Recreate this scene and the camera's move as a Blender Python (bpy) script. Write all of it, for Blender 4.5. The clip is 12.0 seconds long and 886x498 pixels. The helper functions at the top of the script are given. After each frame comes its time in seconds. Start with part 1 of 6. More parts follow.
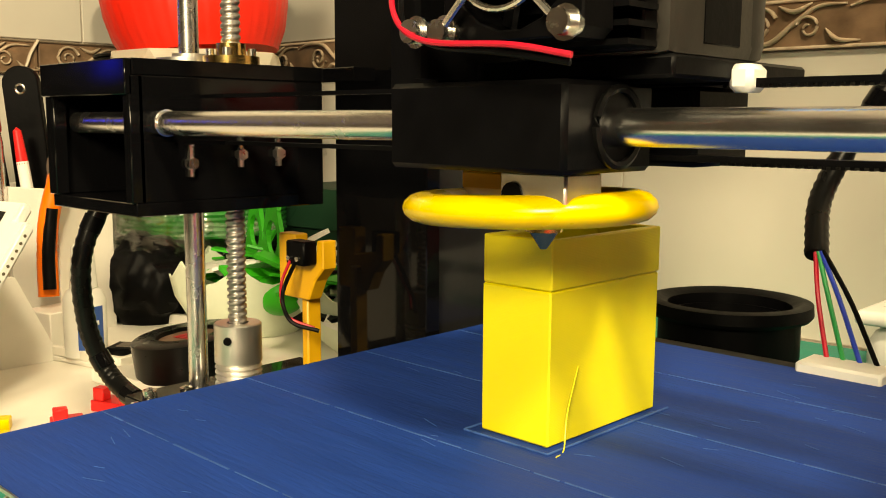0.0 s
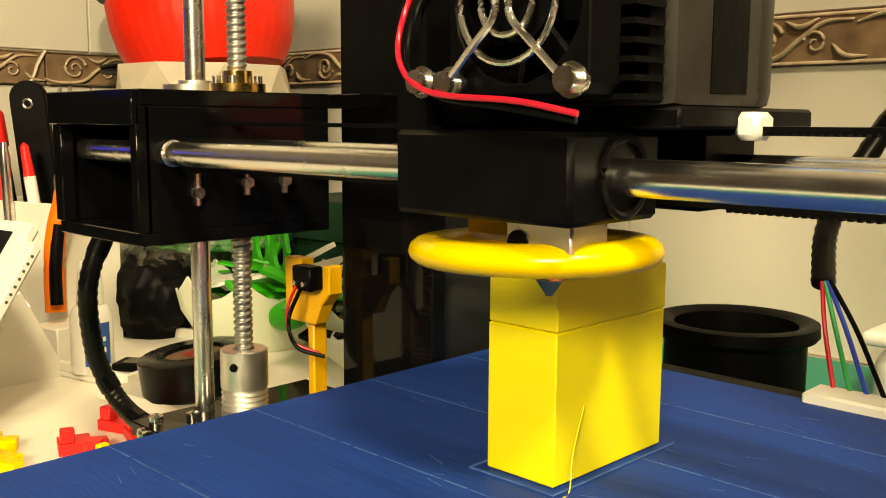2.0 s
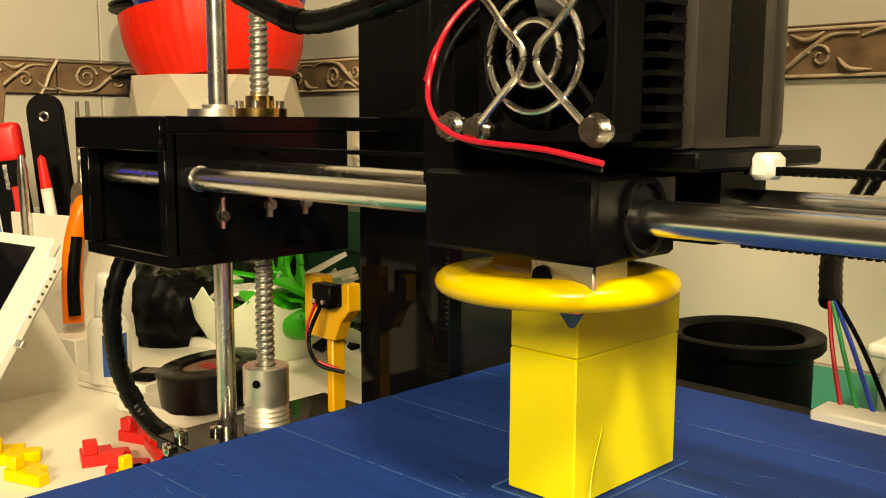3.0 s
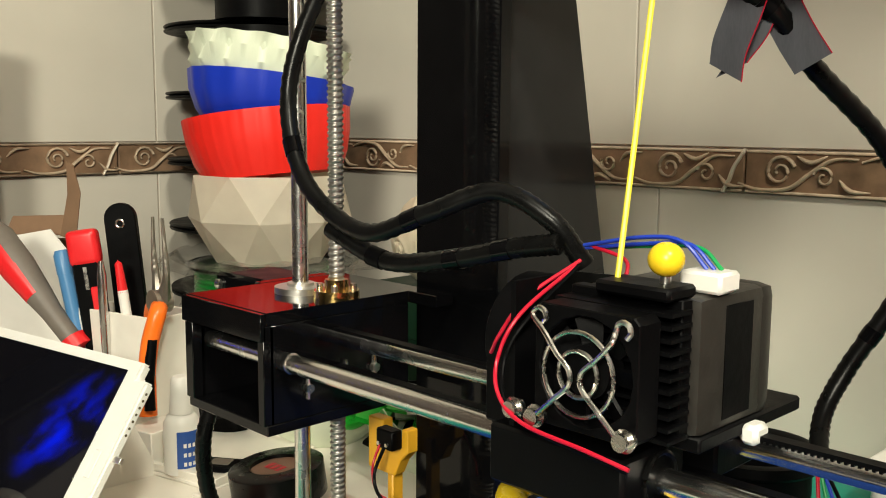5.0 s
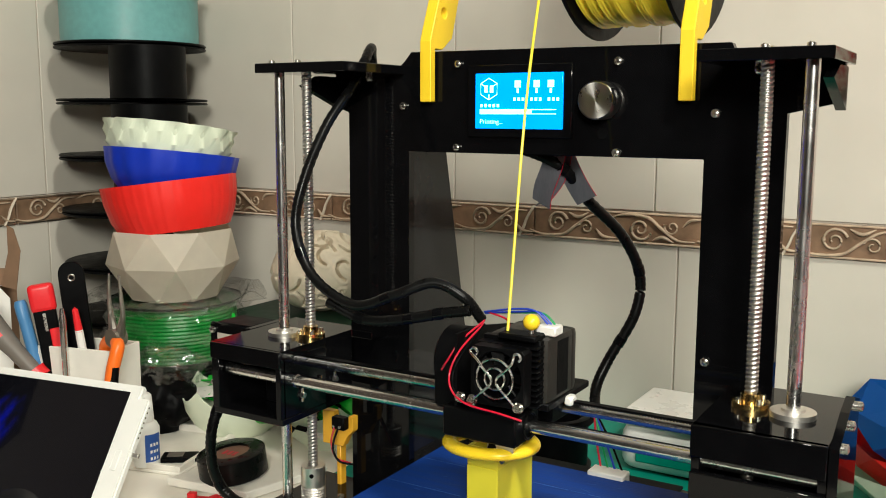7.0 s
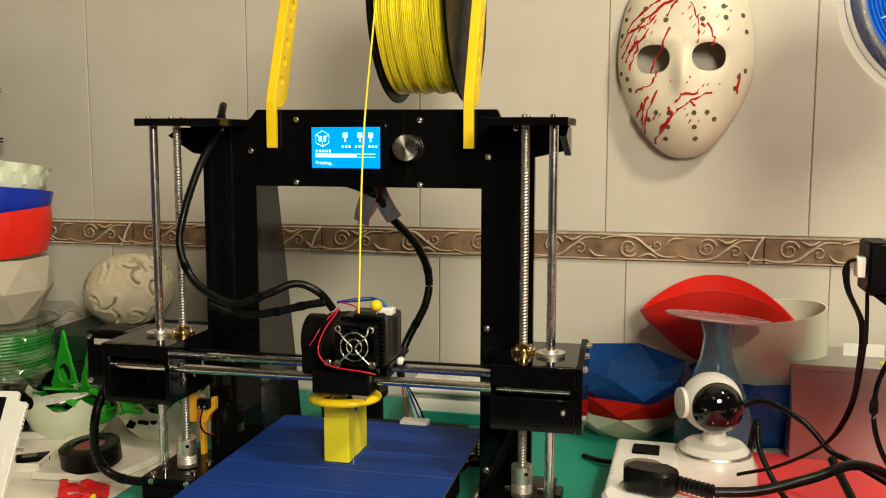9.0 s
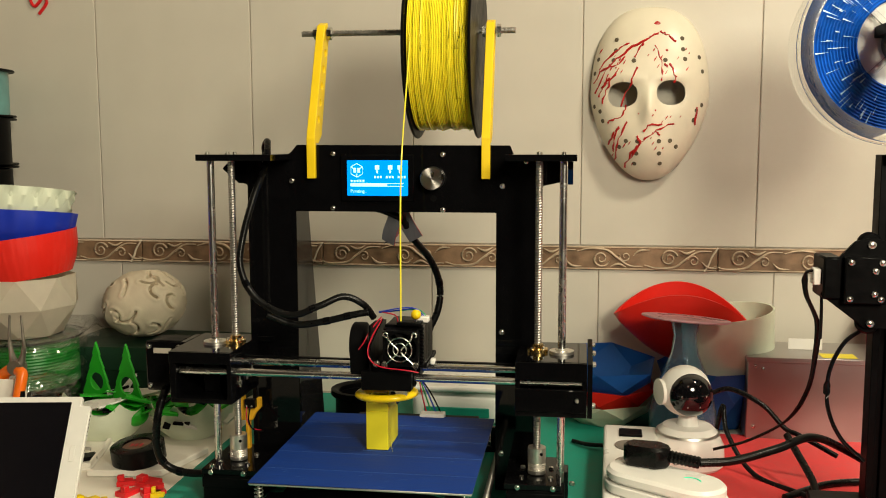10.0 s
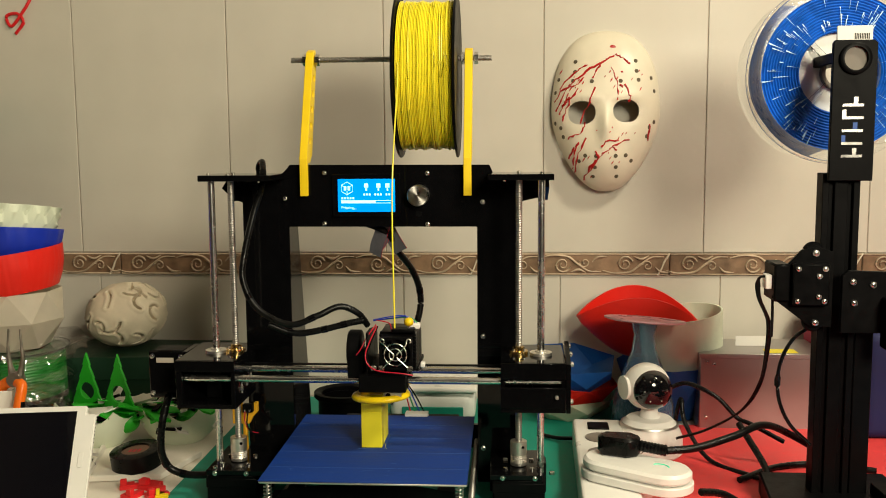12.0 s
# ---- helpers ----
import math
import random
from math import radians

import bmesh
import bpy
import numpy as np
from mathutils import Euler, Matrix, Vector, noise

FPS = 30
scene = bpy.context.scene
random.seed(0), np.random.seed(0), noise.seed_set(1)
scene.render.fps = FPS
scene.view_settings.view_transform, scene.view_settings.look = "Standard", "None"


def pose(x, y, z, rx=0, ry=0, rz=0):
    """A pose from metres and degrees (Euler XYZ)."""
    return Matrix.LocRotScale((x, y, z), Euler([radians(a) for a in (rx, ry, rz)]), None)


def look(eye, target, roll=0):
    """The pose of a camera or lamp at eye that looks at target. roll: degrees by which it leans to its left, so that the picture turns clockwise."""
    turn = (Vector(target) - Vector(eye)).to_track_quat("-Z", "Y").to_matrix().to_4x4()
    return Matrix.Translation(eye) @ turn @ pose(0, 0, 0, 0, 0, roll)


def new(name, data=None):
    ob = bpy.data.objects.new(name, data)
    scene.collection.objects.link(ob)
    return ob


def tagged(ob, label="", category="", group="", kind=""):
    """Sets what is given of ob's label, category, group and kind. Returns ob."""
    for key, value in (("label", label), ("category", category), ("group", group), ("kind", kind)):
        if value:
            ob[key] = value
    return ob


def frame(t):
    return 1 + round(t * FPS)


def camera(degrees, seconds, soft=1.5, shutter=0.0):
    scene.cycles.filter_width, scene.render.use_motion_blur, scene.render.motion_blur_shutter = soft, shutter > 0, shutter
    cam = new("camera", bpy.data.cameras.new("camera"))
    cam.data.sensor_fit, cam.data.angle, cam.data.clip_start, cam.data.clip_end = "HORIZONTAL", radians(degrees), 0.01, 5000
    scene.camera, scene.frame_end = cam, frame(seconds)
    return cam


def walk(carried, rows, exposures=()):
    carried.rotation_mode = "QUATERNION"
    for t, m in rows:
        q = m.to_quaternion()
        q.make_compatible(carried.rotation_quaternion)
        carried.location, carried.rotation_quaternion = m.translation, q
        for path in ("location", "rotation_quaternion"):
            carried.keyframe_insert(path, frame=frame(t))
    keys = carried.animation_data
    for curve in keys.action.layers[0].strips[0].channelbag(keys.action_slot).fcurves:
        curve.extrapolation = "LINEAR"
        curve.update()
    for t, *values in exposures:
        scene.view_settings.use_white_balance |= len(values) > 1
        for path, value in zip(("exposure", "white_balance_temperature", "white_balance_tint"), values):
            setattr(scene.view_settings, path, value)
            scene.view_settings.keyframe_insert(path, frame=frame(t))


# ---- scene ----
cam = camera(50.6, 12.0, soft=1.0)
PATH = [
    (0, (0.156, -0.217, 0.149), (-1.215, 1.214, -0.12), 0.3),
    (0.5, (0.159, -0.218, 0.15), (-1.215, 1.211, -0.119), 0.3),
    (1, (0.162, -0.224, 0.155), (-1.22, 1.196, -0.115), 0.2),
    (1.5, (0.159, -0.223, 0.156), (-1.221, 1.199, -0.114), 0.2),
    (2, (0.155, -0.216, 0.16), (-1.225, 1.206, -0.11), 0.3),
    (2.5, (0.149, -0.216, 0.16), (-1.231, 1.207, -0.113), 0.1),
    (3, (0.157, -0.227, 0.17), (-1.226, 1.192, -0.103), 0.2),
    (3.5, (0.169, -0.239, 0.184), (-1.217, 1.178, -0.086), 0.3),
    (3.7, (0.171, -0.245, 0.202), (-1.215, 1.17, -0.075), 0.3),
    (5.3, (0.204, -0.309, 0.272), (-1.211, 1.08, 0.011), 0.4),
    (5.5, (0.223, -0.343, 0.287), (-1.186, 1.05, 0.017), 0.2),
    (6, (0.248, -0.418, 0.297), (-1.058, 1.072, 0.024), 0.4),
    (6.5, (0.274, -0.49, 0.317), (-0.869, 1.128, 0.04), 0.3),
    (7, (0.29, -0.561, 0.344), (-0.734, 1.133, 0.059), 0.2),
    (7.5, (0.314, -0.623, 0.361), (-0.536, 1.164, 0.072), 0.1),
    (7.7, (0.319, -0.658, 0.362), (-0.51, 1.138, 0.069), -0.0),
    (9.3, (0.261, -0.876, 0.365), (-0.117, 1.074, 0.137), 0.1),
    (9.5, (0.242, -0.917, 0.369), (-0.108, 1.039, 0.141), 0.1),
    (10, (0.206, -0.989, 0.394), (-0.075, 0.978, 0.167), -0.1),
    (10.5, (0.188, -1.026, 0.408), (-0.042, 0.948, 0.181), -0.2),
    (11, (0.166, -1.054, 0.415), (-0.014, 0.925, 0.189), -0.3),
    (11.5, (0.154, -1.071, 0.417), (0.007, 0.911, 0.189), -0.3),
    (12, (0.152, -1.08, 0.417), (0.018, 0.902, 0.191), -0.4),
]
walk(cam, [(t, look(eye, target, roll)) for t, eye, target, roll in PATH],
     exposures=[(0.0, 0.74, 8000, 3), (2.6, 0.68, 8600, 1), (3.5, 0.3, 8000, 4), (5.4, 0.4, 5600, 4), (6.6, 0.22, 5400, 5), (7.6, 0.14, 5900, 7), (9.4, -0.2, 6500, 5), (12.0, -0.25, 6500, 4)])

# ---- light ----
world = bpy.data.worlds.new("room_light")
scene.world = world
world.use_nodes = True
world.node_tree.nodes["Background"].inputs[0].default_value = (1.0, 0.86, 0.66, 1)
world.node_tree.nodes["Background"].inputs[1].default_value = 0.02


def lamp(name, kind, eye, target, energy, colour, size):
    data = bpy.data.lights.new(name, kind)
    data.energy, data.color = energy, colour
    if kind == "AREA":
        data.shape, data.size = "DISK", size
    else:
        data.shadow_soft_size = size
    ob = new(name, data)
    ob.matrix_world = look(eye, target)
    return ob


lamp("ceiling_lamp", "AREA", (1.15, -0.70, 1.70), (0.50, 0.2, 0.0), 29.0, (1.0, 0.87, 0.66), 0.26)
lamp("counter_lamp", "AREA", (0.82, -1.41, 0.86), (0.08, 0.3, 0.2), 28.5, (1.0, 0.87, 0.66), 0.46)

# ---- materials ----


def principled(name, colour, rough=0.5, metal=0.0, vary=0.12, scale=40.0, bump=0.0, bump_scale=None, coat=0.0, transmission=0.0,
               emit=0.0, sub=0.0, alpha=1.0, stretch=(1, 1, 1), random=0.0, ior=1.45, rough_vary=0.1):
    m = bpy.data.materials.new(name)
    m.use_nodes = True
    nt = m.node_tree
    b = nt.nodes["Principled BSDF"]
    b.inputs["Roughness"].default_value = rough
    b.inputs["Metallic"].default_value = metal
    b.inputs["Coat Weight"].default_value = coat
    b.inputs["Transmission Weight"].default_value = transmission
    b.inputs["Alpha"].default_value = alpha
    b.inputs["IOR"].default_value = ior
    if sub:
        b.inputs["Subsurface Weight"].default_value = sub
        b.inputs["Subsurface Radius"].default_value = (0.01, 0.008, 0.005)
        b.inputs["Subsurface Scale"].default_value = 0.3
    tc = nt.nodes.new("ShaderNodeTexCoord")
    mp = nt.nodes.new("ShaderNodeMapping")
    mp.inputs["Scale"].default_value = stretch
    nt.links.new(tc.outputs["Object"], mp.inputs[0])
    n1 = nt.nodes.new("ShaderNodeTexNoise")
    n1.inputs["Scale"].default_value, n1.inputs["Detail"].default_value = scale, 6
    nt.links.new(mp.outputs[0], n1.inputs["Vector"])
    n2 = nt.nodes.new("ShaderNodeTexNoise")
    n2.inputs["Scale"].default_value, n2.inputs["Detail"].default_value = scale * 0.12, 3
    nt.links.new(mp.outputs[0], n2.inputs["Vector"])
    mul = nt.nodes.new("ShaderNodeMath")
    mul.operation = "ADD"
    nt.links.new(n1.outputs[0], mul.inputs[0])
    nt.links.new(n2.outputs[0], mul.inputs[1])
    ramp = nt.nodes.new("ShaderNodeValToRGB")
    e = ramp.color_ramp.elements
    e[0].position, e[1].position = 0.3, 0.7
    c = Vector(colour)
    e[0].color = (*(c * (1 - vary)), 1)
    e[1].color = (*[min(1, v * (1 + vary)) for v in c], 1)
    half = nt.nodes.new("ShaderNodeMath")
    half.operation = "MULTIPLY"
    half.inputs[1].default_value = 0.5
    nt.links.new(mul.outputs[0], half.inputs[0])
    nt.links.new(half.outputs[0], ramp.inputs[0])
    out = ramp.outputs[0]
    if random:
        info = nt.nodes.new("ShaderNodeObjectInfo")
        hsv = nt.nodes.new("ShaderNodeHueSaturation")
        mr = nt.nodes.new("ShaderNodeMapRange")
        mr.inputs[3].default_value, mr.inputs[4].default_value = 1 - random, 1 + random
        nt.links.new(info.outputs["Random"], mr.inputs[0])
        nt.links.new(mr.outputs[0], hsv.inputs["Value"])
        nt.links.new(out, hsv.inputs["Color"])
        out = hsv.outputs[0]
    nt.links.new(out, b.inputs["Base Color"])
    if rough_vary:
        mr = nt.nodes.new("ShaderNodeMapRange")
        mr.inputs[1].default_value, mr.inputs[2].default_value = 0.35, 0.65
        mr.inputs[3].default_value, mr.inputs[4].default_value = max(0.02, rough - rough_vary * 0.7), min(1, rough + rough_vary)
        nt.links.new(half.outputs[0], mr.inputs[0])
        nt.links.new(mr.outputs[0], b.inputs["Roughness"])
    if bump:
        bp = nt.nodes.new("ShaderNodeBump")
        bp.inputs["Strength"].default_value, bp.inputs["Distance"].default_value = bump, 0.001
        n3 = nt.nodes.new("ShaderNodeTexNoise")
        n3.inputs["Scale"].default_value, n3.inputs["Detail"].default_value = bump_scale or scale * 3, 4
        nt.links.new(mp.outputs[0], n3.inputs["Vector"])
        nt.links.new(n3.outputs[0], bp.inputs["Height"])
        nt.links.new(bp.outputs[0], b.inputs["Normal"])
    if emit:
        nt.links.new(out, b.inputs["Emission Color"])
        b.inputs["Emission Strength"].default_value = emit
    return m


def layered(name, colour, rough=0.45, step=0.0006, depth=0.25, sub=0.0, vary=0.06, axis="Z", coat=0.0):
    """Printed plastic: fine layer lines along one axis."""
    m = principled(name, colour, rough, vary=vary, scale=60, sub=sub, coat=coat)
    nt = m.node_tree
    b = nt.nodes["Principled BSDF"]
    tc = nt.nodes.new("ShaderNodeTexCoord")
    w = nt.nodes.new("ShaderNodeTexWave")
    w.bands_direction = axis
    w.inputs["Scale"].default_value = 0.314 / step
    w.inputs["Distortion"].default_value = 0.6
    w.inputs["Detail"].default_value = 1.0
    w.inputs["Detail Scale"].default_value = 0.2
    nt.links.new(tc.outputs["Object"], w.inputs["Vector"])
    bp = nt.nodes.new("ShaderNodeBump")
    bp.inputs["Strength"].default_value, bp.inputs["Distance"].default_value = depth, 0.0004
    nt.links.new(w.outputs["Fac"], bp.inputs["Height"])
    nt.links.new(bp.outputs[0], b.inputs["Normal"])
    return m


M_TILE = principled("glazed_tile", (0.585, 0.55, 0.48), 0.36, vary=0.05, scale=14, bump=0.06, bump_scale=9, random=0.02)
M_TILE.node_tree.nodes["Principled BSDF"].inputs["Specular IOR Level"].default_value = 0.25
M_GROUT = principled("grout", (0.58, 0.52, 0.44), 0.9, vary=0.2, scale=80)
M_BORDER = principled("border_ground", (0.20, 0.125, 0.075), 0.4, vary=0.55, scale=60, bump=0.4, coat=0.15, random=0.08)
M_SCROLL = principled("border_scroll", (0.44, 0.34, 0.24), 0.35, vary=0.45, scale=90, bump=0.3, coat=0.15)
M_DIAG = principled("border_ribbon", (0.62, 0.54, 0.43), 0.35, vary=0.15, scale=120, bump=0.3, coat=0.15)
M_TABLE = principled("white_laminate", (0.80, 0.76, 0.68), 0.4, vary=0.05, scale=30, bump=0.05)
M_ACRYL = principled("black_acrylic", (0.003, 0.003, 0.0035), 0.06, vary=0.3, scale=70, rough_vary=0.04)
M_SMOKE = principled("brace_acrylic", (0.012, 0.012, 0.013), 0.08, vary=0.3, scale=50, rough_vary=0.05)
M_BLACK = principled("black_plastic", (0.0026, 0.0026, 0.003), 0.40, vary=0.3, scale=90, bump=0.1)
M_RUBBER = principled("black_sleeve", (0.004, 0.004, 0.004), 0.28, vary=0.3, scale=120)
M_STEEL = principled("polished_steel", (0.72, 0.71, 0.69), 0.24, metal=1.0, vary=0.08, scale=90, rough_vary=0.06)
M_SCREW = principled("threaded_steel", (0.46, 0.44, 0.41), 0.42, metal=1.0, vary=0.15, scale=200)
M_ZINC = principled("zinc_bolt", (0.62, 0.60, 0.56), 0.25, metal=1.0, vary=0.2, scale=200)
M_BRASS = principled("brass", (0.72, 0.50, 0.18), 0.22, metal=1.0, vary=0.15, scale=150)
M_ALU = principled("brushed_aluminium", (0.76, 0.73, 0.68), 0.40, metal=1.0, vary=0.08, scale=120)
M_PSU = principled("steel_sheet", (0.44, 0.42, 0.41), 0.36, metal=0.9, vary=0.05, scale=30, rough_vary=0.04)
M_TAPE = principled("blue_masking_tape", (0.008, 0.042, 0.25), 0.62, vary=0.22, scale=160, bump=0.35, bump_scale=700, stretch=(0.15, 1, 1))
M_TAPESEAM = principled("tape_seam", (0.035, 0.10, 0.33), 0.6, vary=0.5, scale=260)
M_YELLOW = layered("yellow_print", (0.88, 0.78, 0.03), 0.42, 0.00045, 0.10)
M_YELLOWS = principled("yellow_gloss", (0.85, 0.60, 0.01), 0.28, vary=0.05, scale=60, bump=0.1)
M_ARM = layered("yellow_arm", (0.88, 0.62, 0.01), 0.45, 0.0006, 0.12, axis="X")
M_FILA = principled("yellow_filament", (0.86, 0.76, 0.04), 0.35, vary=0.10, scale=160)
M_ORANGE = principled("amber_print", (0.80, 0.42, 0.02), 0.4, vary=0.1, scale=90)
M_RED = layered("red_print", (0.80, 0.020, 0.012), 0.36, 0.0006, 0.12)
M_REDP = principled("red_plastic", (0.70, 0.015, 0.02), 0.35, vary=0.1, scale=60)
M_BLUE = layered("blue_print", (0.010, 0.035, 0.48), 0.38, 0.0006, 0.12)
M_BLUE2 = layered("mid_blue_print", (0.02, 0.13, 0.46), 0.4, 0.0006, 0.12)
M_PALE = layered("pale_green_print", (0.74, 0.80, 0.64), 0.5, 0.0006, 0.10)
M_CREAM = layered("cream_print", (0.82, 0.76, 0.64), 0.5, 0.0006, 0.10)
M_BRAIN = principled("bone_print", (0.68, 0.60, 0.46), 0.55, vary=0.10, scale=60, bump=0.3)
M_WHITE = principled("white_plastic", (0.80, 0.79, 0.75), 0.32, vary=0.04, scale=50)
M_WHITEP = layered("white_print", (0.80, 0.77, 0.70), 0.5, 0.0006, 0.10)
M_GREEN = principled("green_print", (0.025, 0.44, 0.02), 0.38, vary=0.12, scale=80, bump=0.15)
M_GREENF = principled("green_filament", (0.01, 0.18, 0.02), 0.3, vary=0.25, scale=100, coat=0.3)
M_TEALMAT = principled("teal_mat", (0.01, 0.24, 0.17), 0.6, vary=0.15, scale=140, bump=0.2)
M_REDMAT = principled("red_mat", (0.74, 0.055, 0.06), 0.55, vary=0.10, scale=140, bump=0.2)
M_TEALF = principled("teal_filament", (0.14, 0.33, 0.33), 0.4, vary=0.15, scale=120)
M_BLUEF = principled("blue_filament", (0.008, 0.10, 0.52), 0.32, vary=0.45, scale=90, coat=0.1, stretch=(1, 1, 4))
M_CLEAR = bpy.data.materials.new("clear_film")
M_CLEAR.use_nodes = True
nt = M_CLEAR.node_tree
nt.nodes.remove(nt.nodes["Principled BSDF"])
see, shine, mix = nt.nodes.new("ShaderNodeBsdfTransparent"), nt.nodes.new("ShaderNodeBsdfGlossy"), nt.nodes.new("ShaderNodeMixShader")
see.inputs[0].default_value = (0.93, 0.93, 0.93, 1)
shine.inputs["Roughness"].default_value = 0.12
mix.inputs[0].default_value = 0.13
crumple, relief = nt.nodes.new("ShaderNodeTexNoise"), nt.nodes.new("ShaderNodeBump")
crumple.inputs["Scale"].default_value, crumple.inputs["Detail"].default_value = 55, 3
relief.inputs["Strength"].default_value, relief.inputs["Distance"].default_value = 0.8, 0.003
nt.links.new(nt.nodes.new("ShaderNodeTexCoord").outputs["Object"], crumple.inputs["Vector"])
nt.links.new(crumple.outputs[0], relief.inputs["Height"])
nt.links.new(relief.outputs[0], shine.inputs["Normal"])
nt.links.new(see.outputs[0], mix.inputs[1])
nt.links.new(shine.outputs[0], mix.inputs[2])
nt.links.new(mix.outputs[0], nt.nodes["Material Output"].inputs[0])
M_CLEARP = principled("clear_plastic", (0.92, 0.94, 0.95), 0.06, transmission=1.0, vary=0.02, ior=1.2)
M_VASE = principled("translucent_blue", (0.55, 0.76, 0.95), 0.14, transmission=0.92, vary=0.1, ior=1.2)
M_VASEDISC = principled("translucent_rose", (0.78, 0.52, 0.58), 0.3, transmission=0.4, vary=0.1, ior=1.2)
M_GLASS = principled("tablet_glass", (0.004, 0.004, 0.006), 0.04, vary=0.1, rough_vary=0.02, coat=0.5)
M_LENS = principled("lens_black", (0.004, 0.004, 0.005), 0.06, vary=0.1, rough_vary=0.02, coat=0.5)
M_LCD = principled("lcd_backlight", (0.0, 0.27, 1.0), 0.2, vary=0.05, scale=30, emit=1.0)
M_LCDT = principled("lcd_marks", (0.45, 0.85, 1.0), 0.2, vary=0.02, emit=1.1)
M_ORANGEP = principled("orange_handle", (0.90, 0.17, 0.01), 0.35, vary=0.08, scale=60)
M_GREY = principled("grey_rubber", (0.16, 0.14, 0.12), 0.5, vary=0.15, scale=90)
M_RIBBON = principled("grey_ribbon", (0.15, 0.155, 0.18), 0.5, vary=0.15, scale=260, stretch=(6, 1, 1))
M_BLUEP = principled("blue_plastic", (0.08, 0.22, 0.45), 0.35, vary=0.1)
M_CARD = principled("brown_card", (0.20, 0.12, 0.07), 0.8, vary=0.2, scale=60)
M_TIN = principled("embossed_tin", (0.016, 0.012, 0.010), 0.35, vary=0.4, scale=60, bump=0.5, bump_scale=140)
M_MOTOR = principled("motor_grey", (0.035, 0.032, 0.028), 0.42, metal=0.4, vary=0.25, scale=120, bump=0.1)
M_INK = principled("label_ink", (0.45, 0.40, 0.34), 0.6, vary=0.2)
M_YLABEL = principled("yellow_label", (0.85, 0.72, 0.03), 0.5, vary=0.05)
M_PAPER = principled("paper_label", (0.80, 0.78, 0.74), 0.6, vary=0.05)
M_BLUEL = principled("blue_label", (0.03, 0.09, 0.35), 0.5, vary=0.2)
M_MASK = principled("bone_white_paint", (0.72, 0.66, 0.53), 0.35, vary=0.06, scale=40, bump=0.1, coat=0.1)
M_STAIN = principled("red_paint", (0.42, 0.012, 0.012), 0.3, vary=0.3, scale=160)
M_HOLE = principled("dark_hole", (0.10, 0.08, 0.05), 0.8, vary=0.3)
M_PLIER = principled("tool_steel", (0.32, 0.29, 0.25), 0.38, metal=0.9, vary=0.25, scale=120)
M_WIRER = principled("red_wire", (0.50, 0.008, 0.03), 0.35, vary=0.1)
M_WIREB = principled("blue_wire", (0.02, 0.05, 0.45), 0.35, vary=0.1)
M_WIREG = principled("green_wire", (0.02, 0.30, 0.08), 0.35, vary=0.1)
M_DKGREEN = principled("dark_green_board", (0.004, 0.028, 0.012), 0.5, vary=0.2)
M_MAGENTA = principled("crimson_cloth", (0.35, 0.01, 0.06), 0.7, vary=0.15)
M_LIGHTBLUE = principled("light_blue_bed", (0.10, 0.35, 0.70), 0.5, vary=0.1)
# surround out of view, kept dark so glossy black parts reflect little
M_DARKWALL = principled("dark_surround", (0.045, 0.030, 0.020), 0.5, vary=0.3, scale=8)
M_GLOW = principled("blue_glow", (0.0, 0.01, 1.0), 0.4, vary=0.1, scale=26, emit=1.0)
nt = M_GLOW.node_tree
tc = nt.nodes.new("ShaderNodeTexCoord")
gz = nt.nodes.new("ShaderNodeTexNoise")
gz.inputs["Scale"].default_value, gz.inputs["Detail"].default_value = 24, 5
gr = nt.nodes.new("ShaderNodeMapRange")
gr.inputs[1].default_value, gr.inputs[2].default_value, gr.inputs[3].default_value, gr.inputs[4].default_value = 0.46, 0.72, 0.0, 9.0
ln = nt.nodes.new("ShaderNodeVectorMath"); ln.operation = "LENGTH"
fade = nt.nodes.new("ShaderNodeMapRange")
fade.inputs[1].default_value, fade.inputs[2].default_value, fade.inputs[3].default_value, fade.inputs[4].default_value = 0.02, 0.085, 1.0, 0.0
pr = nt.nodes.new("ShaderNodeMath"); pr.operation = "MULTIPLY"
nt.links.new(tc.outputs["Object"], gz.inputs["Vector"]); nt.links.new(tc.outputs["Object"], ln.inputs[0])
nt.links.new(gz.outputs[0], gr.inputs[0]); nt.links.new(ln.outputs["Value"], fade.inputs[0])
nt.links.new(gr.outputs[0], pr.inputs[0]); nt.links.new(fade.outputs[0], pr.inputs[1])
nt.links.new(pr.outputs[0], nt.nodes["Principled BSDF"].inputs["Emission Strength"])
base = nt.nodes["Principled BSDF"].inputs["Base Color"]
nt.links.remove(base.links[0])
base.default_value = (0.0, 0.0, 0.004, 1)
M_BLUEF.node_tree.nodes["Principled BSDF"].inputs["Specular IOR Level"].default_value = 0.3
M_NAVY = principled("navy_cloth", (0.008, 0.012, 0.08), 0.7, vary=0.2)
# pale blue that paints highlights onto the blue spool's windings
M_GLINT = principled("glint_paint", (0.45, 0.68, 0.95), 0.25, vary=0.1)
M_TAPE.node_tree.nodes["Principled BSDF"].inputs["Specular IOR Level"].default_value = 0.2
for m_ in (M_ACRYL, M_BLACK, M_RUBBER, M_SMOKE):
    m_.node_tree.nodes["Principled BSDF"].inputs["Specular IOR Level"].default_value = 0.08 if m_ is M_BLACK else 0.20

# ---- mesh helpers ----


def link(name, bm, mat, smooth=True, angle=40):
    me = bpy.data.meshes.new(name)
    bmesh.ops.recalc_face_normals(bm, faces=bm.faces)
    bm.to_mesh(me)
    bm.free()
    me.materials.append(mat)
    if smooth:
        me.shade_smooth()
        me.set_sharp_from_angle(angle=radians(angle))
    return new(name, me)


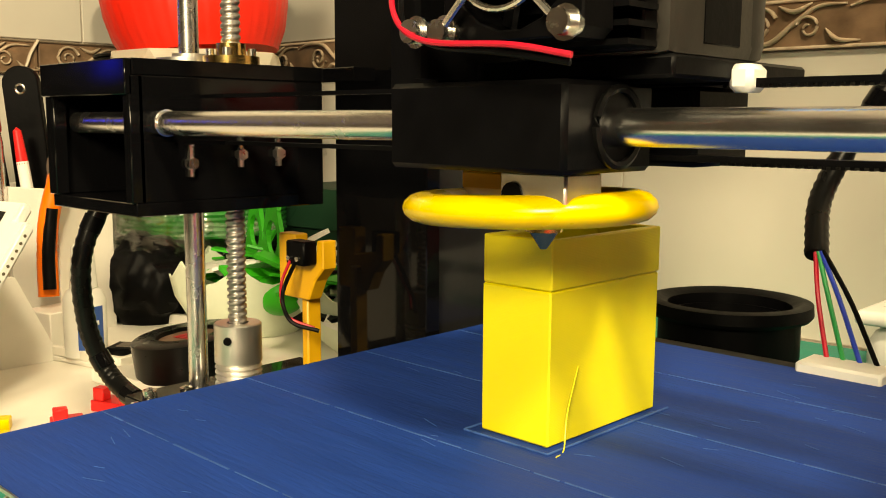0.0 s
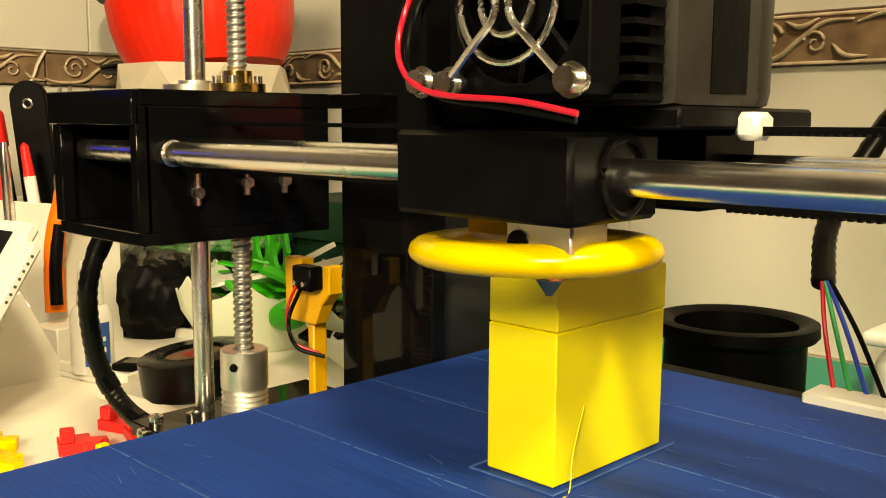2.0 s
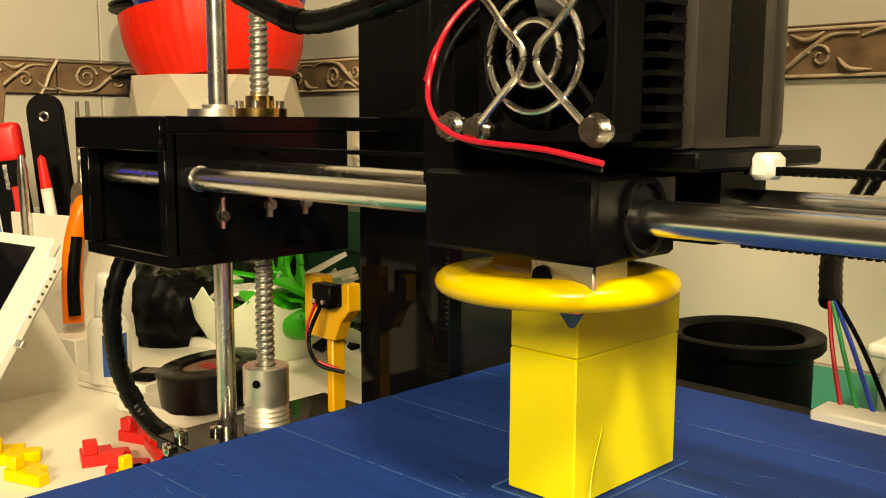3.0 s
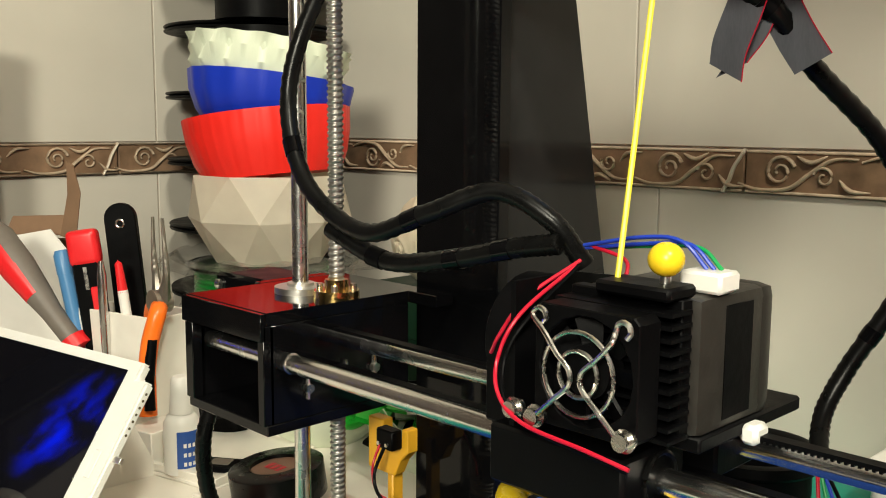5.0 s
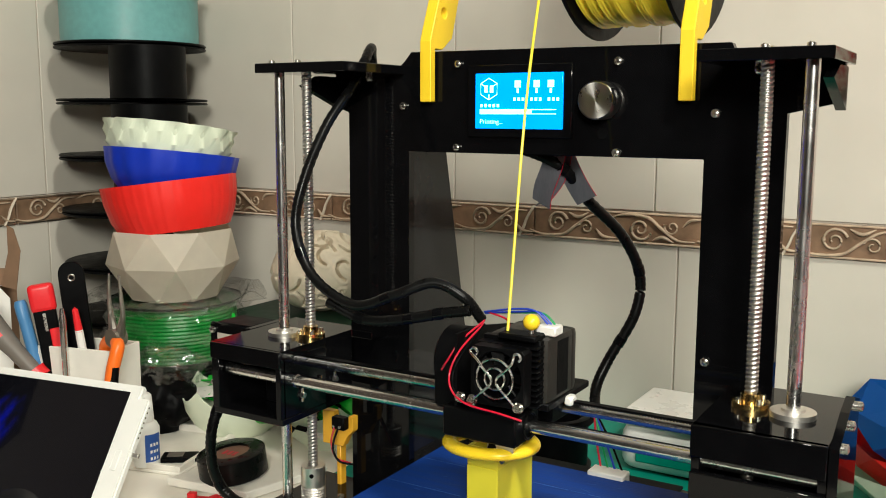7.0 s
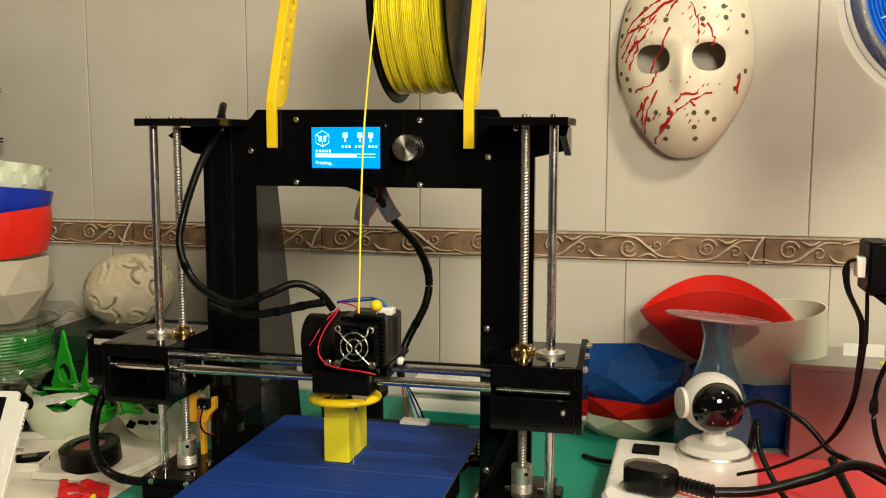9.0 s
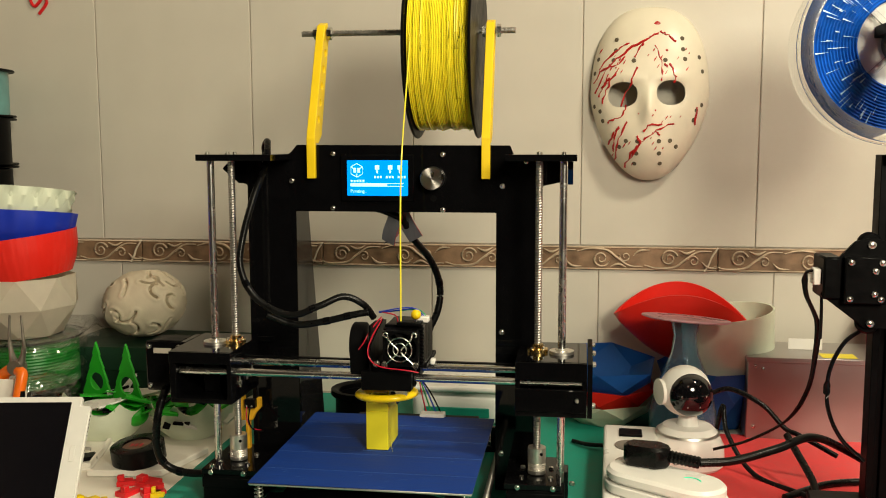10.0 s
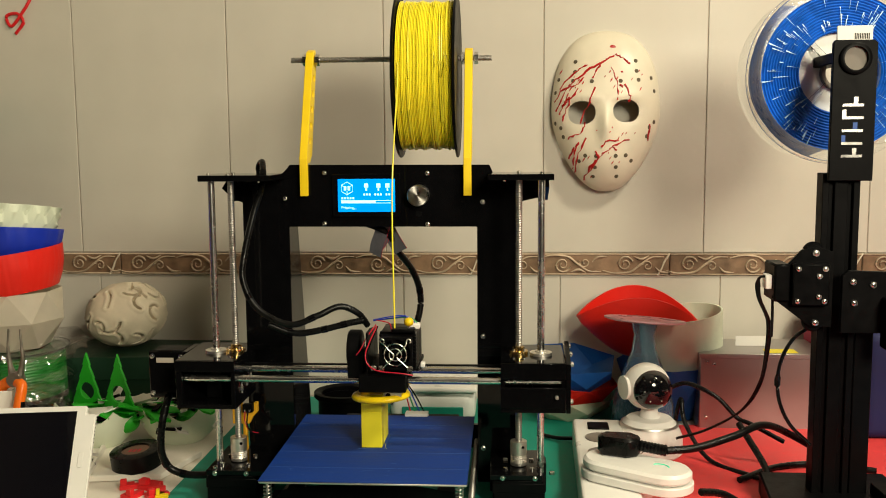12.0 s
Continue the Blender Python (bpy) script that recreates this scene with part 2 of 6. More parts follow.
def part(name, bm, mat, parent, label="", smooth=True):
    ob = link(name, bm, mat, smooth)
    ob.parent = parent
    if label:
        tagged(ob, label=label)
    return ob


def thing(name, at=(0, 0, 0), turn=(0, 0, 0), label="", category="", group="", kind=""):
    ob = new(name)
    ob.empty_display_size = 0.02
    ob.matrix_world = pose(*at, *turn)
    return tagged(ob, label, category, group, kind)


def solid(name, bm, mat, label="", category="", group="", kind="", m=None):
    ob = link(name, bm, mat)
    if m is not None:
        ob.matrix_world = m
    return tagged(ob, label, category, group, kind)


def box(x0, x1, y0, y1, z0, z1, bevel=0.0006, bm=None, seg=1):
    own = bmesh.new()
    bmesh.ops.create_cube(own, size=1)
    for v in own.verts:
        v.co = Vector((x0 + (v.co.x + 0.5) * (x1 - x0), y0 + (v.co.y + 0.5) * (y1 - y0), z0 + (v.co.z + 0.5) * (z1 - z0)))
    if bevel:
        bmesh.ops.bevel(own, geom=own.edges[:], offset=bevel, segments=seg, affect="EDGES", profile=0.6)
    return merge(bm, own)


def merge(bm, own, m=None):
    if m is not None:
        own.transform(m)
    if bm is None:
        return own
    me = bpy.data.meshes.new("t")
    own.to_mesh(me)
    bm.from_mesh(me)
    bpy.data.meshes.remove(me)
    own.free()
    return bm


def rod(p0, p1, r, seg=20, bm=None, r2=None, cap=True):
    own = bmesh.new()
    p0, p1 = Vector(p0), Vector(p1)
    d = p1 - p0
    bmesh.ops.create_cone(own, cap_ends=cap, segments=seg, radius1=r, radius2=r if r2 is None else r2, depth=d.length)
    own.transform(Matrix.Translation((p0 + p1) / 2) @ d.to_track_quat("Z", "Y").to_matrix().to_4x4())
    return merge(bm, own)


def ball(c, r, bm=None, scale=(1, 1, 1), u=20, v=14):
    own = bmesh.new()
    bmesh.ops.create_uvsphere(own, u_segments=u, v_segments=v, radius=r)
    own.transform(Matrix.Translation(c) @ Matrix.Diagonal((*scale, 1)))
    return merge(bm, own)


def lathe(profile, seg=40, bm=None, c=(0, 0, 0), wave=None):
    """Turn a profile of (radius, height) round z. wave(angle, k) gives a factor for the radius."""
    own = bmesh.new()
    rings = []
    for k, (r, z) in enumerate(profile):
        ring = []
        for i in range(seg):
            a = 2 * math.pi * i / seg
            f = wave(a, k) if wave else 1.0
            ring.append(own.verts.new((c[0] + r * f * math.cos(a), c[1] + r * f * math.sin(a), c[2] + z)))
        rings.append(ring)
    for a, b in zip(rings, rings[1:]):
        for i in range(seg):
            own.faces.new((a[i], a[(i + 1) % seg], b[(i + 1) % seg], b[i]))
    shut = profile[0] == profile[-1]
    if profile[0][0] > 1e-6 and not shut:
        own.faces.new(rings[0])
    if profile[-1][0] > 1e-6 and not shut:
        own.faces.new(rings[-1])
    bmesh.ops.remove_doubles(own, verts=own.verts, dist=1e-6)
    return merge(bm, own)


def smooth_line(points, n=8):
    pts = [Vector(p) for p in points]
    if len(pts) < 3:
        return pts
    out = []
    for i in range(len(pts) - 1):
        a, b = pts[i], pts[i + 1]
        p = pts[i - 1] if i else a * 2 - b
        q = pts[i + 2] if i + 2 < len(pts) else b * 2 - a
        for k in range(n):
            t = k / n
            out.append(0.5 * ((2 * a) + (b - p) * t + (2 * p - 5 * a + 4 * b - q) * t * t + (3 * a - p - 3 * b + q) * t ** 3))
    return out + [pts[-1]]


def tube(points, r, seg=10, bm=None, n=8, ribs=0.0, flat=1.0, close=False):
    line = smooth_line(points, n) if n > 1 else [Vector(p) for p in points]
    own = bmesh.new()
    rings = []
    up = Vector((0, 0, 1))
    for i, p in enumerate(line):
        t = (line[min(i + 1, len(line) - 1)] - line[max(i - 1, 0)])
        if close:
            t = line[(i + 1) % len(line)] - line[i - 1]
        t.normalize()
        side = t.cross(up)
        if side.length < 0.05:
            side = t.cross(Vector((0, 1, 0)))
        side.normalize()
        nor = side.cross(t).normalized()
        rr = (r[min(i, len(r) - 1)] if isinstance(r, list) else r) * (1 + (ribs if i % 2 else 0))
        rings.append([own.verts.new(p + (side * math.cos(a) + nor * flat * math.sin(a)) * rr) for a in [2 * math.pi * k / seg for k in range(seg)]])
    pairs = list(zip(rings, rings[1:])) + ([(rings[-1], rings[0])] if close else [])
    for a, b in pairs:
        for k in range(seg):
            own.faces.new((a[k], a[(k + 1) % seg], b[(k + 1) % seg], b[k]))
    if not close:
        own.faces.new(rings[0])
        own.faces.new(rings[-1])
    return merge(bm, own)


def plate(outline, thick, m, bm=None, holes=(), bevel=0.0):
    """A flat plate from an outline in its own x, y (z is the thickness), set by m. holes: (x, y, r) or outlines."""
    own = bmesh.new()
    loops = [outline] + [h if len(h) != 3 or not isinstance(h[0], float) else
                         [(h[0] + h[2] * math.cos(2 * math.pi * k / 18), h[1] + h[2] * math.sin(2 * math.pi * k / 18)) for k in range(18)] for h in holes]
    edges = []
    for lp in loops:
        vs = [own.verts.new((x, y, 0)) for x, y in lp]
        edges += [own.edges.new((vs[i], vs[(i + 1) % len(vs)])) for i in range(len(vs))]
    if len(loops) == 1:
        own.faces.new(own.verts[:])
    else:
        bmesh.ops.triangle_fill(own, edges=edges, use_beauty=True, use_dissolve=False)
    faces = own.faces[:]
    res = bmesh.ops.extrude_face_region(own, geom=faces)
    bmesh.ops.translate(own, verts=[v for v in res["geom"] if isinstance(v, bmesh.types.BMVert)], vec=(0, 0, thick))
    bmesh.ops.recalc_face_normals(own, faces=own.faces)
    if bevel:
        sharp = [e for e in own.edges if e.is_manifold and e.calc_face_angle(0) > 0.9]
        bmesh.ops.bevel(own, geom=sharp, offset=bevel, segments=1, affect="EDGES")
    return merge(bm, own, m)


FRONT = Matrix(((1, 0, 0, 0), (0, 0, 1, 0), (0, 1, 0, 0), (0, 0, 0, 1)))   # plate x, y -> world x, z; thickness -> +y
SIDE = Matrix(((0, 0, 1, 0), (1, 0, 0, 0), (0, 1, 0, 0), (0, 0, 0, 1)))    # plate x, y -> world y, z; thickness -> +x


def at(x, y, z):
    return Matrix.Translation((x, y, z))


def bolt(parent, p, axis="Y", r=0.0028, h=0.0022, mat=None):
    d = {"Y": (0, -1, 0), "X": (1, 0, 0), "Z": (0, 0, 1)}[axis]
    p = Vector(p)
    bm = rod(p, p + Vector(d) * h, r, 12)
    rod(p + Vector(d) * h, p + Vector(d) * (h + 0.0007), r * 0.8, 12, bm, r2=r * 0.45)
    return part("bolt", bm, mat or M_ZINC, parent)


def screw_thread(p0, length, r, pitch, bm=None, seg=16):
    """A lead screw: a rod whose surface winds up in a thread."""
    own = bmesh.new()
    n = int(length / pitch * 6)
    rings = []
    for i in range(n + 1):
        z = length * i / n
        ring = []
        for k in range(seg):
            a = 2 * math.pi * k / seg
            ph = (z / pitch - k / seg) % 1.0
            rr = r * (1.0 if ph < 0.5 else 0.84)
            ring.append(own.verts.new((p0[0] + rr * math.cos(a), p0[1] + rr * math.sin(a), p0[2] + z)))
        rings.append(ring)
    for a, b in zip(rings, rings[1:]):
        for k in range(seg):
            own.faces.new((a[k], a[(k + 1) % seg], b[(k + 1) % seg], b[k]))
    return merge(bm, own)

# ---- setting ----
T = -0.008            # table top
WALL, LEFT = 0.450, -0.850
solid("table_top", box(LEFT, 1.6, -0.46, WALL, T - 0.03, T, 0.002), M_TABLE, "white laminate worktop under the printer", "worktop", kind="structure")
# unseen floor, darkened to cut bounce and reflections
solid("floor", box(-2.5, 2.5, -3.2, WALL + 0.1, T - 0.93, T - 0.90, 0), M_DARKWALL, "unseen kitchen floor, kept dark", "floor", kind="structure")
solid("ceiling", box(-2.5, 2.5, -3.2, WALL + 0.1, 2.0, 2.05, 0), M_WHITE, "plain white ceiling", "ceiling", kind="structure")
wall_back = solid("wall_north", box(LEFT - 0.1, 2.5, WALL, WALL + 0.1, T - 0.9, 2.0, 0), M_GROUT, "tiled kitchen wall in cream with a scroll border", "wall", kind="structure")
wall_left = solid("wall_west", box(LEFT - 0.1, LEFT, -0.16, WALL, T - 0.9, 2.0, 0), M_GROUT, "tiled kitchen side wall in cream with a scroll border", "wall", kind="structure")
# unseen walls added dark, to keep tablet and acrylic reflections black
solid("wall_west_2", box(LEFT - 0.1, LEFT, -3.2, -0.16, T - 0.9, 2.0, 0), M_DARKWALL, "unseen dark wall added beside the worktop", "wall", kind="structure")
solid("wall_east", box(2.5, 2.6, -3.2, WALL, T - 0.9, 2.0, 0), M_DARKWALL, "unseen dark wall added to close the kitchen", "wall", kind="structure")
solid("wall_south", box(-2.5, 2.5, -3.3, -3.2, T - 0.9, 2.0, 0), M_DARKWALL, "unseen dark wall added to close the kitchen", "wall", kind="structure")

# ---- the printer ----
printer = thing("printer_frame", (0, 0, T), label="black acrylic desktop 3D printer frame with lit blue screen", category="3D printer")
printer.matrix_world = Matrix.Identity(4)
FY = 0.055
outline = [(-0.172, T), (-0.114, T), (-0.114, 0.315), (0.117, 0.315), (0.117, T), (0.168, T), (0.168, 0.345), (0.200, 0.352), (0.200, 0.376),
           (0.142, 0.377), (0.136, 0.381), (0.132, 0.390), (-0.112, 0.391), (-0.118, 0.384), (-0.124, 0.379), (-0.185, 0.378), (-0.185, 0.350), (-0.172, 0.345)]
part("front_plate", plate(outline, 0.008, at(0, FY, 0) @ FRONT, bevel=0.0005), M_ACRYL, printer, smooth=False)
for x in (-0.124, 0.120):
    side = [(0.063, T), (0.185, T), (0.160, 0.124), (0.118, 0.318), (0.110, 0.37), (0.063, 0.372)]
    part("side_brace", plate(side, 0.006, at(x, 0, 0) @ SIDE, bevel=0.0005), M_SMOKE, printer, "translucent smoky black side brace", smooth=False)
for sx, x0, x1 in ((-1, -0.202, -0.118), (1, 0.132, 0.206)):
    part("top_plate", plate([(x0, -0.022), (x1, -0.022), (x1, FY), (x0, FY)], 0.007, at(0, 0, 0.374), bevel=0.0005), M_ACRYL, printer, smooth=False)
    part("motor_plate", plate([(x0 + 0.002, -0.036), (x1 - 0.012, -0.036), (x1 - 0.012, FY), (x0 + 0.002, FY)], 0.006, at(0, 0, 0.030), bevel=0.0005), M_ACRYL, printer, smooth=False)
    part("gusset", plate([(0.0, 0.0), (0.0, 0.026), (-0.03, 0.026), (-0.05, 0.018)], 0.006, at(x0 + 0.02 if sx < 0 else x1 - 0.010, FY, 0.347) @ SIDE), M_ACRYL, printer, smooth=False)
    px = -0.17 if sx < 0 else 0.167
    mot = part("z_motor", box(px - 0.030, px + 0.030, -0.034, 0.021, T + 0.001, 0.030, 0.002), M_BLACK, printer, "black stepper motor under the screw")
    part("motor_cap", box(px - 0.0306, px + 0.0306, -0.0346, 0.0206, 0.014, 0.026, 0.001), M_BLACK, mot)
    for ox in (-0.0155, 0.0155):
        bolt(printer, (px + ox, -0.0155, 0.036), "Z")
        bolt(printer, (px + ox, 0.0155, 0.036), "Z")
        bolt(printer, (px + ox * 1.2, -0.036, 0.033), "Y")
    rx = -0.1915 if sx < 0 else 0.1925
    part("smooth_rod", rod((rx, -0.006, 0.030), (rx, -0.006, 0.380), 0.0041, 24), M_STEEL, printer, "polished steel guide rod")
    part("lead_screw", screw_thread((px, 0, 0.052), 0.324, 0.0040, 0.0028), M_SCREW, printer, "threaded steel lead screw")
    bm = lathe([(0.0, 0), (0.0096, 0), (0.0098, 0.0005)] + [(0.0098 if k % 2 == 0 else 0.0088, 0.004 + 0.0011 * k) for k in range(9)] +
               [(0.0098, 0.0145), (0.0098, 0.0285), (0.0093, 0.029), (0.0045, 0.029), (0.0045, 0.026), (0, 0.026)], 32, c=(px, 0, 0.037))
    cp = part("coupler", bm, M_ALU, printer, "grey aluminium flexible shaft coupler")
    part("grub_screw", rod((px + 0.004, -0.0075, 0.060), (px + 0.0058, -0.0090, 0.060), 0.0017, 10), M_BLACK, cp)
    part("foot", box(px - 0.034, px + 0.034, 0.024, 0.05, T, 0.03, 0.001), M_ACRYL, printer)
    for bx, by in ((rx, -0.014), (px, -0.01), (px, 0.012)):
        bolt(printer, (bx, by, 0.381), "Z", 0.0024)
for x in (-0.190, 0.205):
    bolt(printer, (x, -0.030, 0.036), "Z", 0.003, 0.003)

# screen and knob
lcd = part("screen_bezel", box(-0.060, 0.024, FY - 0.0025, FY + 0.001, 0.327, 0.380, 0.0008), M_ACRYL, printer)
part("screen", box(-0.0525, 0.0175, FY - 0.0042, FY - 0.002, 0.3335, 0.3735, 0.0004), M_LCD, lcd, "lit blue status display")


def mark(x0, x1, z0, z1, name="screen_mark"):
    part(name, box(x0, x1, FY - 0.0046, FY - 0.0040, z0, z1, 0), M_LCDT, lcd)


hexagon = [(-0.0410 + 0.0078 * math.sin(k * math.pi / 3), 0.3622 + 0.0078 * math.cos(k * math.pi / 3)) for k in range(6)]
part("cube_icon", tube([(x, FY - 0.0043, z) for x, z in hexagon], 0.0005, 6, n=1, close=True), M_LCDT, lcd)
for k in range(3):
    x, z = hexagon[2 * k + 1]
    part("cube_icon", tube([(x * 0.45 - 0.0410 * 0.55, FY - 0.0043, z * 0.45 + 0.3622 * 0.55), (x, FY - 0.0043, z)], 0.0005, 6, n=1), M_LCDT, lcd)
mark(-0.0448, -0.0418, 0.3595, 0.3650)
mark(-0.0402, -0.0372, 0.3595, 0.3650)
for xx in (-0.020, -0.005, 0.006):
    mark(xx, xx + 0.0050, 0.3630, 0.3682)
    mark(xx + 0.0016, xx + 0.0034, 0.3590, 0.3625)
for k in range(11):
    if k not in (3, 7):
        mark(-0.0210 + 0.0034 * k, -0.0190 + 0.0034 * k, 0.3535, 0.3560)
for k in range(5):
    mark(-0.0480 + 0.0034 * k, -0.0460 + 0.0034 * k, 0.3490, 0.3515)
mark(-0.0485, -0.0060, 0.3440, 0.3478, "progress_bar")
mark(-0.0060, 0.0130, 0.3470, 0.3478)
mark(-0.0060, 0.0130, 0.3440, 0.3447)
txt = bpy.data.curves.new("screen_word", "FONT")
txt.body, txt.size, txt.extrude = "Printing...", 0.0052, 0.0001
txt.materials.append(M_LCDT)
word = new("screen_word", txt)
word.matrix_world = pose(-0.0485, FY - 0.0046, 0.3370, 90, 0, 0)
word.parent = lcd
knob = part("control_knob", lathe([(0, 0), (0.0128, 0), (0.0132, 0.001), (0.0132, 0.013), (0.0122, 0.0145), (0, 0.0147)], 40, c=(0, 0, 0)), M_ALU, printer, "turned aluminium control knob")
M_KNOB = principled("turned_aluminium", (0.80, 0.77, 0.72), 0.30, metal=1.0, vary=0.05, scale=120)
nt = M_KNOB.node_tree
spin = nt.nodes.new("ShaderNodeTangent")
spin.direction_type, spin.axis = "RADIAL", "Z"
nt.nodes["Principled BSDF"].inputs["Anisotropic"].default_value = 0.85
nt.links.new(spin.outputs[0], nt.nodes["Principled BSDF"].inputs["Tangent"])
knob.data.materials[0] = M_KNOB
knob.matrix_world = pose(0.046, FY, 0.3535, 90, 0, 0)
for x, z in ((-0.069, 0.381), (0.057, 0.380), (-0.070, 0.319), (0.057, 0.318), (-0.118, 0.350), (0.124, 0.345), (0.124, 0.180), (0.124, 0.038), (0.150, 0.372), (-0.150, 0.372)):
    bolt(printer, (x, FY, z), "Y", 0.0030)
part("dial_hole", rod((0.046, FY - 0.0003, 0.331), (0.046, FY, 0.331), 0.004, 14), M_BLACK, printer)

# back plate, base rods and bed guides
part("back_plate", plate([(-0.124, T), (0.126, T), (0.126, 0.026), (0.06, 0.03), (-0.06, 0.03), (-0.124, 0.026)], 0.007, at(0, 0.186, 0) @ FRONT), M_ACRYL, printer, smooth=False)
part("front_foot_plate", plate([(-0.124, T), (0.126, T), (0.126, 0.010), (0.06, 0.022), (-0.06, 0.022), (-0.124, 0.010)], 0.007, at(0, -0.186, 0) @ FRONT), M_ACRYL, printer, smooth=False)
for x in (-0.085, 0.085):
    part("bed_rod", rod((x, -0.182, 0.015), (x, 0.19, 0.015), 0.004, 18), M_STEEL, printer, "polished steel bed rod")
for x in (-0.11, 0.112):
    part("tie_rod", screw_thread((0, 0, 0), 0.376, 0.004, 0.002), M_SCREW, printer, "threaded tie rod").matrix_world = pose(x, 0.19, 0.004, 90, 0, 0)
part("centre_brace", box(-0.02, 0.02, -0.18, 0.186, T + 0.002, T + 0.008, 0.0005), M_ACRYL, printer)

# x ends
def x_end(x0, x1, left):
    g = thing("x_carriage_end", label="black acrylic gantry end block on the vertical rods", category="printer gantry")
    z0, z1, y0, y1 = 0.114, 0.169, -0.050, 0.036
    t = 0.005
    part("top", plate([(x0, y0), (x1, y0), (x1, y1), (x1 + (0.02 if left else 0), y1), (x1 + (0.02 if left else 0), y1 + 0.012), (x0, y1 + 0.012)], 0.006, at(0, 0, z1 - 0.004), bevel=0.0004), M_ACRYL, g, smooth=False)
    part("bottom", plate([(x0, y0), (x1, y0), (x1, y1), (x0, y1)], t, at(0, 0, z0), bevel=0.0004), M_ACRYL, g, smooth=False)
    part("outer_side", box(x0, x0 + t, y0 + 0.002, y1, z0 + t, z1 - 0.004, 0.0004) if left else box(x1 - t, x1, y0 + 0.002, y1, z0 + t, z1 - 0.004, 0.0004), M_ACRYL, g)
    part("inner_side", box(x1 - t, x1, y0 + 0.002, y1, z0 + t, z1 - 0.004, 0.0004) if left else box(x0, x0 + t, y0 + 0.002, y1, z0 + t, z1 - 0.004, 0.0004), M_ACRYL, g)
    part("back", box(x0 + t, x1 - t, y1 - t, y1, z0 + t, z1 - 0.004, 0), M_ACRYL, g)
    mid = (x0 + x1) / 2
    px = -0.17 if left else 0.167
    rx = -0.1915 if left else 0.1925
    part("bearing_holder", box(rx - 0.0095, rx + 0.0095, -0.019, 0.010, z0 + t, z1 - 0.005, 0.001), M_BLACK, g)
    part("nut_body", lathe([(0, 0), (0.0052, 0), (0.0052, 0.034), (0, 0.034)], 18, c=(px, 0, z1 - 0.036)), M_BRASS, g)
    fl = part("nut_flange", lathe([(0.0045, 0), (0.0112, 0), (0.0112, 0.0034), (0.0060, 0.0036), (0.0058, 0.0085), (0.0045, 0.0085)], 28, c=(px, 0, z1 + 0.002)), M_BRASS, g, "brass lead screw nut")
    for k in range(4):
        a = math.pi / 4 + k * math.pi / 2
        part("nut_screw", rod((px + 0.0083 * math.cos(a), 0.0083 * math.sin(a), z1 + 0.005), (px + 0.0083 * math.cos(a), 0.0083 * math.sin(a), z1 + 0.0085), 0.0017, 10), M_ZINC, fl)
    part("bearing_flange", lathe([(0.0044, 0), (0.0130, 0), (0.0130, 0.0032), (0.0068, 0.0034), (0.0068, 0.0050), (0.0044, 0.0050)], 28, c=(rx, -0.006, z1 + 0.002)), M_ALU, g, "flanged steel linear bearing")
    for k, (yy, zz) in enumerate(((-0.030, 0.157), (-0.028, 0.134), (-0.006, 0.137), (0.012, 0.137))):
        xx = x1 if left else x0
        d = 1 if left else -1
        if left and k:
            bm = rod((xx + 0.001, yy, zz - 0.006), (xx + 0.001, yy, zz + 0.006), 0.0013, 8)
            rod((xx - 0.001, yy, zz - 0.001), (xx + 0.003, yy, zz - 0.001), 0.0024, 6, bm)
            part("captive_screw", bm, M_ZINC, g)
    return g


xl = x_end(-0.226, -0.157, True)
part("front_post", box(-0.162, -0.157, -0.0515, -0.046, 0.119, 0.165, 0.0004), M_ACRYL, xl)
part("front_post", box(-0.226, -0.219, -0.0515, -0.046, 0.119, 0.165, 0.0004), M_ACRYL, xl)
part("front_lip", box(-0.2262, -0.157, -0.0530, -0.0502, 0.158, 0.1708, 0.0004), M_ACRYL, xl)
part("rod_cap", lathe([(0, 0), (0.0055, 0.0005), (0.006, 0.002), (0.006, 0.004)], 18), M_BLACK, xl).matrix_world = pose(-0.2295, -0.041, 0.148, 0, 90, 0)
part("rod_clip", tube([(-0.150, -0.041 + 0.0046 * math.cos(a), 0.148 + 0.0046 * math.sin(a)) for a in [k * math.pi / 8 for k in range(16)]], 0.0004, 6, n=1, close=True), M_ZINC, xl)
xr = x_end(0.146, 0.219, False)
part("front_cover", box(0.146, 0.219, -0.0515, -0.046, 0.119, 0.143, 0.0006), M_ACRYL, xr)
part("front_lip", box(0.146, 0.219, -0.0515, -0.046, 0.152, 0.171, 0.0006), M_ACRYL, xr)
part("idler", rod((0.205, 0.0, 0.149), (0.205, -0.012, 0.149), 0.008, 20), M_BLACK, xr)
part("outer_bracket", plate([(-0.05, 0.114), (0.02, 0.114), (0.02, 0.180), (0.0, 0.186), (-0.02, 0.182), (-0.05, 0.170)], 0.005, at(0.2195, 0, 0) @ SIDE), M_ACRYL, xr, smooth=False)
for yy, zz in ((-0.04, 0.168), (-0.02, 0.175), (0.01, 0.178), (-0.04, 0.125)):
    bolt(xr, (0.2245, yy, zz), "X", 0.003, 0.003)
bolt(xr, (0.209, -0.0515, 0.133), "Y", 0.002, 0.004)
motor = thing("x_axis_motor", label="black stepper motor on the gantry's outer end", category="stepper motor")
part("motor_body", box(-0.275, -0.233, 0.000, 0.036, 0.1145, 0.1705, 0.003), M_BLACK, motor)
part("motor_face", box(-0.276, -0.231, -0.004, 0.000, 0.1135, 0.1715, 0.002), M_ACRYL, motor)
part("motor_mount", box(-0.234, -0.2265, -0.006, 0.040, 0.114, 0.171, 0.001), M_ACRYL, motor)
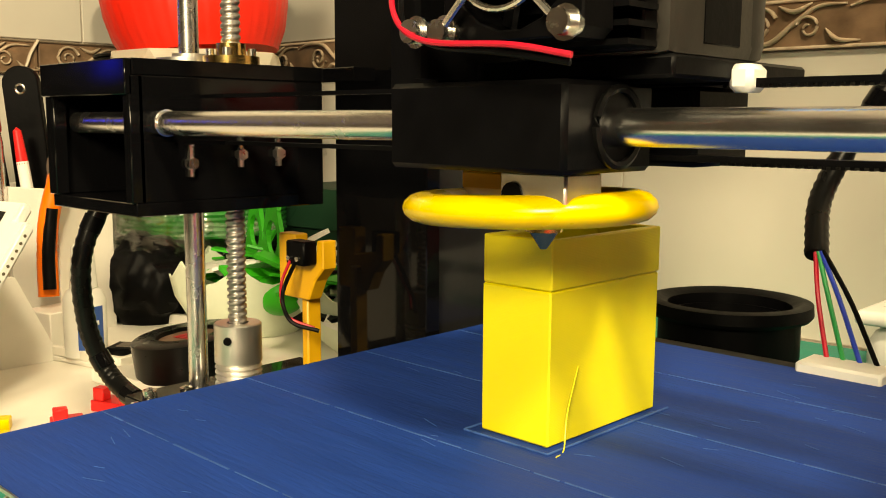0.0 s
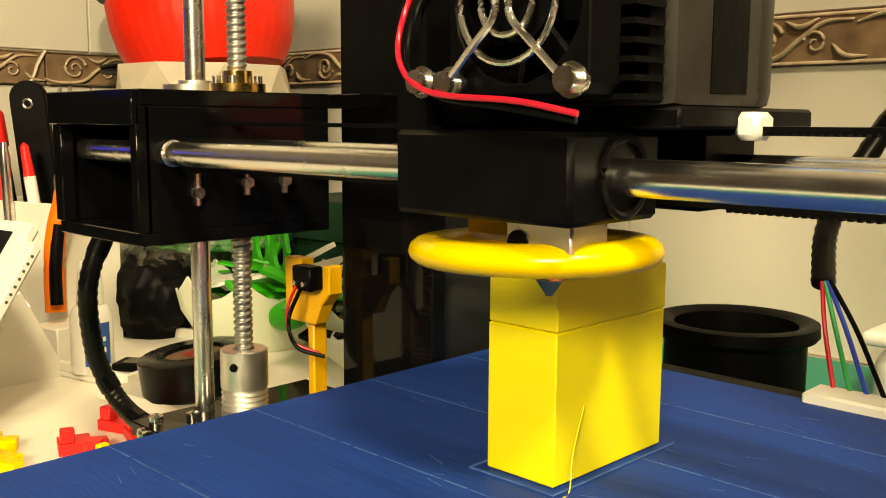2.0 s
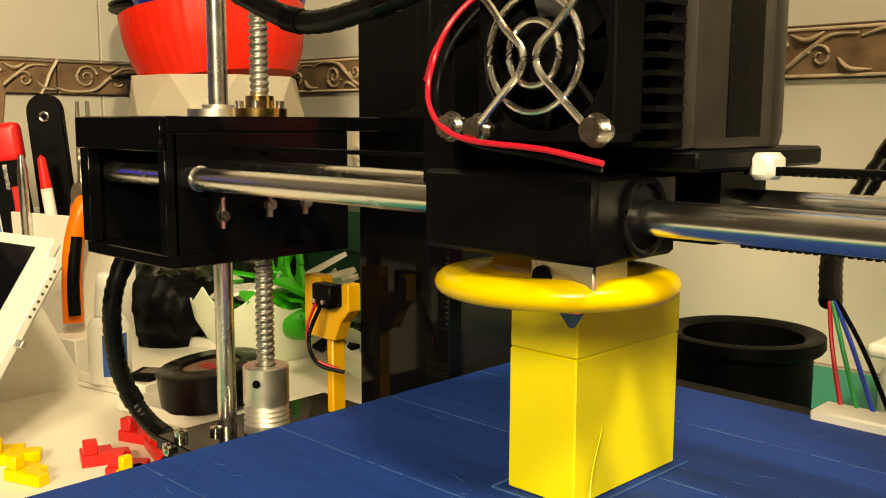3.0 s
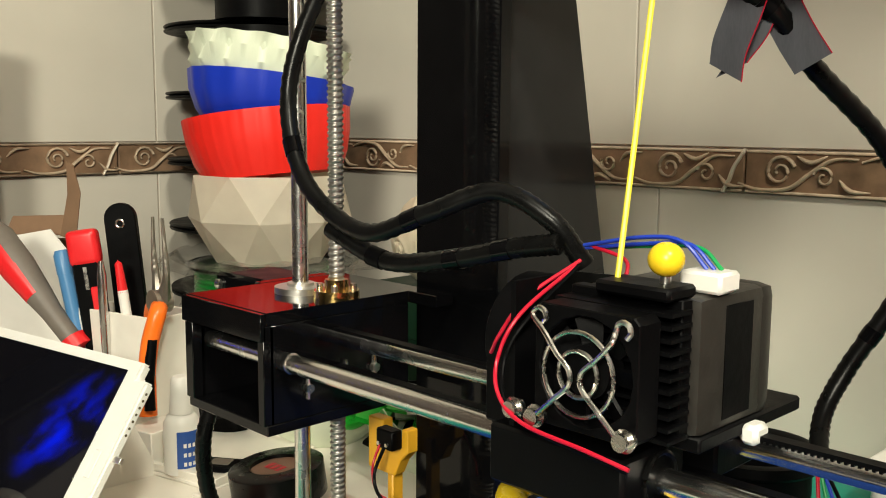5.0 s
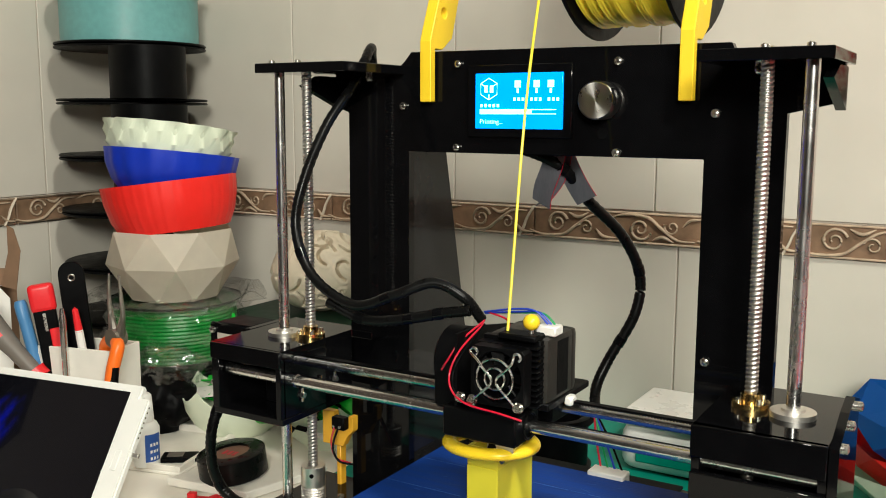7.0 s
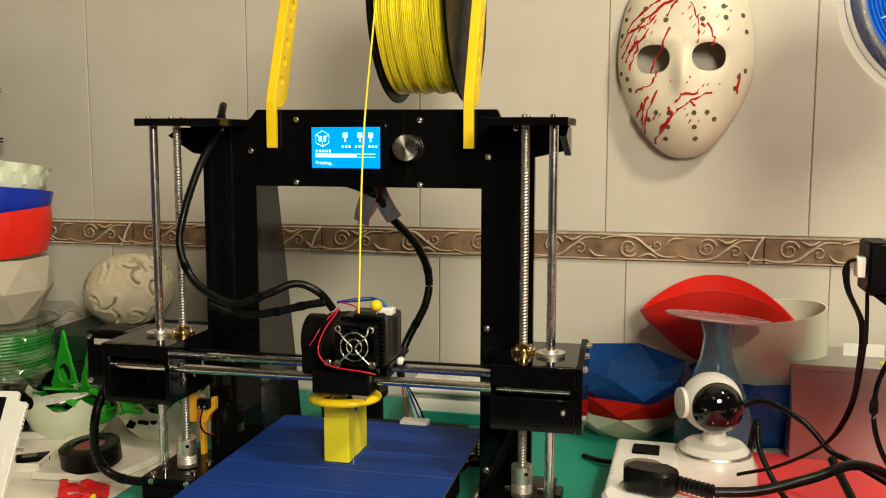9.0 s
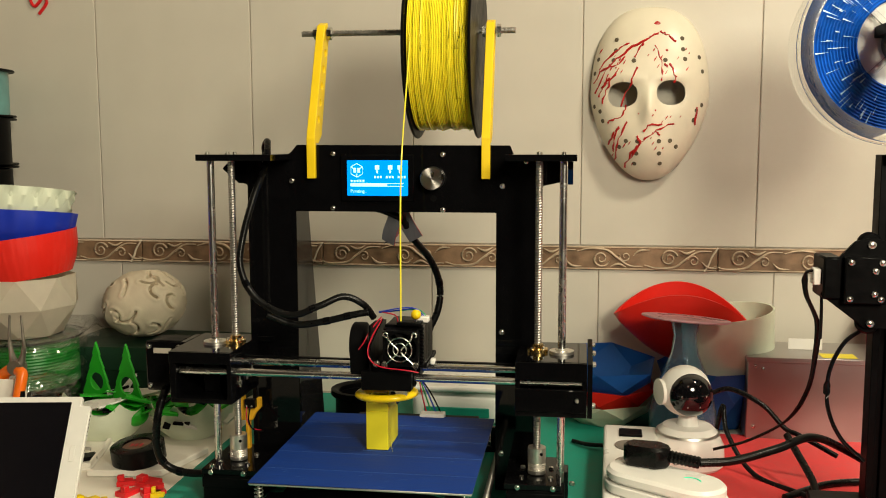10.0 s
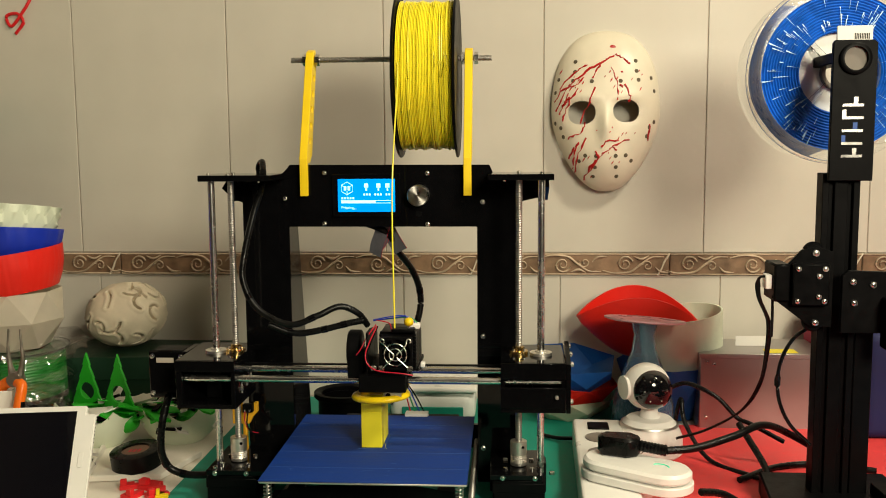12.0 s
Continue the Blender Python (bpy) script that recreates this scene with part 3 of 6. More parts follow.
part("motor_label", box(-0.2660, -0.2450, -0.0046, -0.0042, 0.157, 0.163, 0), M_INK, motor, "unreadable grey motor label")
for dx in (-0.271, -0.236):
    for dz in (0.120, 0.165):
        bolt(motor, (dx, -0.004, dz), "Y", 0.0028)
rods = thing("gantry_rods", label="two polished steel horizontal rods across the printer", category="guide rods")
part("front_rod", rod((-0.219, -0.041, 0.148), (0.214, -0.041, 0.148), 0.0042, 28), M_STEEL, rods)
part("rear_rod", rod((-0.214, 0.008, 0.148), (0.214, 0.008, 0.148), 0.0042, 28), M_STEEL, rods)
belt = thing("drive_belt", label="black toothed drive belt along the gantry", category="belt")
for zz in (0.1585, 0.1405):
    part("belt_run", box(-0.215, 0.205, -0.0125, -0.0075, zz - 0.0007, zz + 0.0007, 0), M_BLACK, belt)
    bm = bmesh.new()
    for k in range(75):
        box(0.05 + 0.002 * k, 0.051 + 0.002 * k, -0.0125, -0.0075, zz - 0.0014, zz - 0.0006, 0, bm)
    part("belt_teeth", bm, M_BLACK, belt)

# print head
HX = -0.013
head = thing("extruder_unit", (0, 0, 0), label="black extruder carriage with wire-guarded cooling fan", category="print head")
part("front_bearing_block", box(HX, HX + 0.053, -0.060, -0.026, 0.138, 0.158, 0.0012), M_BLACK, head)
part("bearing_seal", tube([(HX + 0.0535, -0.041 + 0.0085 * math.cos(a), 0.148 + 0.0085 * math.sin(a)) for a in [k * math.pi / 12 for k in range(24)]], 0.001, 6, n=1, close=True), M_RUBBER, head)
part("rear_bearing_block", box(HX, HX + 0.053, -0.006, 0.022, 0.138, 0.158, 0.0012), M_BLACK, head)
part("carriage_plate", box(HX - 0.002, HX + 0.066, -0.040, 0.026, 0.1585, 0.1635, 0.0008), M_BLACK, head)
bkt = part("mounting_bracket", plate([(-0.060, 0.159), (0.02, 0.159), (0.02, 0.198), (-0.03, 0.206), (-0.060, 0.206)], 0.002, at(HX + 0.009, 0, 0) @ SIDE), M_BLACK, head)
FX, FZ = HX + 0.043, 0.184
fan = part("cooling_fan", plate([(-0.0185, -0.0165), (-0.0165, -0.0185), (0.0165, -0.0185), (0.0185, -0.0165), (0.0185, 0.0165), (0.0165, 0.0185), (-0.0165, 0.0185), (-0.0185, 0.0165)], 0.0105, at(FX, -0.0665, FZ) @ FRONT, holes=[(0.0, 0.0, 0.0165)], bevel=0.0004), M_BLACK, head, "square black axial fan", smooth=False)
part("fan_hub", rod((FX, -0.0655, FZ), (FX, -0.058, FZ), 0.0080, 24), M_BLACK, fan)
for k in range(7):
    a = 2 * math.pi * k / 7
    bm = plate([(0.0076, -0.0035), (0.0156, -0.0048), (0.0158, 0.0036), (0.0076, 0.0026)], 0.0012, Matrix.Identity(4))
    own = part("fan_blade", bm, M_BLACK, fan, smooth=False)
    own.matrix_world = at(FX, -0.061, FZ) @ Matrix.Rotation(a, 4, "Y") @ Matrix.Rotation(radians(90), 4, "X") @ Matrix.Rotation(radians(35), 4, "X")
def guard_ring(r):
    return tube([(FX + r * math.cos(a), -0.0695, FZ + r * math.sin(a)) for a in [k * math.pi / 18 for k in range(36)]], 0.00075, 8, n=1, close=True)


guard = part("fan_guard", guard_ring(0.0124), M_ZINC, fan, "chromed wire finger guard")
part("guard_ring", guard_ring(0.0068), M_ZINC, fan)
for s in (-1, 1):
    pts = [(FX + s * (0.0148 + 0.0024 * math.cos(a)), -0.0690, FZ + 0.0150 + 0.0024 * math.sin(a)) for a in [radians(90 * (1 - s) + s * (-60 + 50 * k)) for k in range(6)]]
    pts += [(FX + s * 0.0118, -0.0705, FZ + 0.0110), (FX + s * 0.0070, -0.0708, FZ + 0.0055), (FX + s * 0.0022, -0.0708, FZ + 0.0010), (FX + s * 0.0024, -0.0708, FZ - 0.0035),
            (FX + s * 0.0075, -0.0708, FZ - 0.0085), (FX + s * 0.0150, -0.0705, FZ - 0.0155)]
    part("guard_wire", tube(pts, 0.00085, 8), M_ZINC, fan)
for dx, dz in ((-0.016, -0.016), (0.016, -0.016), (-0.0245, -0.0155)):
    bm = rod((FX + dx, -0.066, FZ + dz), (FX + dx, -0.0715, FZ + dz), 0.0026, 14)
    rod((FX + dx, -0.0685, FZ + dz), (FX + dx, -0.0690, FZ + dz), 0.0036, 14, bm)
    part("fan_bolt", bm, M_ZINC, head)
for k in range(11):
    z = FZ - 0.0195 + 0.0037 * k
    part("heat_sink_fin", box(FX - 0.02, FX + 0.0215, -0.0555, -0.0445, z, z + 0.0012, 0), M_BLACK, head)
part("heat_sink_base", box(FX - 0.02, FX + 0.020, -0.0475, -0.042, FZ - 0.02, FZ + 0.0215, 0.0005), M_BLACK, head)
mb = part("extruder_motor", box(FX - 0.020, FX + 0.0225, -0.041, 0.004, FZ - 0.021, FZ + 0.0213, 0.0035, seg=2), M_MOTOR, head, "black extruder stepper motor")
part("motor_end_cap", box(FX - 0.0203, FX + 0.0228, -0.008, 0.0045, FZ - 0.0213, FZ + 0.0216, 0.0045, seg=2), M_MOTOR, mb)
part("motor_band", box(FX - 0.0202, FX + 0.0227, -0.029, -0.0085, FZ - 0.0195, FZ + 0.0195, 0.002), M_BLACK, mb)
part("extruder_block", box(FX - 0.006, FX + 0.020, -0.055, -0.040, FZ + 0.0215, FZ + 0.0255, 0.001), M_BLACK, head)
part("lever_screw", rod((FX + 0.013, -0.046, FZ + 0.0255), (FX + 0.013, -0.046, FZ + 0.029), 0.0016, 12), M_ZINC, head)
part("lever_knob", ball((FX + 0.013, -0.046, FZ + 0.0325), 0.0054, scale=(1, 1, 0.95)), M_YELLOWS, head, "bright yellow ball knob")
part("motor_socket", box(FX + 0.010, FX + 0.024, -0.034, -0.022, FZ + 0.0216, FZ + 0.0280, 0.001), M_WHITE, head, "white wire connector")
bl = part("blower_fan", lathe([(0, 0), (0.021, 0), (0.0225, 0.0012), (0.0225, 0.0135), (0.021, 0.015), (0.013, 0.015), (0.012, 0.010), (0, 0.010)], 36), M_BLACK, head, "round black blower fan")
bl.matrix_world = pose(HX - 0.001, -0.024, FZ - 0.004, 0, -90, 0)
part("blower_outlet", box(HX - 0.015, HX + 0.004, -0.046, -0.026, 0.152, FZ, 0.001), M_BLACK, head)
CX, CY, CZ = HX + 0.027, -0.033, 0.1290
arc = [(CX - 0.0055 + 0.0285 * math.cos(a), CY + 0.0225 * math.sin(a), CZ - 0.0008 + 0.0012 * math.cos(a)) for a in [2 * math.pi * k / 44 for k in range(44)]]
part("air_duct", tube(arc, 0.0056, 14, n=1, flat=0.70, close=True), M_YELLOWS, head, "bright yellow printed ring air duct")
part("duct_neck", box(CX - 0.018, CX - 0.002, CY - 0.012, CY + 0.022, CZ + 0.002, 0.1385, 0.002), M_ORANGE, head)
part("heater_block", box(CX + 0.001, CX + 0.020, CY - 0.018, CY - 0.004, 0.1275, 0.1378, 0.0006), M_ALU, head, "insulated metal heater block")
part("heater_screw", rod((CX + 0.005, CY - 0.0186, 0.1325), (CX + 0.005, CY - 0.016, 0.1325), 0.003, 14), M_BLACK, head)
part("nozzle", lathe([(0.0008, 0), (0.0035, 0.004), (0.0045, 0.0042), (0.0045, 0.008), (0, 0.008)], 16, c=(CX + 0.008, CY - 0.010, 0.1195)), M_BRASS, head)
part("cable_tie", box(HX + 0.065, HX + 0.071, -0.015, -0.006, 0.1560, 0.1625, 0.0014), M_WHITE, head, "white nylon cable tie")
wires = [([(FX - 0.024, -0.040, FZ + 0.026), (FX - 0.030, -0.060, FZ + 0.012), (FX - 0.034, -0.066, FZ - 0.002), (FX - 0.030, -0.070, FZ - 0.012), (FX - 0.018, -0.0725, FZ - 0.0180), (FX + 0.006, -0.0735, FZ - 0.0200), (FX + 0.020, -0.072, FZ - 0.0225)], M_WIRER),
         ([(FX - 0.023, -0.040, FZ + 0.026), (FX - 0.029, -0.058, FZ + 0.010), (FX - 0.0325, -0.064, FZ - 0.002), (FX - 0.0285, -0.069, FZ - 0.0130), (FX - 0.016, -0.0715, FZ - 0.0190), (FX + 0.002, -0.0725, FZ - 0.0212), (FX + 0.019, -0.071, FZ - 0.0238)], M_BLACK),
         ([(FX - 0.026, -0.035, FZ + 0.027), (FX - 0.034, -0.052, FZ + 0.016), (FX - 0.040, -0.058, FZ + 0.004), (FX - 0.046, -0.056, FZ - 0.004)], M_WIRER),
         ([(FX - 0.030, -0.028, FZ + 0.031), (FX - 0.006, -0.030, FZ + 0.036), (FX + 0.008, -0.030, FZ + 0.036), (FX + 0.016, -0.028, FZ + 0.028)], M_WIREB),
         ([(FX - 0.030, -0.027, FZ + 0.030), (FX - 0.004, -0.028, FZ + 0.034), (FX + 0.010, -0.028, FZ + 0.035), (FX + 0.018, -0.027, FZ + 0.028)], M_WIREB),
         ([(FX - 0.030, -0.026, FZ + 0.030), (FX - 0.004, -0.026, FZ + 0.033), (FX + 0.012, -0.026, FZ + 0.034), (FX + 0.020, -0.026, FZ + 0.028)], M_WIREG),
         ([(FX - 0.028, -0.027, FZ + 0.031), (FX - 0.012, -0.030, FZ + 0.028), (FX - 0.008, -0.036, FZ + 0.022)], M_WIRER)]
for pts, mt in wires:
    part("wire", tube(pts, 0.00068, 8), mt, head)

# bed
bed = thing("print_bed", (0, 0, 0.061), label="square heated bed covered with blue masking tape", category="print bed")
bed.matrix_world = Matrix.Identity(4)
BY0, BY1 = -0.133, 0.112
part("bed_plate", box(-0.111, 0.111, BY0, BY1, 0.0575, 0.0602, 0.0008), M_ALU, bed, "aluminium bed plate")
edges = [BY0 - 0.0005, -0.089, -0.036, 0.018, 0.071, BY1 + 0.0005]
for a, b in zip(edges, edges[1:]):
    part("tape_strip", box(-0.1115, 0.1115, a + 0.0001, b - 0.0001, 0.0603, 0.0608, 0.00015), M_TAPE, bed)
random.seed(4)
for y in edges[1:-1]:
    bm = bmesh.new()
    x = -0.111
    while x < 0.108:
        l = random.uniform(0.004, 0.02)
        box(x, min(0.111, x + l), y - random.uniform(0.0001, 0.0004), y + random.uniform(0.0001, 0.0004), 0.0608, 0.06095, 0, bm)
        x += l + random.uniform(0.0, 0.003)
    tagged(part("tape_seam", bm, M_TAPESEAM, bed, "pale seam between tape strips"), kind="stuff")
bm = bmesh.new()
for k in range(60):
    x, y, l, a = random.uniform(-0.1, 0.1), random.uniform(BY0, BY1 - 0.01), random.uniform(0.002, 0.008), random.uniform(-0.5, 0.5)
    merge(bm, box(-l / 2, l / 2, -0.0001, 0.0001, 0, 0.0001, 0), pose(x, y, 0.0608, 0, 0, 57 * a))
tagged(part("tape_scratch", bm, M_TAPESEAM, bed, "pale scratches on the tape"), kind="stuff")
part("under_plate", plate([(-0.10, -0.10), (0.10, -0.10), (0.10, -0.08), (0.05, -0.06), (0.05, 0.06), (0.10, 0.08), (0.10, 0.10), (-0.10, 0.10), (-0.10, 0.08), (-0.05, 0.06), (-0.05, -0.06), (-0.10, -0.08)], 0.005, at(0, -0.012, 0.030)), M_ACRYL, bed, smooth=False)
for x in (-0.103, 0.103):
    for y in (BY0 + 0.008, BY1 - 0.008):
        bm = tube([(x + 0.0042 * math.cos(a), y + 0.0042 * math.sin(a), 0.034 + 0.0235 * k / 66) for k, a in enumerate([2 * math.pi * k / 11 for k in range(67)])], 0.0007, 6, n=1)
        part("bed_spring", bm, M_ZINC, bed, "coiled steel levelling spring")
        part("levelling_screw", rod((x, y, 0.024), (x, y, 0.058), 0.0015, 8), M_ZINC, bed)
        part("wing_nut", lathe([(0, 0), (0.006, 0), (0.006, 0.004), (0.004, 0.006), (0, 0.006)], 12, c=(x, y, 0.024)), M_BLACK, bed)
for x in (-0.085, 0.085):
    for y in (-0.07, 0.05):
        part("bed_bearing", box(x - 0.01, x + 0.01, y - 0.015, y + 0.015, 0.008, 0.030, 0.001), M_BLACK, bed)
for x in (-0.085, 0.085):
    part("bed_arm", box(x - 0.02, x + 0.018, BY0 - 0.002, BY0 + 0.045, 0.0300, 0.0345, 0.001), M_ACRYL, bed)
part("bed_socket", box(0.020, 0.050, BY1 - 0.004, BY1 + 0.012, 0.056, 0.0645, 0.001), M_WHITE, bed, "white bed wiring connector")
part("bed_wiring_tab", box(-0.06, 0.09, BY1 + 0.0006, BY1 + 0.022, 0.0545, 0.0570, 0.0005), M_BLACK, bed)

# printed object
OX0, OX1, OY0, OY1 = -0.016, 0.007, -0.020, 0.033
obj = thing("printed_box", (0, 0, 0.0609), label="half-finished yellow printed box standing on the blue bed", category="printed part")
obj.matrix_world = Matrix.Identity(4)
w = 0.0022
shell = [(OX0 - 0.0012, OY0), (OX1, OY0), (OX1 + 0.0008, OY1), (OX0, OY1)]
inner = [(OX0 + w, OY0 + w), (OX0 + w, OY1 - w), (OX1 - w, OY1 - w), (OX1 - w, OY0 + w)]
part("box_wall", plate(shell, 0.043, at(0, 0, 0.0610), holes=[inner], bevel=0.0005), M_YELLOW, obj, smooth=False)
part("box_rim", plate(shell, 0.0138, at(0.0002, 0.0001, 0.1042), holes=[inner], bevel=0.0004), M_YELLOW, obj, smooth=False)
part("skirt_line", tube([(OX0 - 0.004, OY0 - 0.004, 0.0611), (OX1 + 0.003, OY0 - 0.004, 0.0611), (OX1 + 0.004, OY1 + 0.003, 0.0611)], 0.00035, 6, n=1), M_TAPESEAM, obj, "thin pale skirt line on the tape")
part("skirt_line", tube([(OX0 - 0.004, OY0 - 0.004, 0.0611), (OX0 - 0.004, OY1 + 0.003, 0.0611)], 0.00035, 6, n=1), M_TAPESEAM, obj)
part("plastic_string", tube([(OX1 + 0.001, OY0 + 0.012, 0.082), (OX1 + 0.002, OY0 + 0.006, 0.07), (OX1 + 0.004, OY0 + 0.002, 0.0612), (OX1 + 0.006, OY0 - 0.004, 0.0612)], 0.0002, 6), M_FILA, obj)

# spool of filament above the printer
for x in (-0.098, 0.101):
    arm = thing("spool_holder", label="bright yellow printed spool arm on the frame top", category="spool holder", group="spool arms")
    prof = [(0.046, 0.353), (0.053, 0.353), (0.053, 0.3925), (0.064, 0.3925), (0.078, 0.402), (0.118, 0.522), (0.112, 0.534), (0.100, 0.530), (0.094, 0.520), (0.048, 0.404), (0.046, 0.398)]
    hs = [(0.066 + 0.0085 * k, 0.420 + 0.0195 * k, 0.0042) for k in range(5)]
    part("arm_plate", plate(prof, 0.0095, at(x, 0, 0) @ SIDE, holes=hs, bevel=0.0006), M_ARM, arm, smooth=False)
axle = thing("spool_axle", label="threaded steel rod carrying the filament spool", category="axle")
AY, AZ = 0.106, 0.521
part("axle_rod", screw_thread((0, 0, 0), 0.252, 0.0036, 0.0016), M_SCREW, axle).matrix_world = pose(-0.118, AY, AZ, 0, 90, 0)
for x in (-0.103, -0.087, 0.1125, 0.096):
    part("nut", rod((x, AY, AZ), (x + 0.005, AY, AZ), 0.0075, 6), M_ZINC, axle)
spool = thing("filament_spool", label="yellow filament wound on a dark spool above the printer", category="filament spool")
SX0, SX1 = 0.0185, 0.0930
for x in (SX0, SX1 - 0.003):
    part("spool_flange", lathe([(0.026, 0), (0.100, 0), (0.101, 0.001), (0.101, 0.002), (0.100, 0.003), (0.026, 0.003)], 60), M_BLACK, spool, "dark grey plastic spool flange").matrix_world = pose(x, AY, AZ - 0.022, 0, 90, 0)
random.seed(2)
prof = [(0.027, 0.0)]
n = 38
for k in range(n):
    z = (SX1 - SX0 - 0.008) * (k + 0.5) / n
    r = 0.091 + random.uniform(-0.0012, 0.0012)
    prof += [(r - 0.0014, z - 0.0008), (r, z), (r - 0.0014, z + 0.0008)]
prof += [(0.027, SX1 - SX0 - 0.008)]
part("winding", lathe(prof, 60), M_FILA, spool, "neat windings of yellow filament").matrix_world = pose(SX0 + 0.004, AY, AZ - 0.022, 0, 90, 0)
bm = bmesh.new()
for k in range(16):
    x = random.uniform(SX0 + 0.005, SX1 - 0.006)
    a0 = random.uniform(0, 6.28)
    s = random.uniform(-0.003, 0.003)
    pts = []
    for j in range(9):
        a = a0 + j * 0.2
        pts.append((min(max(x + s * j / 8, SX0 + 0.0045), SX1 - 0.0045), AY + 0.0912 * math.cos(a), AZ - 0.022 + 0.0912 * math.sin(a)))
    tube(pts, 0.0009, 5, bm, n=1)
tagged(part("loose_winding", bm, M_FILA, spool), kind="stuff")
solid("filament_strand", tube([(0.027, AY - 0.0925, AZ - 0.012), (0.0265, AY - 0.096, AZ - 0.040), (0.022, -0.014, 0.36), (FX - 0.003, -0.047, FZ + 0.025)], 0.00095, 8),
      M_FILA, "yellow filament running down into the print head", "filament")

# cables of the printer
def sleeve(name, pts, r, label, turns=True, mat=None):
    g = thing(name, label=label, category="cable")
    part("sleeve", tube(pts, r, 12, n=14, ribs=0.10 if turns else 0.0), mat or M_RUBBER, g)
    line = smooth_line(pts, 14)
    for f in (0.22, 0.55, 0.74):
        i = int(f * (len(line) - 2))
        d = (line[i + 1] - line[i]).normalized()
        part("cable_tie", rod(line[i] - d * 0.0035, line[i] + d * 0.0035, r * 1.16, 12), M_BLACK if f < 0.5 else M_ACRYL, g)
    return g


sleeve("wire_harness", [(-0.150, 0.060, 0.376), (-0.152, 0.060, 0.388), (-0.143, 0.045, 0.394), (-0.137, 0.017, 0.368), (-0.140, -0.015, 0.335), (-0.145, -0.036, 0.295), (-0.146, -0.044, 0.262), (-0.128, -0.048, 0.230), (-0.092, -0.048, 0.213), (-0.062, -0.042, 0.222), (-0.038, -0.031, 0.231), (-0.018, -0.024, 0.222), (-0.008, -0.016, 0.206)], 0.0035,
       "thick black spiral-wrapped wire harness looping to the head")
sleeve("wire_harness", [(-0.118, -0.044, 0.212), (-0.090, -0.038, 0.201), (-0.060, -0.034, 0.204), (-0.030, -0.030, 0.211), (-0.012, -0.026, 0.214)], 0.0036, "thin black wire harness behind the print head")
sleeve("bed_cable", [(-0.060, 0.072, 0.325), (-0.020, 0.080, 0.316), (0.004, 0.088, 0.303), (0.012, 0.112, 0.280), (0.028, 0.150, 0.248), (0.036, 0.172, 0.213), (0.033, 0.170, 0.180), (0.016, 0.160, 0.143), (0.010, 0.148, 0.120), (0.016, 0.132, 0.100)], 0.0042,
       "black sleeved cable hanging behind the frame")
bw = thing("bed_wires", label="red, green, blue and black wires to the bed connector", category="wires")
for k, mt in enumerate((M_WIRER, M_WIREG, M_WIREB, M_BLACK)):
    part("wire", tube([(0.016 + 0.001 * k, 0.131, 0.102), (0.020 + 0.004 * k, 0.126, 0.085), (0.026 + 0.006 * k, 0.122, 0.064)], 0.0009, 8), mt, bw)
rb = thing("ribbon_cable", label="folded grey ribbon cable below the display", category="cable")
for pts, lean in (([(0.000, 0.084, 0.322), (-0.004, 0.082, 0.305), (-0.010, 0.081, 0.288), (-0.012, 0.082, 0.277)], (0.0075, 0.0, -0.004)),
                  ([(-0.011, 0.085, 0.278), (-0.003, 0.088, 0.291), (0.002, 0.089, 0.310), (0.002, 0.089, 0.320)], (0.0065, 0.001, 0.003)),
                  ([(0.001, 0.090, 0.318), (0.005, 0.091, 0.306), (0.012, 0.093, 0.292), (0.019, 0.096, 0.280)], (0.0075, 0.0, 0.004))):
    bm = bmesh.new()
    lean = Vector(lean)
    vs = [(bm.verts.new(p - lean), bm.verts.new(p + lean)) for p in smooth_line(pts, 6)]
    for a, b in zip(vs, vs[1:]):
        bm.faces.new((a[0], a[1], b[1], b[0]))
    bmesh.ops.solidify(bm, geom=bm.faces[:], thickness=0.001)
    part("ribbon", bm, M_RIBBON, rb)
    edge = [p + lean + Vector((0.0002, -0.0004, 0)) for p in smooth_line(pts, 6)]
    part("edge_stripe", tube(edge, 0.00028, 6, n=1), M_WIRER, rb, "red edge stripe")
sleeve("motor_cable", [(-0.254, 0.006, 0.116), (-0.251, -0.014, 0.113), (-0.254, -0.026, 0.088), (-0.257, -0.024, 0.056), (-0.252, -0.018, 0.034), (-0.236, -0.015, 0.024), (-0.214, -0.014, 0.022), (-0.190, -0.018, 0.026)], 0.0042, "black spiral-wrapped cable from the gantry motor to the table")

# end stop bracket and sensor behind the left screw
es = thing("end_stop", label="amber printed bracket with a black limit switch", category="limit switch")
part("post", box(-0.1560, -0.1500, 0.044, 0.0545, -0.045, 0.075, 0.001), M_ORANGE, es)
part("bracket", plate([(-0.022, 0.060), (0.006, 0.060), (0.012, 0.072), (0.020, 0.080), (0.020, 0.096), (0.014, 0.096), (0.013, 0.085), (-0.006, 0.082), (-0.006, 0.098), (-0.022, 0.098)], 0.010, at(-0.150, 0.040, 0) @ FRONT, bevel=0.0008), M_ORANGE, es, smooth=False)
part("switch", box(-0.152, -0.135, 0.030, 0.040, 0.082, 0.096, 0.001), M_BLACK, es)
for dx in (-0.148, -0.140):
    part("switch_screw", rod((dx, 0.030, 0.086), (dx, 0.0285, 0.086), 0.0015, 10), M_ZINC, es)
part("wire", tube([(-0.148, 0.030, 0.084), (-0.146, 0.022, 0.070), (-0.138, 0.020, 0.055), (-0.126, 0.030, 0.048)], 0.0009, 8), M_WIRER, es)
es.matrix_world = Matrix.LocRotScale((-0.058, 0.004, 0.026), None, (0.75, 0.75, 0.75))
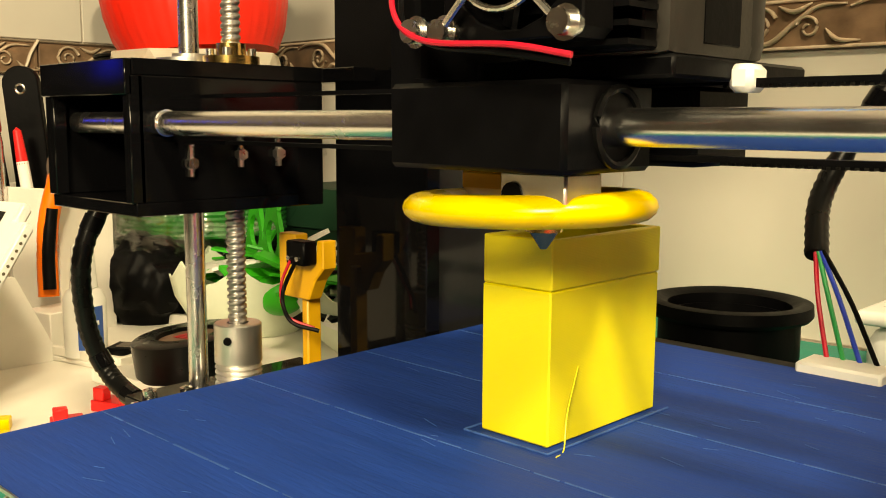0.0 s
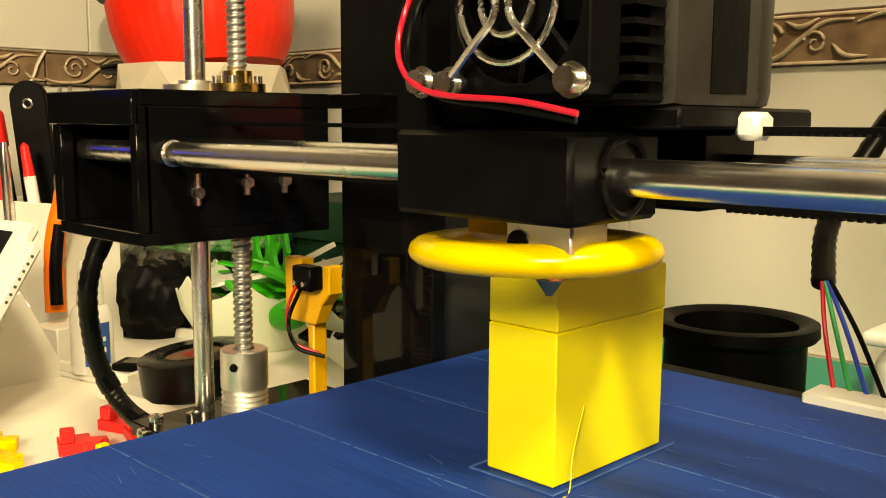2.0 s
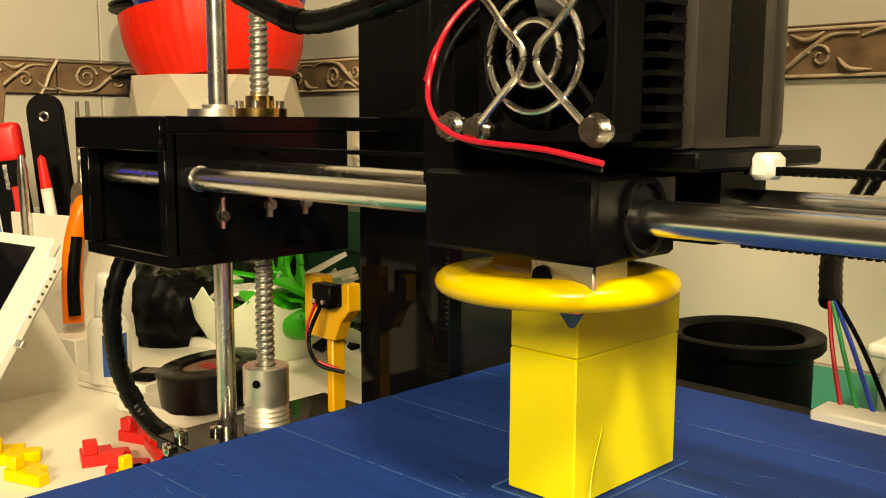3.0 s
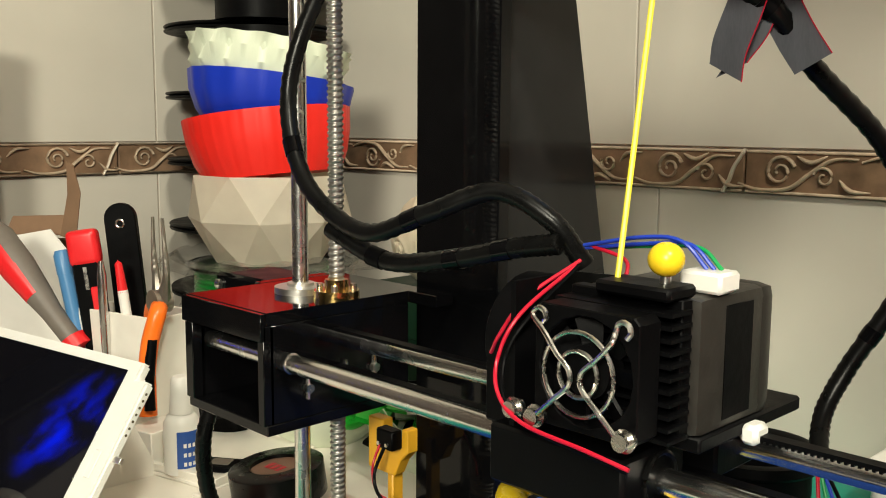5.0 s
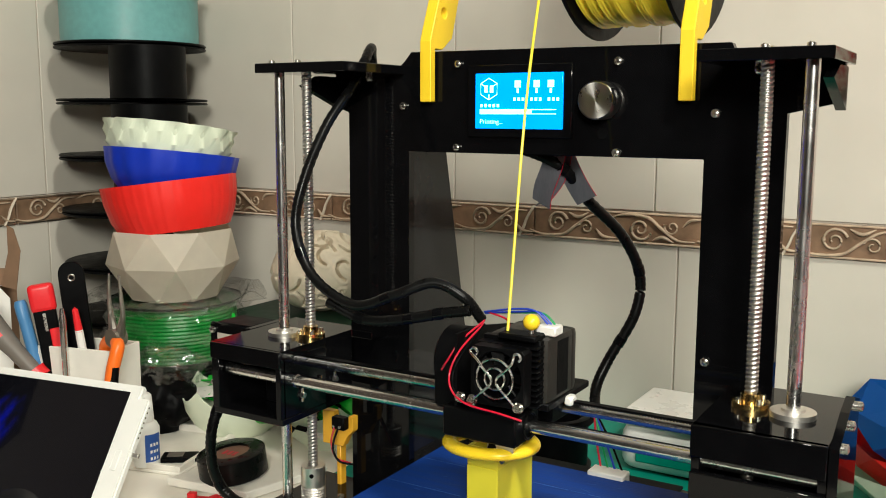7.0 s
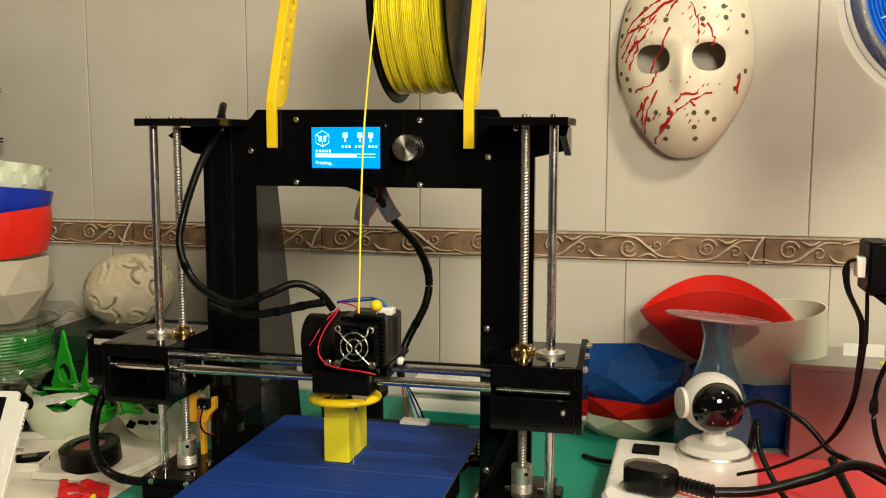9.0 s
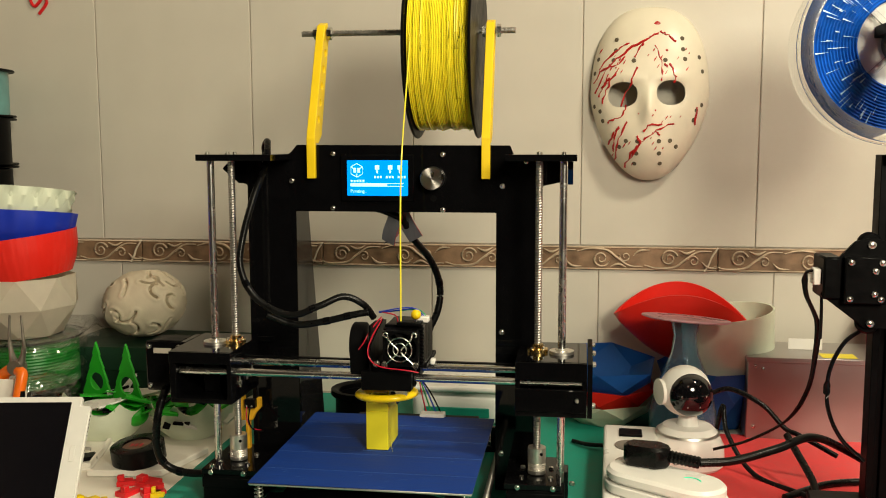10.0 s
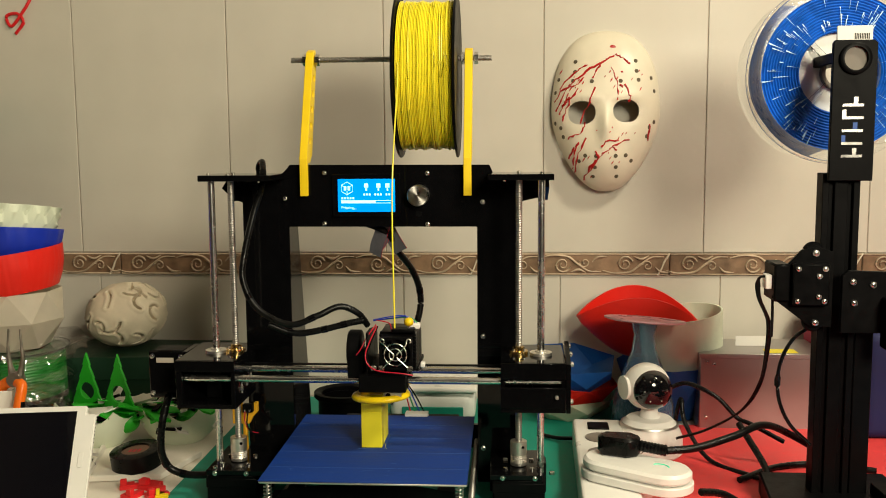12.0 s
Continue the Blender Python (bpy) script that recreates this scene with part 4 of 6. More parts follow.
part("wire", tube([(-0.143, 0.030, 0.084), (-0.142, 0.020, 0.066), (-0.134, 0.020, 0.052), (-0.122, 0.030, 0.047)], 0.0012, 8), M_BLACK, es)

# ---- left of the printer ----
mat = thing("cutting_mat", label="teal cutting mat lying under the printer", category="mat")
part("mat_sheet", box(-0.258, 0.40, -0.30, 0.440, T, T + 0.002, 0.0005), M_TEALMAT, mat)
redm = thing("red_mat", label="red silicone mat on the worktop", category="mat")
part("mat_sheet", box(0.300, 1.1, -0.45, 0.300, T + 0.002, T + 0.004, 0.0005), M_REDMAT, redm)

tab = thing("tablet", label="white tablet with dark glossy screen propped up", category="tablet")
TM = pose(-0.441, -0.026, 0.1055, 0, 0, 9) @ pose(0, 0, 0, 55, 0, 0)
bm = box(-0.103, 0.103, -0.135, 0.0, -0.0072, 0.0, 0)
bmesh.ops.bevel(bm, geom=[e for e in bm.edges if abs(e.verts[0].co.z - e.verts[1].co.z) > 0.005], offset=0.011, segments=6, affect="EDGES")
bmesh.ops.bevel(bm, geom=[e for e in bm.edges if e.is_manifold and e.calc_face_angle(0) > 1.0], offset=0.0016, segments=2, affect="EDGES")
part("case", bm, M_WHITE, tab).matrix_world = TM
part("screen", box(-0.086, 0.081, -0.128, -0.007, 0.0001, 0.0006, 0.0002), M_GLASS, tab, "dark glossy tablet screen").matrix_world = TM
part("home_button", box(0.0885, 0.0945, -0.076, -0.058, 0.0001, 0.0010, 0.0006), M_WHITE, tab).matrix_world = TM
part("camera_dot", rod((-0.095, -0.062, 0.0001), (-0.095, -0.062, 0.0005), 0.0016, 12), M_LENS, tab).matrix_world = TM
part("camera_dot", rod((-0.095, -0.070, 0.0001), (-0.095, -0.070, 0.0005), 0.0012, 12), M_LENS, tab).matrix_world = TM
for k in range(7):
    part("speaker_hole", rod((0.1026, -0.018 - 0.0045 * k, -0.0036), (0.1032, -0.018 - 0.0045 * k, -0.0036), 0.0009, 8), M_HOLE, tab).matrix_world = TM
part("usb_plug", box(0.1030, 0.110, -0.062, -0.058, -0.0055, -0.0025, 0.0004), M_ALU, tab).matrix_world = TM
stand = thing("tablet_stand", label="white stand behind the tablet", category="stand")
part("stand_leg", plate([(-0.030, T), (0.045, T), (0.018, 0.050), (-0.015, 0.050)], 0.006, at(-0.45, 0, 0) @ SIDE), M_WHITEP, stand, smooth=False)
part("stand_lip", box(-0.50, -0.39, -0.122, -0.095, T, T + 0.008, 0.001), M_WHITEP, stand)

org = thing("desk_organizer", label="white printed desk organizer cup full of tools", category="organizer")
OM = pose(-0.537, 0.078, T, 0, 0, 14)


def cup(w, d, h, t):
    return plate([(-w, -d), (w, -d), (w, d), (-w, d)], h, Matrix.Identity(4), holes=[[(-w + t, -d + t), (-w + t, d - t), (w - t, d - t), (w - t, -d + t)]], bevel=0.0006)


part("cup", cup(0.046, 0.024, 0.109, 0.003), M_WHITEP, org, smooth=False).matrix_world = OM
part("cup_floor", box(-0.043, 0.043, -0.021, 0.021, 0.004, 0.007, 0), M_WHITEP, org).matrix_world = OM
part("tray_floor", box(-0.060, 0.145, -0.060, 0.052, 0.0, 0.004, 0.001), M_WHITEP, org).matrix_world = OM
for a in ((0.047, 0.145, 0.048, 0.052, 0.012), (0.141, 0.145, -0.060, 0.048, 0.010), (0.047, 0.141, -0.060, -0.056, 0.010)):
    part("tray_rim", box(a[0], a[1], a[2], a[3], 0.004, a[4], 0.0005), M_WHITEP, org).matrix_world = OM
part("partition", box(0.047, 0.075, -0.056, -0.010, 0.004, 0.030, 0.0008), M_WHITEP, org).matrix_world = OM


def held(name, label, category, p0, p1):
    """A tool standing in the cup: its base, and a frame along its length."""
    g = thing(name, label=label, category=category)
    d = Vector(p1) - Vector(p0)
    z = d.normalized()
    x = Vector((-0.75, 0.66, 0)).cross(z).normalized()
    y = z.cross(x)
    g.matrix_world = Matrix(((x.x, y.x, z.x, p0[0]), (x.y, y.y, z.y, p0[1]), (x.z, y.z, z.z, p0[2]), (0, 0, 0, 1)))
    return g, d.length


g, l = held("screwdriver", "grey and red rubber-gripped screwdriver in the cup", "screwdriver", (-0.560, 0.042, 0.06), (-0.648, 0.000, 0.166))
part("handle", lathe([(0, 0.02), (0.008, 0.02), (0.009, 0.05), (0.0115, 0.07), (0.0145, 0.10), (0.0145, 0.13), (0.011, 0.142), (0, 0.146)], 24), M_GREY, g).matrix_parent_inverse.identity()
part("red_grip", lathe([(0.0116, 0.068), (0.0149, 0.098), (0.0149, 0.122), (0.0140, 0.126)], 24, wave=lambda a, k: 1.0 if 3.4 < a < 5.0 else 0.93), M_REDP, g)
part("collar", lathe([(0, 0.010), (0.012, 0.010), (0.012, 0.021), (0, 0.021)], 20), M_REDP, g)
part("shaft", rod((0, 0, -0.05), (0, 0, 0.012), 0.003, 12), M_STEEL, g)
g, l = held("cutter_knife", "red and black snap-off knife standing in the cup", "utility knife", (-0.552, 0.060, T + 0.008), (-0.573, 0.048, 0.166))
part("body", box(-0.011, 0.011, -0.006, 0.006, 0.0, 0.145, 0.002), M_BLACK, g)
part("cap", box(-0.0128, 0.0128, -0.0072, 0.0072, 0.138, 0.168, 0.0055, seg=3), M_REDP, g)
part("slider", box(0.002, 0.0125, -0.0085, -0.006, 0.085, 0.120, 0.001), M_REDP, g)
part("blade_slot", box(-0.002, 0.001, -0.0066, -0.0060, 0.118, 0.137, 0), M_ZINC, g)
g, l = held("tool_handle", "flat black handle with a riveted hole in the cup", "tool", (-0.545, 0.085, T + 0.008), (-0.556, 0.074, 0.182))
part("handle", plate([(0.013 * math.cos(a), 0.176 + 0.013 * math.sin(a)) for a in [k * math.pi / 10 for k in range(11)]] + [(-0.013, 0.0), (0.013, 0.0)], 0.008, Matrix(((1, 0, 0, 0), (0, 0, -1, 0.004), (0, 1, 0, 0), (0, 0, 0, 1))), bevel=0.001), M_BLACK, g)
part("rivet", tube([(0.0032 * math.cos(a), -0.0045, 0.172 + 0.0032 * math.sin(a)) for a in [k * math.pi / 8 for k in range(16)]], 0.0009, 6, n=1, close=True), M_ZINC, g)
g, l = held("marker_pen", "light blue marker standing in the cup", "pen", (-0.560, 0.050, T + 0.01), (-0.592, 0.040, 0.135))
part("barrel", rod((0, 0, 0), (0, 0, 0.13), 0.0065, 18), M_BLUEP, g)
part("cap", lathe([(0, 0.13), (0.0068, 0.13), (0.0068, 0.146), (0.005, 0.150), (0, 0.150)], 18), M_BLUEP, g)
g, l = held("steel_pen", "slim silver pen standing in the cup", "pen", (-0.540, 0.052, T + 0.01), (-0.538, 0.048, 0.130))
part("barrel", lathe([(0, 0), (0.0035, 0.0), (0.0038, 0.13), (0.002, 0.142), (0, 0.142)], 14), M_STEEL, g)
g, l = held("pen", "white pen with a red cap in the cup", "pen", (-0.520, 0.072, T + 0.01), (-0.532, 0.062, 0.122))
part("barrel", rod((0, 0, 0), (0, 0, 0.118), 0.0045, 16, r2=0.0042), M_WHITE, g)
part("cap", lathe([(0, 0.116), (0.0042, 0.116), (0.0030, 0.140), (0, 0.143)], 14), M_REDP, g)
pl = thing("pliers", label="orange-handled long-nose pliers hooked over the cup", category="pliers")
for s in (-1, 1):
    part("jaw", tube([(-0.482 + s * 0.004, 0.070, 0.118), (-0.481 + s * 0.009, 0.070, 0.140), (-0.481 + s * 0.009, 0.069, 0.160), (-0.480 + s * 0.0075, 0.068, 0.182)], [0.0062, 0.006, 0.005, 0.0045, 0.004, 0.0036, 0.0033, 0.003, 0.003, 0.0028, 0.0026, 0.0024, 0.0022, 0.0022, 0.002, 0.002, 0.0018, 0.0018, 0.0016, 0.0016, 0.0015, 0.0015, 0.0014, 0.0014, 0.0012], 8), M_PLIER, pl)
part("pivot", rod((-0.482, 0.062, 0.116), (-0.482, 0.076, 0.116), 0.0095, 18), M_PLIER, pl)
part("handle", tube([(-0.478, 0.066, 0.112), (-0.470, 0.060, 0.108), (-0.472, 0.054, 0.085), (-0.474, 0.052, 0.060), (-0.470, 0.050, 0.030)], 0.0068, 12), M_ORANGEP, pl)
part("handle", tube([(-0.486, 0.070, 0.112), (-0.496, 0.072, 0.110), (-0.506, 0.075, 0.100), (-0.508, 0.078, 0.070)], 0.0072, 12), M_ORANGEP, pl)
part("grip_inlay", tube([(-0.468, 0.054, 0.090), (-0.467, 0.050, 0.060), (-0.463, 0.048, 0.036)], 0.0042, 10), M_BLACK, pl)
crt = thing("paper_carton", label="open torn white carton with brown inside", category="carton")
part("carton_panel", plate([(-0.035, 0), (0.035, 0), (0.036, 0.145), (0.020, 0.165), (-0.034, 0.155)], 0.0012, pose(-0.690, 0.050, T, 0, 0, 40) @ FRONT), M_PAPER, crt, smooth=False)
part("carton_panel", plate([(-0.035, 0), (0.035, 0), (0.035, 0.150), (-0.035, 0.150)], 0.0012, pose(-0.730, 0.087, T, 0, 0, 40) @ FRONT), M_CARD, crt, smooth=False)
part("carton_flap", plate([(-0.03, 0), (0.03, 0), (0.028, 0.020), (-0.026, 0.018)], 0.0012, pose(-0.702, 0.060, 0.150, -25, 0, 40) @ FRONT), M_CARD, crt, smooth=False)
part("carton_flap", plate([(0, 0), (0.018, 0), (0.016, 0.045), (0.004, 0.068), (-0.004, 0.07), (0.002, 0.04)], 0.0012, pose(-0.675, 0.072, 0.150, 0, 12, 25) @ FRONT), M_CARD, crt, "torn brown flap", smooth=False)

glue = thing("glue_bottle", label="small white glue bottle with a blue label", category="glue bottle")
GX, GY = -0.428, 0.055
part("bottle", lathe([(0, 0), (0.0125, 0), (0.0135, 0.001), (0.0135, 0.038), (0.011, 0.043), (0.008, 0.045), (0, 0.045)], 28, c=(GX, GY, T + 0.0042)), M_WHITE, glue)
part("cap", lathe([(0, 0.0452), (0.0088, 0.0452), (0.0070, 0.071), (0.0052, 0.073), (0, 0.073)], 20, c=(GX, GY, T + 0.0042)), M_WHITE, glue)
bm = bmesh.new()
for k in range(8):
    a0, a1 = radians(-45 + 9 * k), radians(-36 + 9 * k)
    vs = [bm.verts.new((GX + 0.0137 * math.cos(a), GY + 0.0137 * math.sin(a), T + 0.0042 + z)) for a, z in ((a0, 0.006), (a1, 0.006), (a1, 0.034), (a0, 0.034))]
    bm.faces.new(vs)
part("label", bm, M_BLUEL, glue, "blue printed bottle label")
for r in range(3):
    bm = bmesh.new()
    for k in range(3):
        a0, a1 = radians(-25 + 14 * k), radians(-16 + 14 * k)
        bm.faces.new([bm.verts.new((GX + 0.0139 * math.cos(a), GY + 0.0139 * math.sin(a), T + 0.012 + 0.007 * r + z)) for a, z in ((a0, 0), (a1, 0), (a1, 0.003), (a0, 0.003))])
    part("label_bar", bm, M_PAPER, glue, "pale unreadable marks on the label")

rt = thing("tape_roll", (-0.326, 0.072, T + 0.010), (6, -4, 0), "roll of black insulating tape on a white card", "tape roll")
part("tape", lathe([(0.018, 0), (0.031, 0), (0.0325, 0.001), (0.0325, 0.022), (0.031, 0.023), (0.018, 0.023), (0.018, 0)], 48), M_RUBBER, rt)
part("core_label", lathe([(0, 0.0195), (0.018, 0.0195), (0.018, 0.0205), (0, 0.0205)], 30), principled("core_paper", (0.22, 0.13, 0.09), 0.5, vary=0.2), rt, "brownish label inside the roll")
for k in range(3):
    part("label_bar", box(-0.009 + 0.006 * k, -0.005 + 0.006 * k, -0.004, 0.004, 0.0206, 0.0208, 0), M_WIRER, rt)
card = thing("white_tray", label="shallow white printed tray on the worktop", category="tray")
part("tray", plate([(-0.375, 0.032), (-0.285, 0.045), (-0.262, 0.135), (-0.345, 0.140)], 0.008, at(0, 0, T + 0.001), bevel=0.001), M_WHITEP, card, smooth=False)
sc = [(-0.314, 0.018, 20, 0.026, 0.014, M_REDP, "red"), (-0.284, 0.018, -15, 0.034, 0.022, M_REDP, "red"), (-0.270, -0.010, 40, 0.026, 0.016, M_REDP, "red"), (-0.300, -0.012, 70, 0.024, 0.016, M_REDP, "red"),
      (-0.262, -0.014, 10, 0.015, 0.014, M_YELLOWS, "yellow"), (-0.335, -0.045, 60, 0.028, 0.018, M_YELLOWS, "yellow"), (-0.300, -0.050, 20, 0.024, 0.014, M_YELLOWS, "yellow"), (-0.400, -0.150, 30, 0.02, 0.012, M_YELLOWS, "yellow")]
for x, y, a, w, d, mt, c in sc:
    g = thing("print_scrap", (x, y, T + (0.002 if x > -0.26 else 0.0)), (0, 0, a), f"small {c} printed offcut on the worktop", "printed part", "printed scraps")
    bm = plate([(-w / 2, -d / 2), (w / 2, -d / 2), (w / 2, 0), (w / 6, 0.001), (w / 6, d / 2), (-w / 2, d / 2)], 0.006, Matrix.Identity(4), bevel=0.0005)
    part("offcut", bm, mt, g, smooth=False)
    part("tab", box(-w / 2 + 0.001, -w / 6, -d / 2 + 0.001, 0.0, 0.006, 0.013, 0.0005), mt, g)

# scallop-edged bowls of green offcuts
def petal_bowl(x, y, r, h, mat, label, seg=48, n=8, z=None):
    g = thing("petal_bowl", (x, y, T if z is None else z), label=label, category="bowl", group="bowls of offcuts")
    prof = [(r * 0.55, 0), (r * 0.80, h * 0.25), (r * 0.95, h * 0.6), (r, h), (r * 0.975, h), (r * 0.92, h * 0.6), (r * 0.76, h * 0.28), (r * 0.5, 0.003), (0, 0.003)]
    bm = lathe(prof, seg)
    for v in bm.verts:
        a = math.atan2(v.co.y, v.co.x)
        v.co.z *= 1 - 0.25 * abs(math.sin(a * n / 2)) * (v.co.z / h)
    part("bowl_shell", bm, mat, g)
    return g


petal_bowl(-0.432, 0.190, 0.062, 0.058, M_PALE, "pale petal-edged bowl holding green print offcuts")
petal_bowl(-0.318, 0.215, 0.058, 0.055, M_PALE, "pale petal-edged bowl holding white and green offcuts")
for x, y, a, s, tip in ((-0.452, 0.205, -18, 0.092, 0.120), (-0.395, 0.180, -18, 0.094, 0.124)):
    g = thing("tree_cutout", (x, y, tip - s), (0, 0, a), "flat green printed tree shape with a round hole", "printed part", "green tree shapes")
    ol = [(0.0, s)]
    for k in range(1, 5):
        ol += [(0.0068 * k, s * (1 - 0.2 * k)), (0.0068 * k - 0.002, s * (1 - 0.2 * k))]
    ol += [(0.030, 0.0)]
    ol = ol + [(-0.030, 0.0)] + [(-px, py) for px, py in reversed(ol[1:-1])]
    part("cutout", plate(ol, 0.0035, FRONT, holes=[(0.0, 0.036, 0.0125)], bevel=0.0003), M_GREEN, g, smooth=False)
random.seed(11)
bm1, bm2, bm3 = bmesh.new(), bmesh.new(), bmesh.new()
for k in range(58):
    cx, cy = random.choice(((-0.432, 0.190), (-0.318, 0.215), (-0.375, 0.20)))
    w, d = random.uniform(0.02, 0.05), random.uniform(0.004, 0.014)
    m = pose(cx + random.uniform(-0.035, 0.035), cy + random.uniform(-0.03, 0.03), random.uniform(0.026, 0.050), random.uniform(-25, 25), random.uniform(-20, 20), random.uniform(0, 180))
    tgt = random.choice((bm1, bm1, bm2, bm3))
    merge(tgt, plate([(-w, -d), (w, -d * 0.6), (w * 0.9, d * 0.4), (0, d), (-w, d * 0.7)], random.uniform(0.0015, 0.004), m))
off = thing("print_offcuts", label="heap of green, white and black print offcuts in the bowls", category="offcuts", kind="stuff")
part("green_pieces", bm1, M_GREEN, off, smooth=False)
part("white_pieces", bm2, M_WHITE, off, smooth=False)
part("dark_pieces", bm3, M_BLACK, off, smooth=False)
for x, y in ((-0.385, 0.165), (-0.300, 0.182)):
    g = thing("green_ball", (x, y + 0.014, 0.026), label="round green printed piece in the bowl", category="printed part", group="green printed pieces")
    part("dome", ball((0, 0, 0), 0.019, scale=(1, 1, 0.8)), M_GREEN, g)

# brain ornament on its dark box
gb = thing("dark_green_box", label="flat dark green box lying by the wall", category="box")
part("box", plate([(-0.56, 0.30), (-0.32, 0.32), (-0.30, 0.43), (-0.56, 0.44)], 0.062, at(0, 0, T), bevel=0.001), M_DKGREEN, gb, smooth=False)
part("lid", plate([(-0.565, 0.295), (-0.315, 0.315), (-0.295, 0.435), (-0.565, 0.442)], 0.036, at(0, 0, T + 0.062), bevel=0.001), M_DKGREEN, gb, smooth=False)
br = bmesh.new()
bmesh.ops.create_icosphere(br, subdivisions=7, radius=1.0)
random.seed(57)
curls = []
for k in range(34):
    zz = 1 - 2 * (k + 0.5) / 34
    p = Vector((math.sqrt(1 - zz * zz) * math.cos(2.39996 * k), math.sqrt(1 - zz * zz) * math.sin(2.39996 * k), zz))
    tan = p.cross(Vector((random.uniform(-1, 1), random.uniform(-1, 1), random.uniform(-1, 1)))).normalized()
    bend, twist = random.choice((-1, 1)) * random.uniform(0.01, 0.08), random.uniform(-0.006, 0.006)
    for _ in range(random.randint(24, 46)):
        curls.append(tuple(p))
        q = (p + tan * 0.022).normalized()
        bend += twist
        tan = (tan - q * tan.dot(q)).normalized()
        tan = (tan * math.cos(bend) + q.cross(tan) * math.sin(bend)).normalized()
        p = q
curls = np.array(curls)
for v in br.verts:
    p = v.co.copy()
    near = math.sqrt(max(0.0, 2 - 2 * float((curls @ np.array(p)).max())))
    groove = max(0.0, 1 - (near / 0.034) ** 3)
    f = 1 - 0.20 * groove + 0.020 * math.exp(-((near - 0.09) / 0.05) ** 2) + 0.015 * noise.noise(p * 2)
    v.co = Vector((p.x * f * 0.063, p.y * f * 0.056, p.z * f * 0.051))
solid("brain_ornament", br, M_BRAIN, "bone-coloured printed brain with deep winding grooves", "ornament", m=pose(-0.458, 0.372, 0.146, 8, -6, 20))

# tower of bowls on a bagged spool
TX, TY = -0.578, 0.238


def film_wrap(r, z0, z1, c):
    rings = [(r * (0.95 + 0.05 * math.sin(3 * k)), z0 + (z1 - z0) * k / 11) for k in range(12)]
    own = lathe(rings + [(r * 1.10, z1 + 0.006), (r * 1.22, z1 + 0.003), (r * 1.30, z1 - 0.006), (r * 1.27, z1 - 0.007)], 96)
    for v in own.verts:
        k = 1 + 0.09 * noise.noise(v.co * 32) + 0.05 * noise.noise(v.co * 80)
        v.co.z = max(z0, v.co.z + 0.008 * noise.noise(v.co * 40 + Vector((5, 0, 0))))
        v.co.x, v.co.y = v.co.x * k + c[0], v.co.y * k + c[1]
    return own


gs = thing("green_spool", (TX, TY, T), label="spool of green filament wrapped in clear film", category="filament spool")
gs.matrix_world = Matrix.Identity(4)
part("spool_flange", lathe([(0.02, 0), (0.079, 0), (0.080, 0.003), (0.02, 0.003)], 48, c=(TX, TY, T)), M_BLACK, gs)
part("spool_flange", lathe([(0.02, 0), (0.079, 0), (0.080, 0.003), (0.02, 0.003)], 48, c=(TX, TY, 0.118)), M_CLEARP, gs)
part("winding", lathe([(0.02, 0.05)] + [(0.073 + (0.001 if k % 2 else 0), 0.052 + 0.0022 * k) for k in range(30)] + [(0.02, 0.118)], 48, c=(TX, TY, 0)), M_GREENF, gs)
part("dark_winding", lathe([(0.02, T + 0.003)] + [(0.074 + (0.001 if k % 2 else 0), T + 0.005 + 0.0022 * k) for k in range(23)] + [(0.02, 0.050)], 48, c=(TX, TY, 0)), M_BLACK, gs)
wrap = part("plastic_film", film_wrap(0.085, T + 0.001, 0.126, (TX, TY)), M_CLEAR, gs, "crumpled clear film")
wrap.visible_shadow = False


def facet_bowl(r0, r1, r2, h, n, twist):
    own = bmesh.new()
    rings = []
    for k, (r, z, o) in enumerate(((r0, 0, 0), (r1, h * 0.5, 0.5), (r2, h, 0))):
        rings.append([own.verts.new((r * math.cos(2 * math.pi * (i + o) / n + twist), r * math.sin(2 * math.pi * (i + o) / n + twist), z)) for i in range(n)])
    for k in range(2):
        a, b = rings[k], rings[k + 1]
        for i in range(n):
            if k == 0:
                own.faces.new((a[i], a[(i + 1) % n], b[i]))
                own.faces.new((a[(i + 1) % n], b[(i + 1) % n], b[i]))
            else:
                own.faces.new((a[i], b[(i + 1) % n], b[i]))
                own.faces.new((a[i], a[(i + 1) % n], b[(i + 1) % n]))
    own.faces.new(rings[0])
    bmesh.ops.solidify(own, geom=own.faces[:], thickness=0.002)
    return own


def tower_bowl(name, label, bm, mat, m):
    g = thing(name, label=label, category="bowl", group="stacked bowls")
    g.matrix_world = m
    part("shell", bm, mat, g, smooth=mat is not M_CREAM)


tower_bowl("faceted_bowl", "cream many-sided bowl with flat angular faces", facet_bowl(0.053, 0.079, 0.073, 0.084, 8, 0.25), M_CREAM, pose(TX, TY, 0.1225, 0, 0, 12))
def flute(n, amp):
    return lambda a, k: 1 + amp * math.cos(n * a)


def open_bowl(r0, r1, h, wave, seg=120):
    return lathe([(0, 0), (r0, 0), (r0 + (r1 - r0) * 0.55, h * 0.3), (r0 + (r1 - r0) * 0.88, h * 0.65), (r1, h), (r1 - 0.002, h), (r0 + (r1 - r0) * 0.8, h * 0.6), (r0 * 0.9, 0.003), (0, 0.003)], seg, wave=wave)


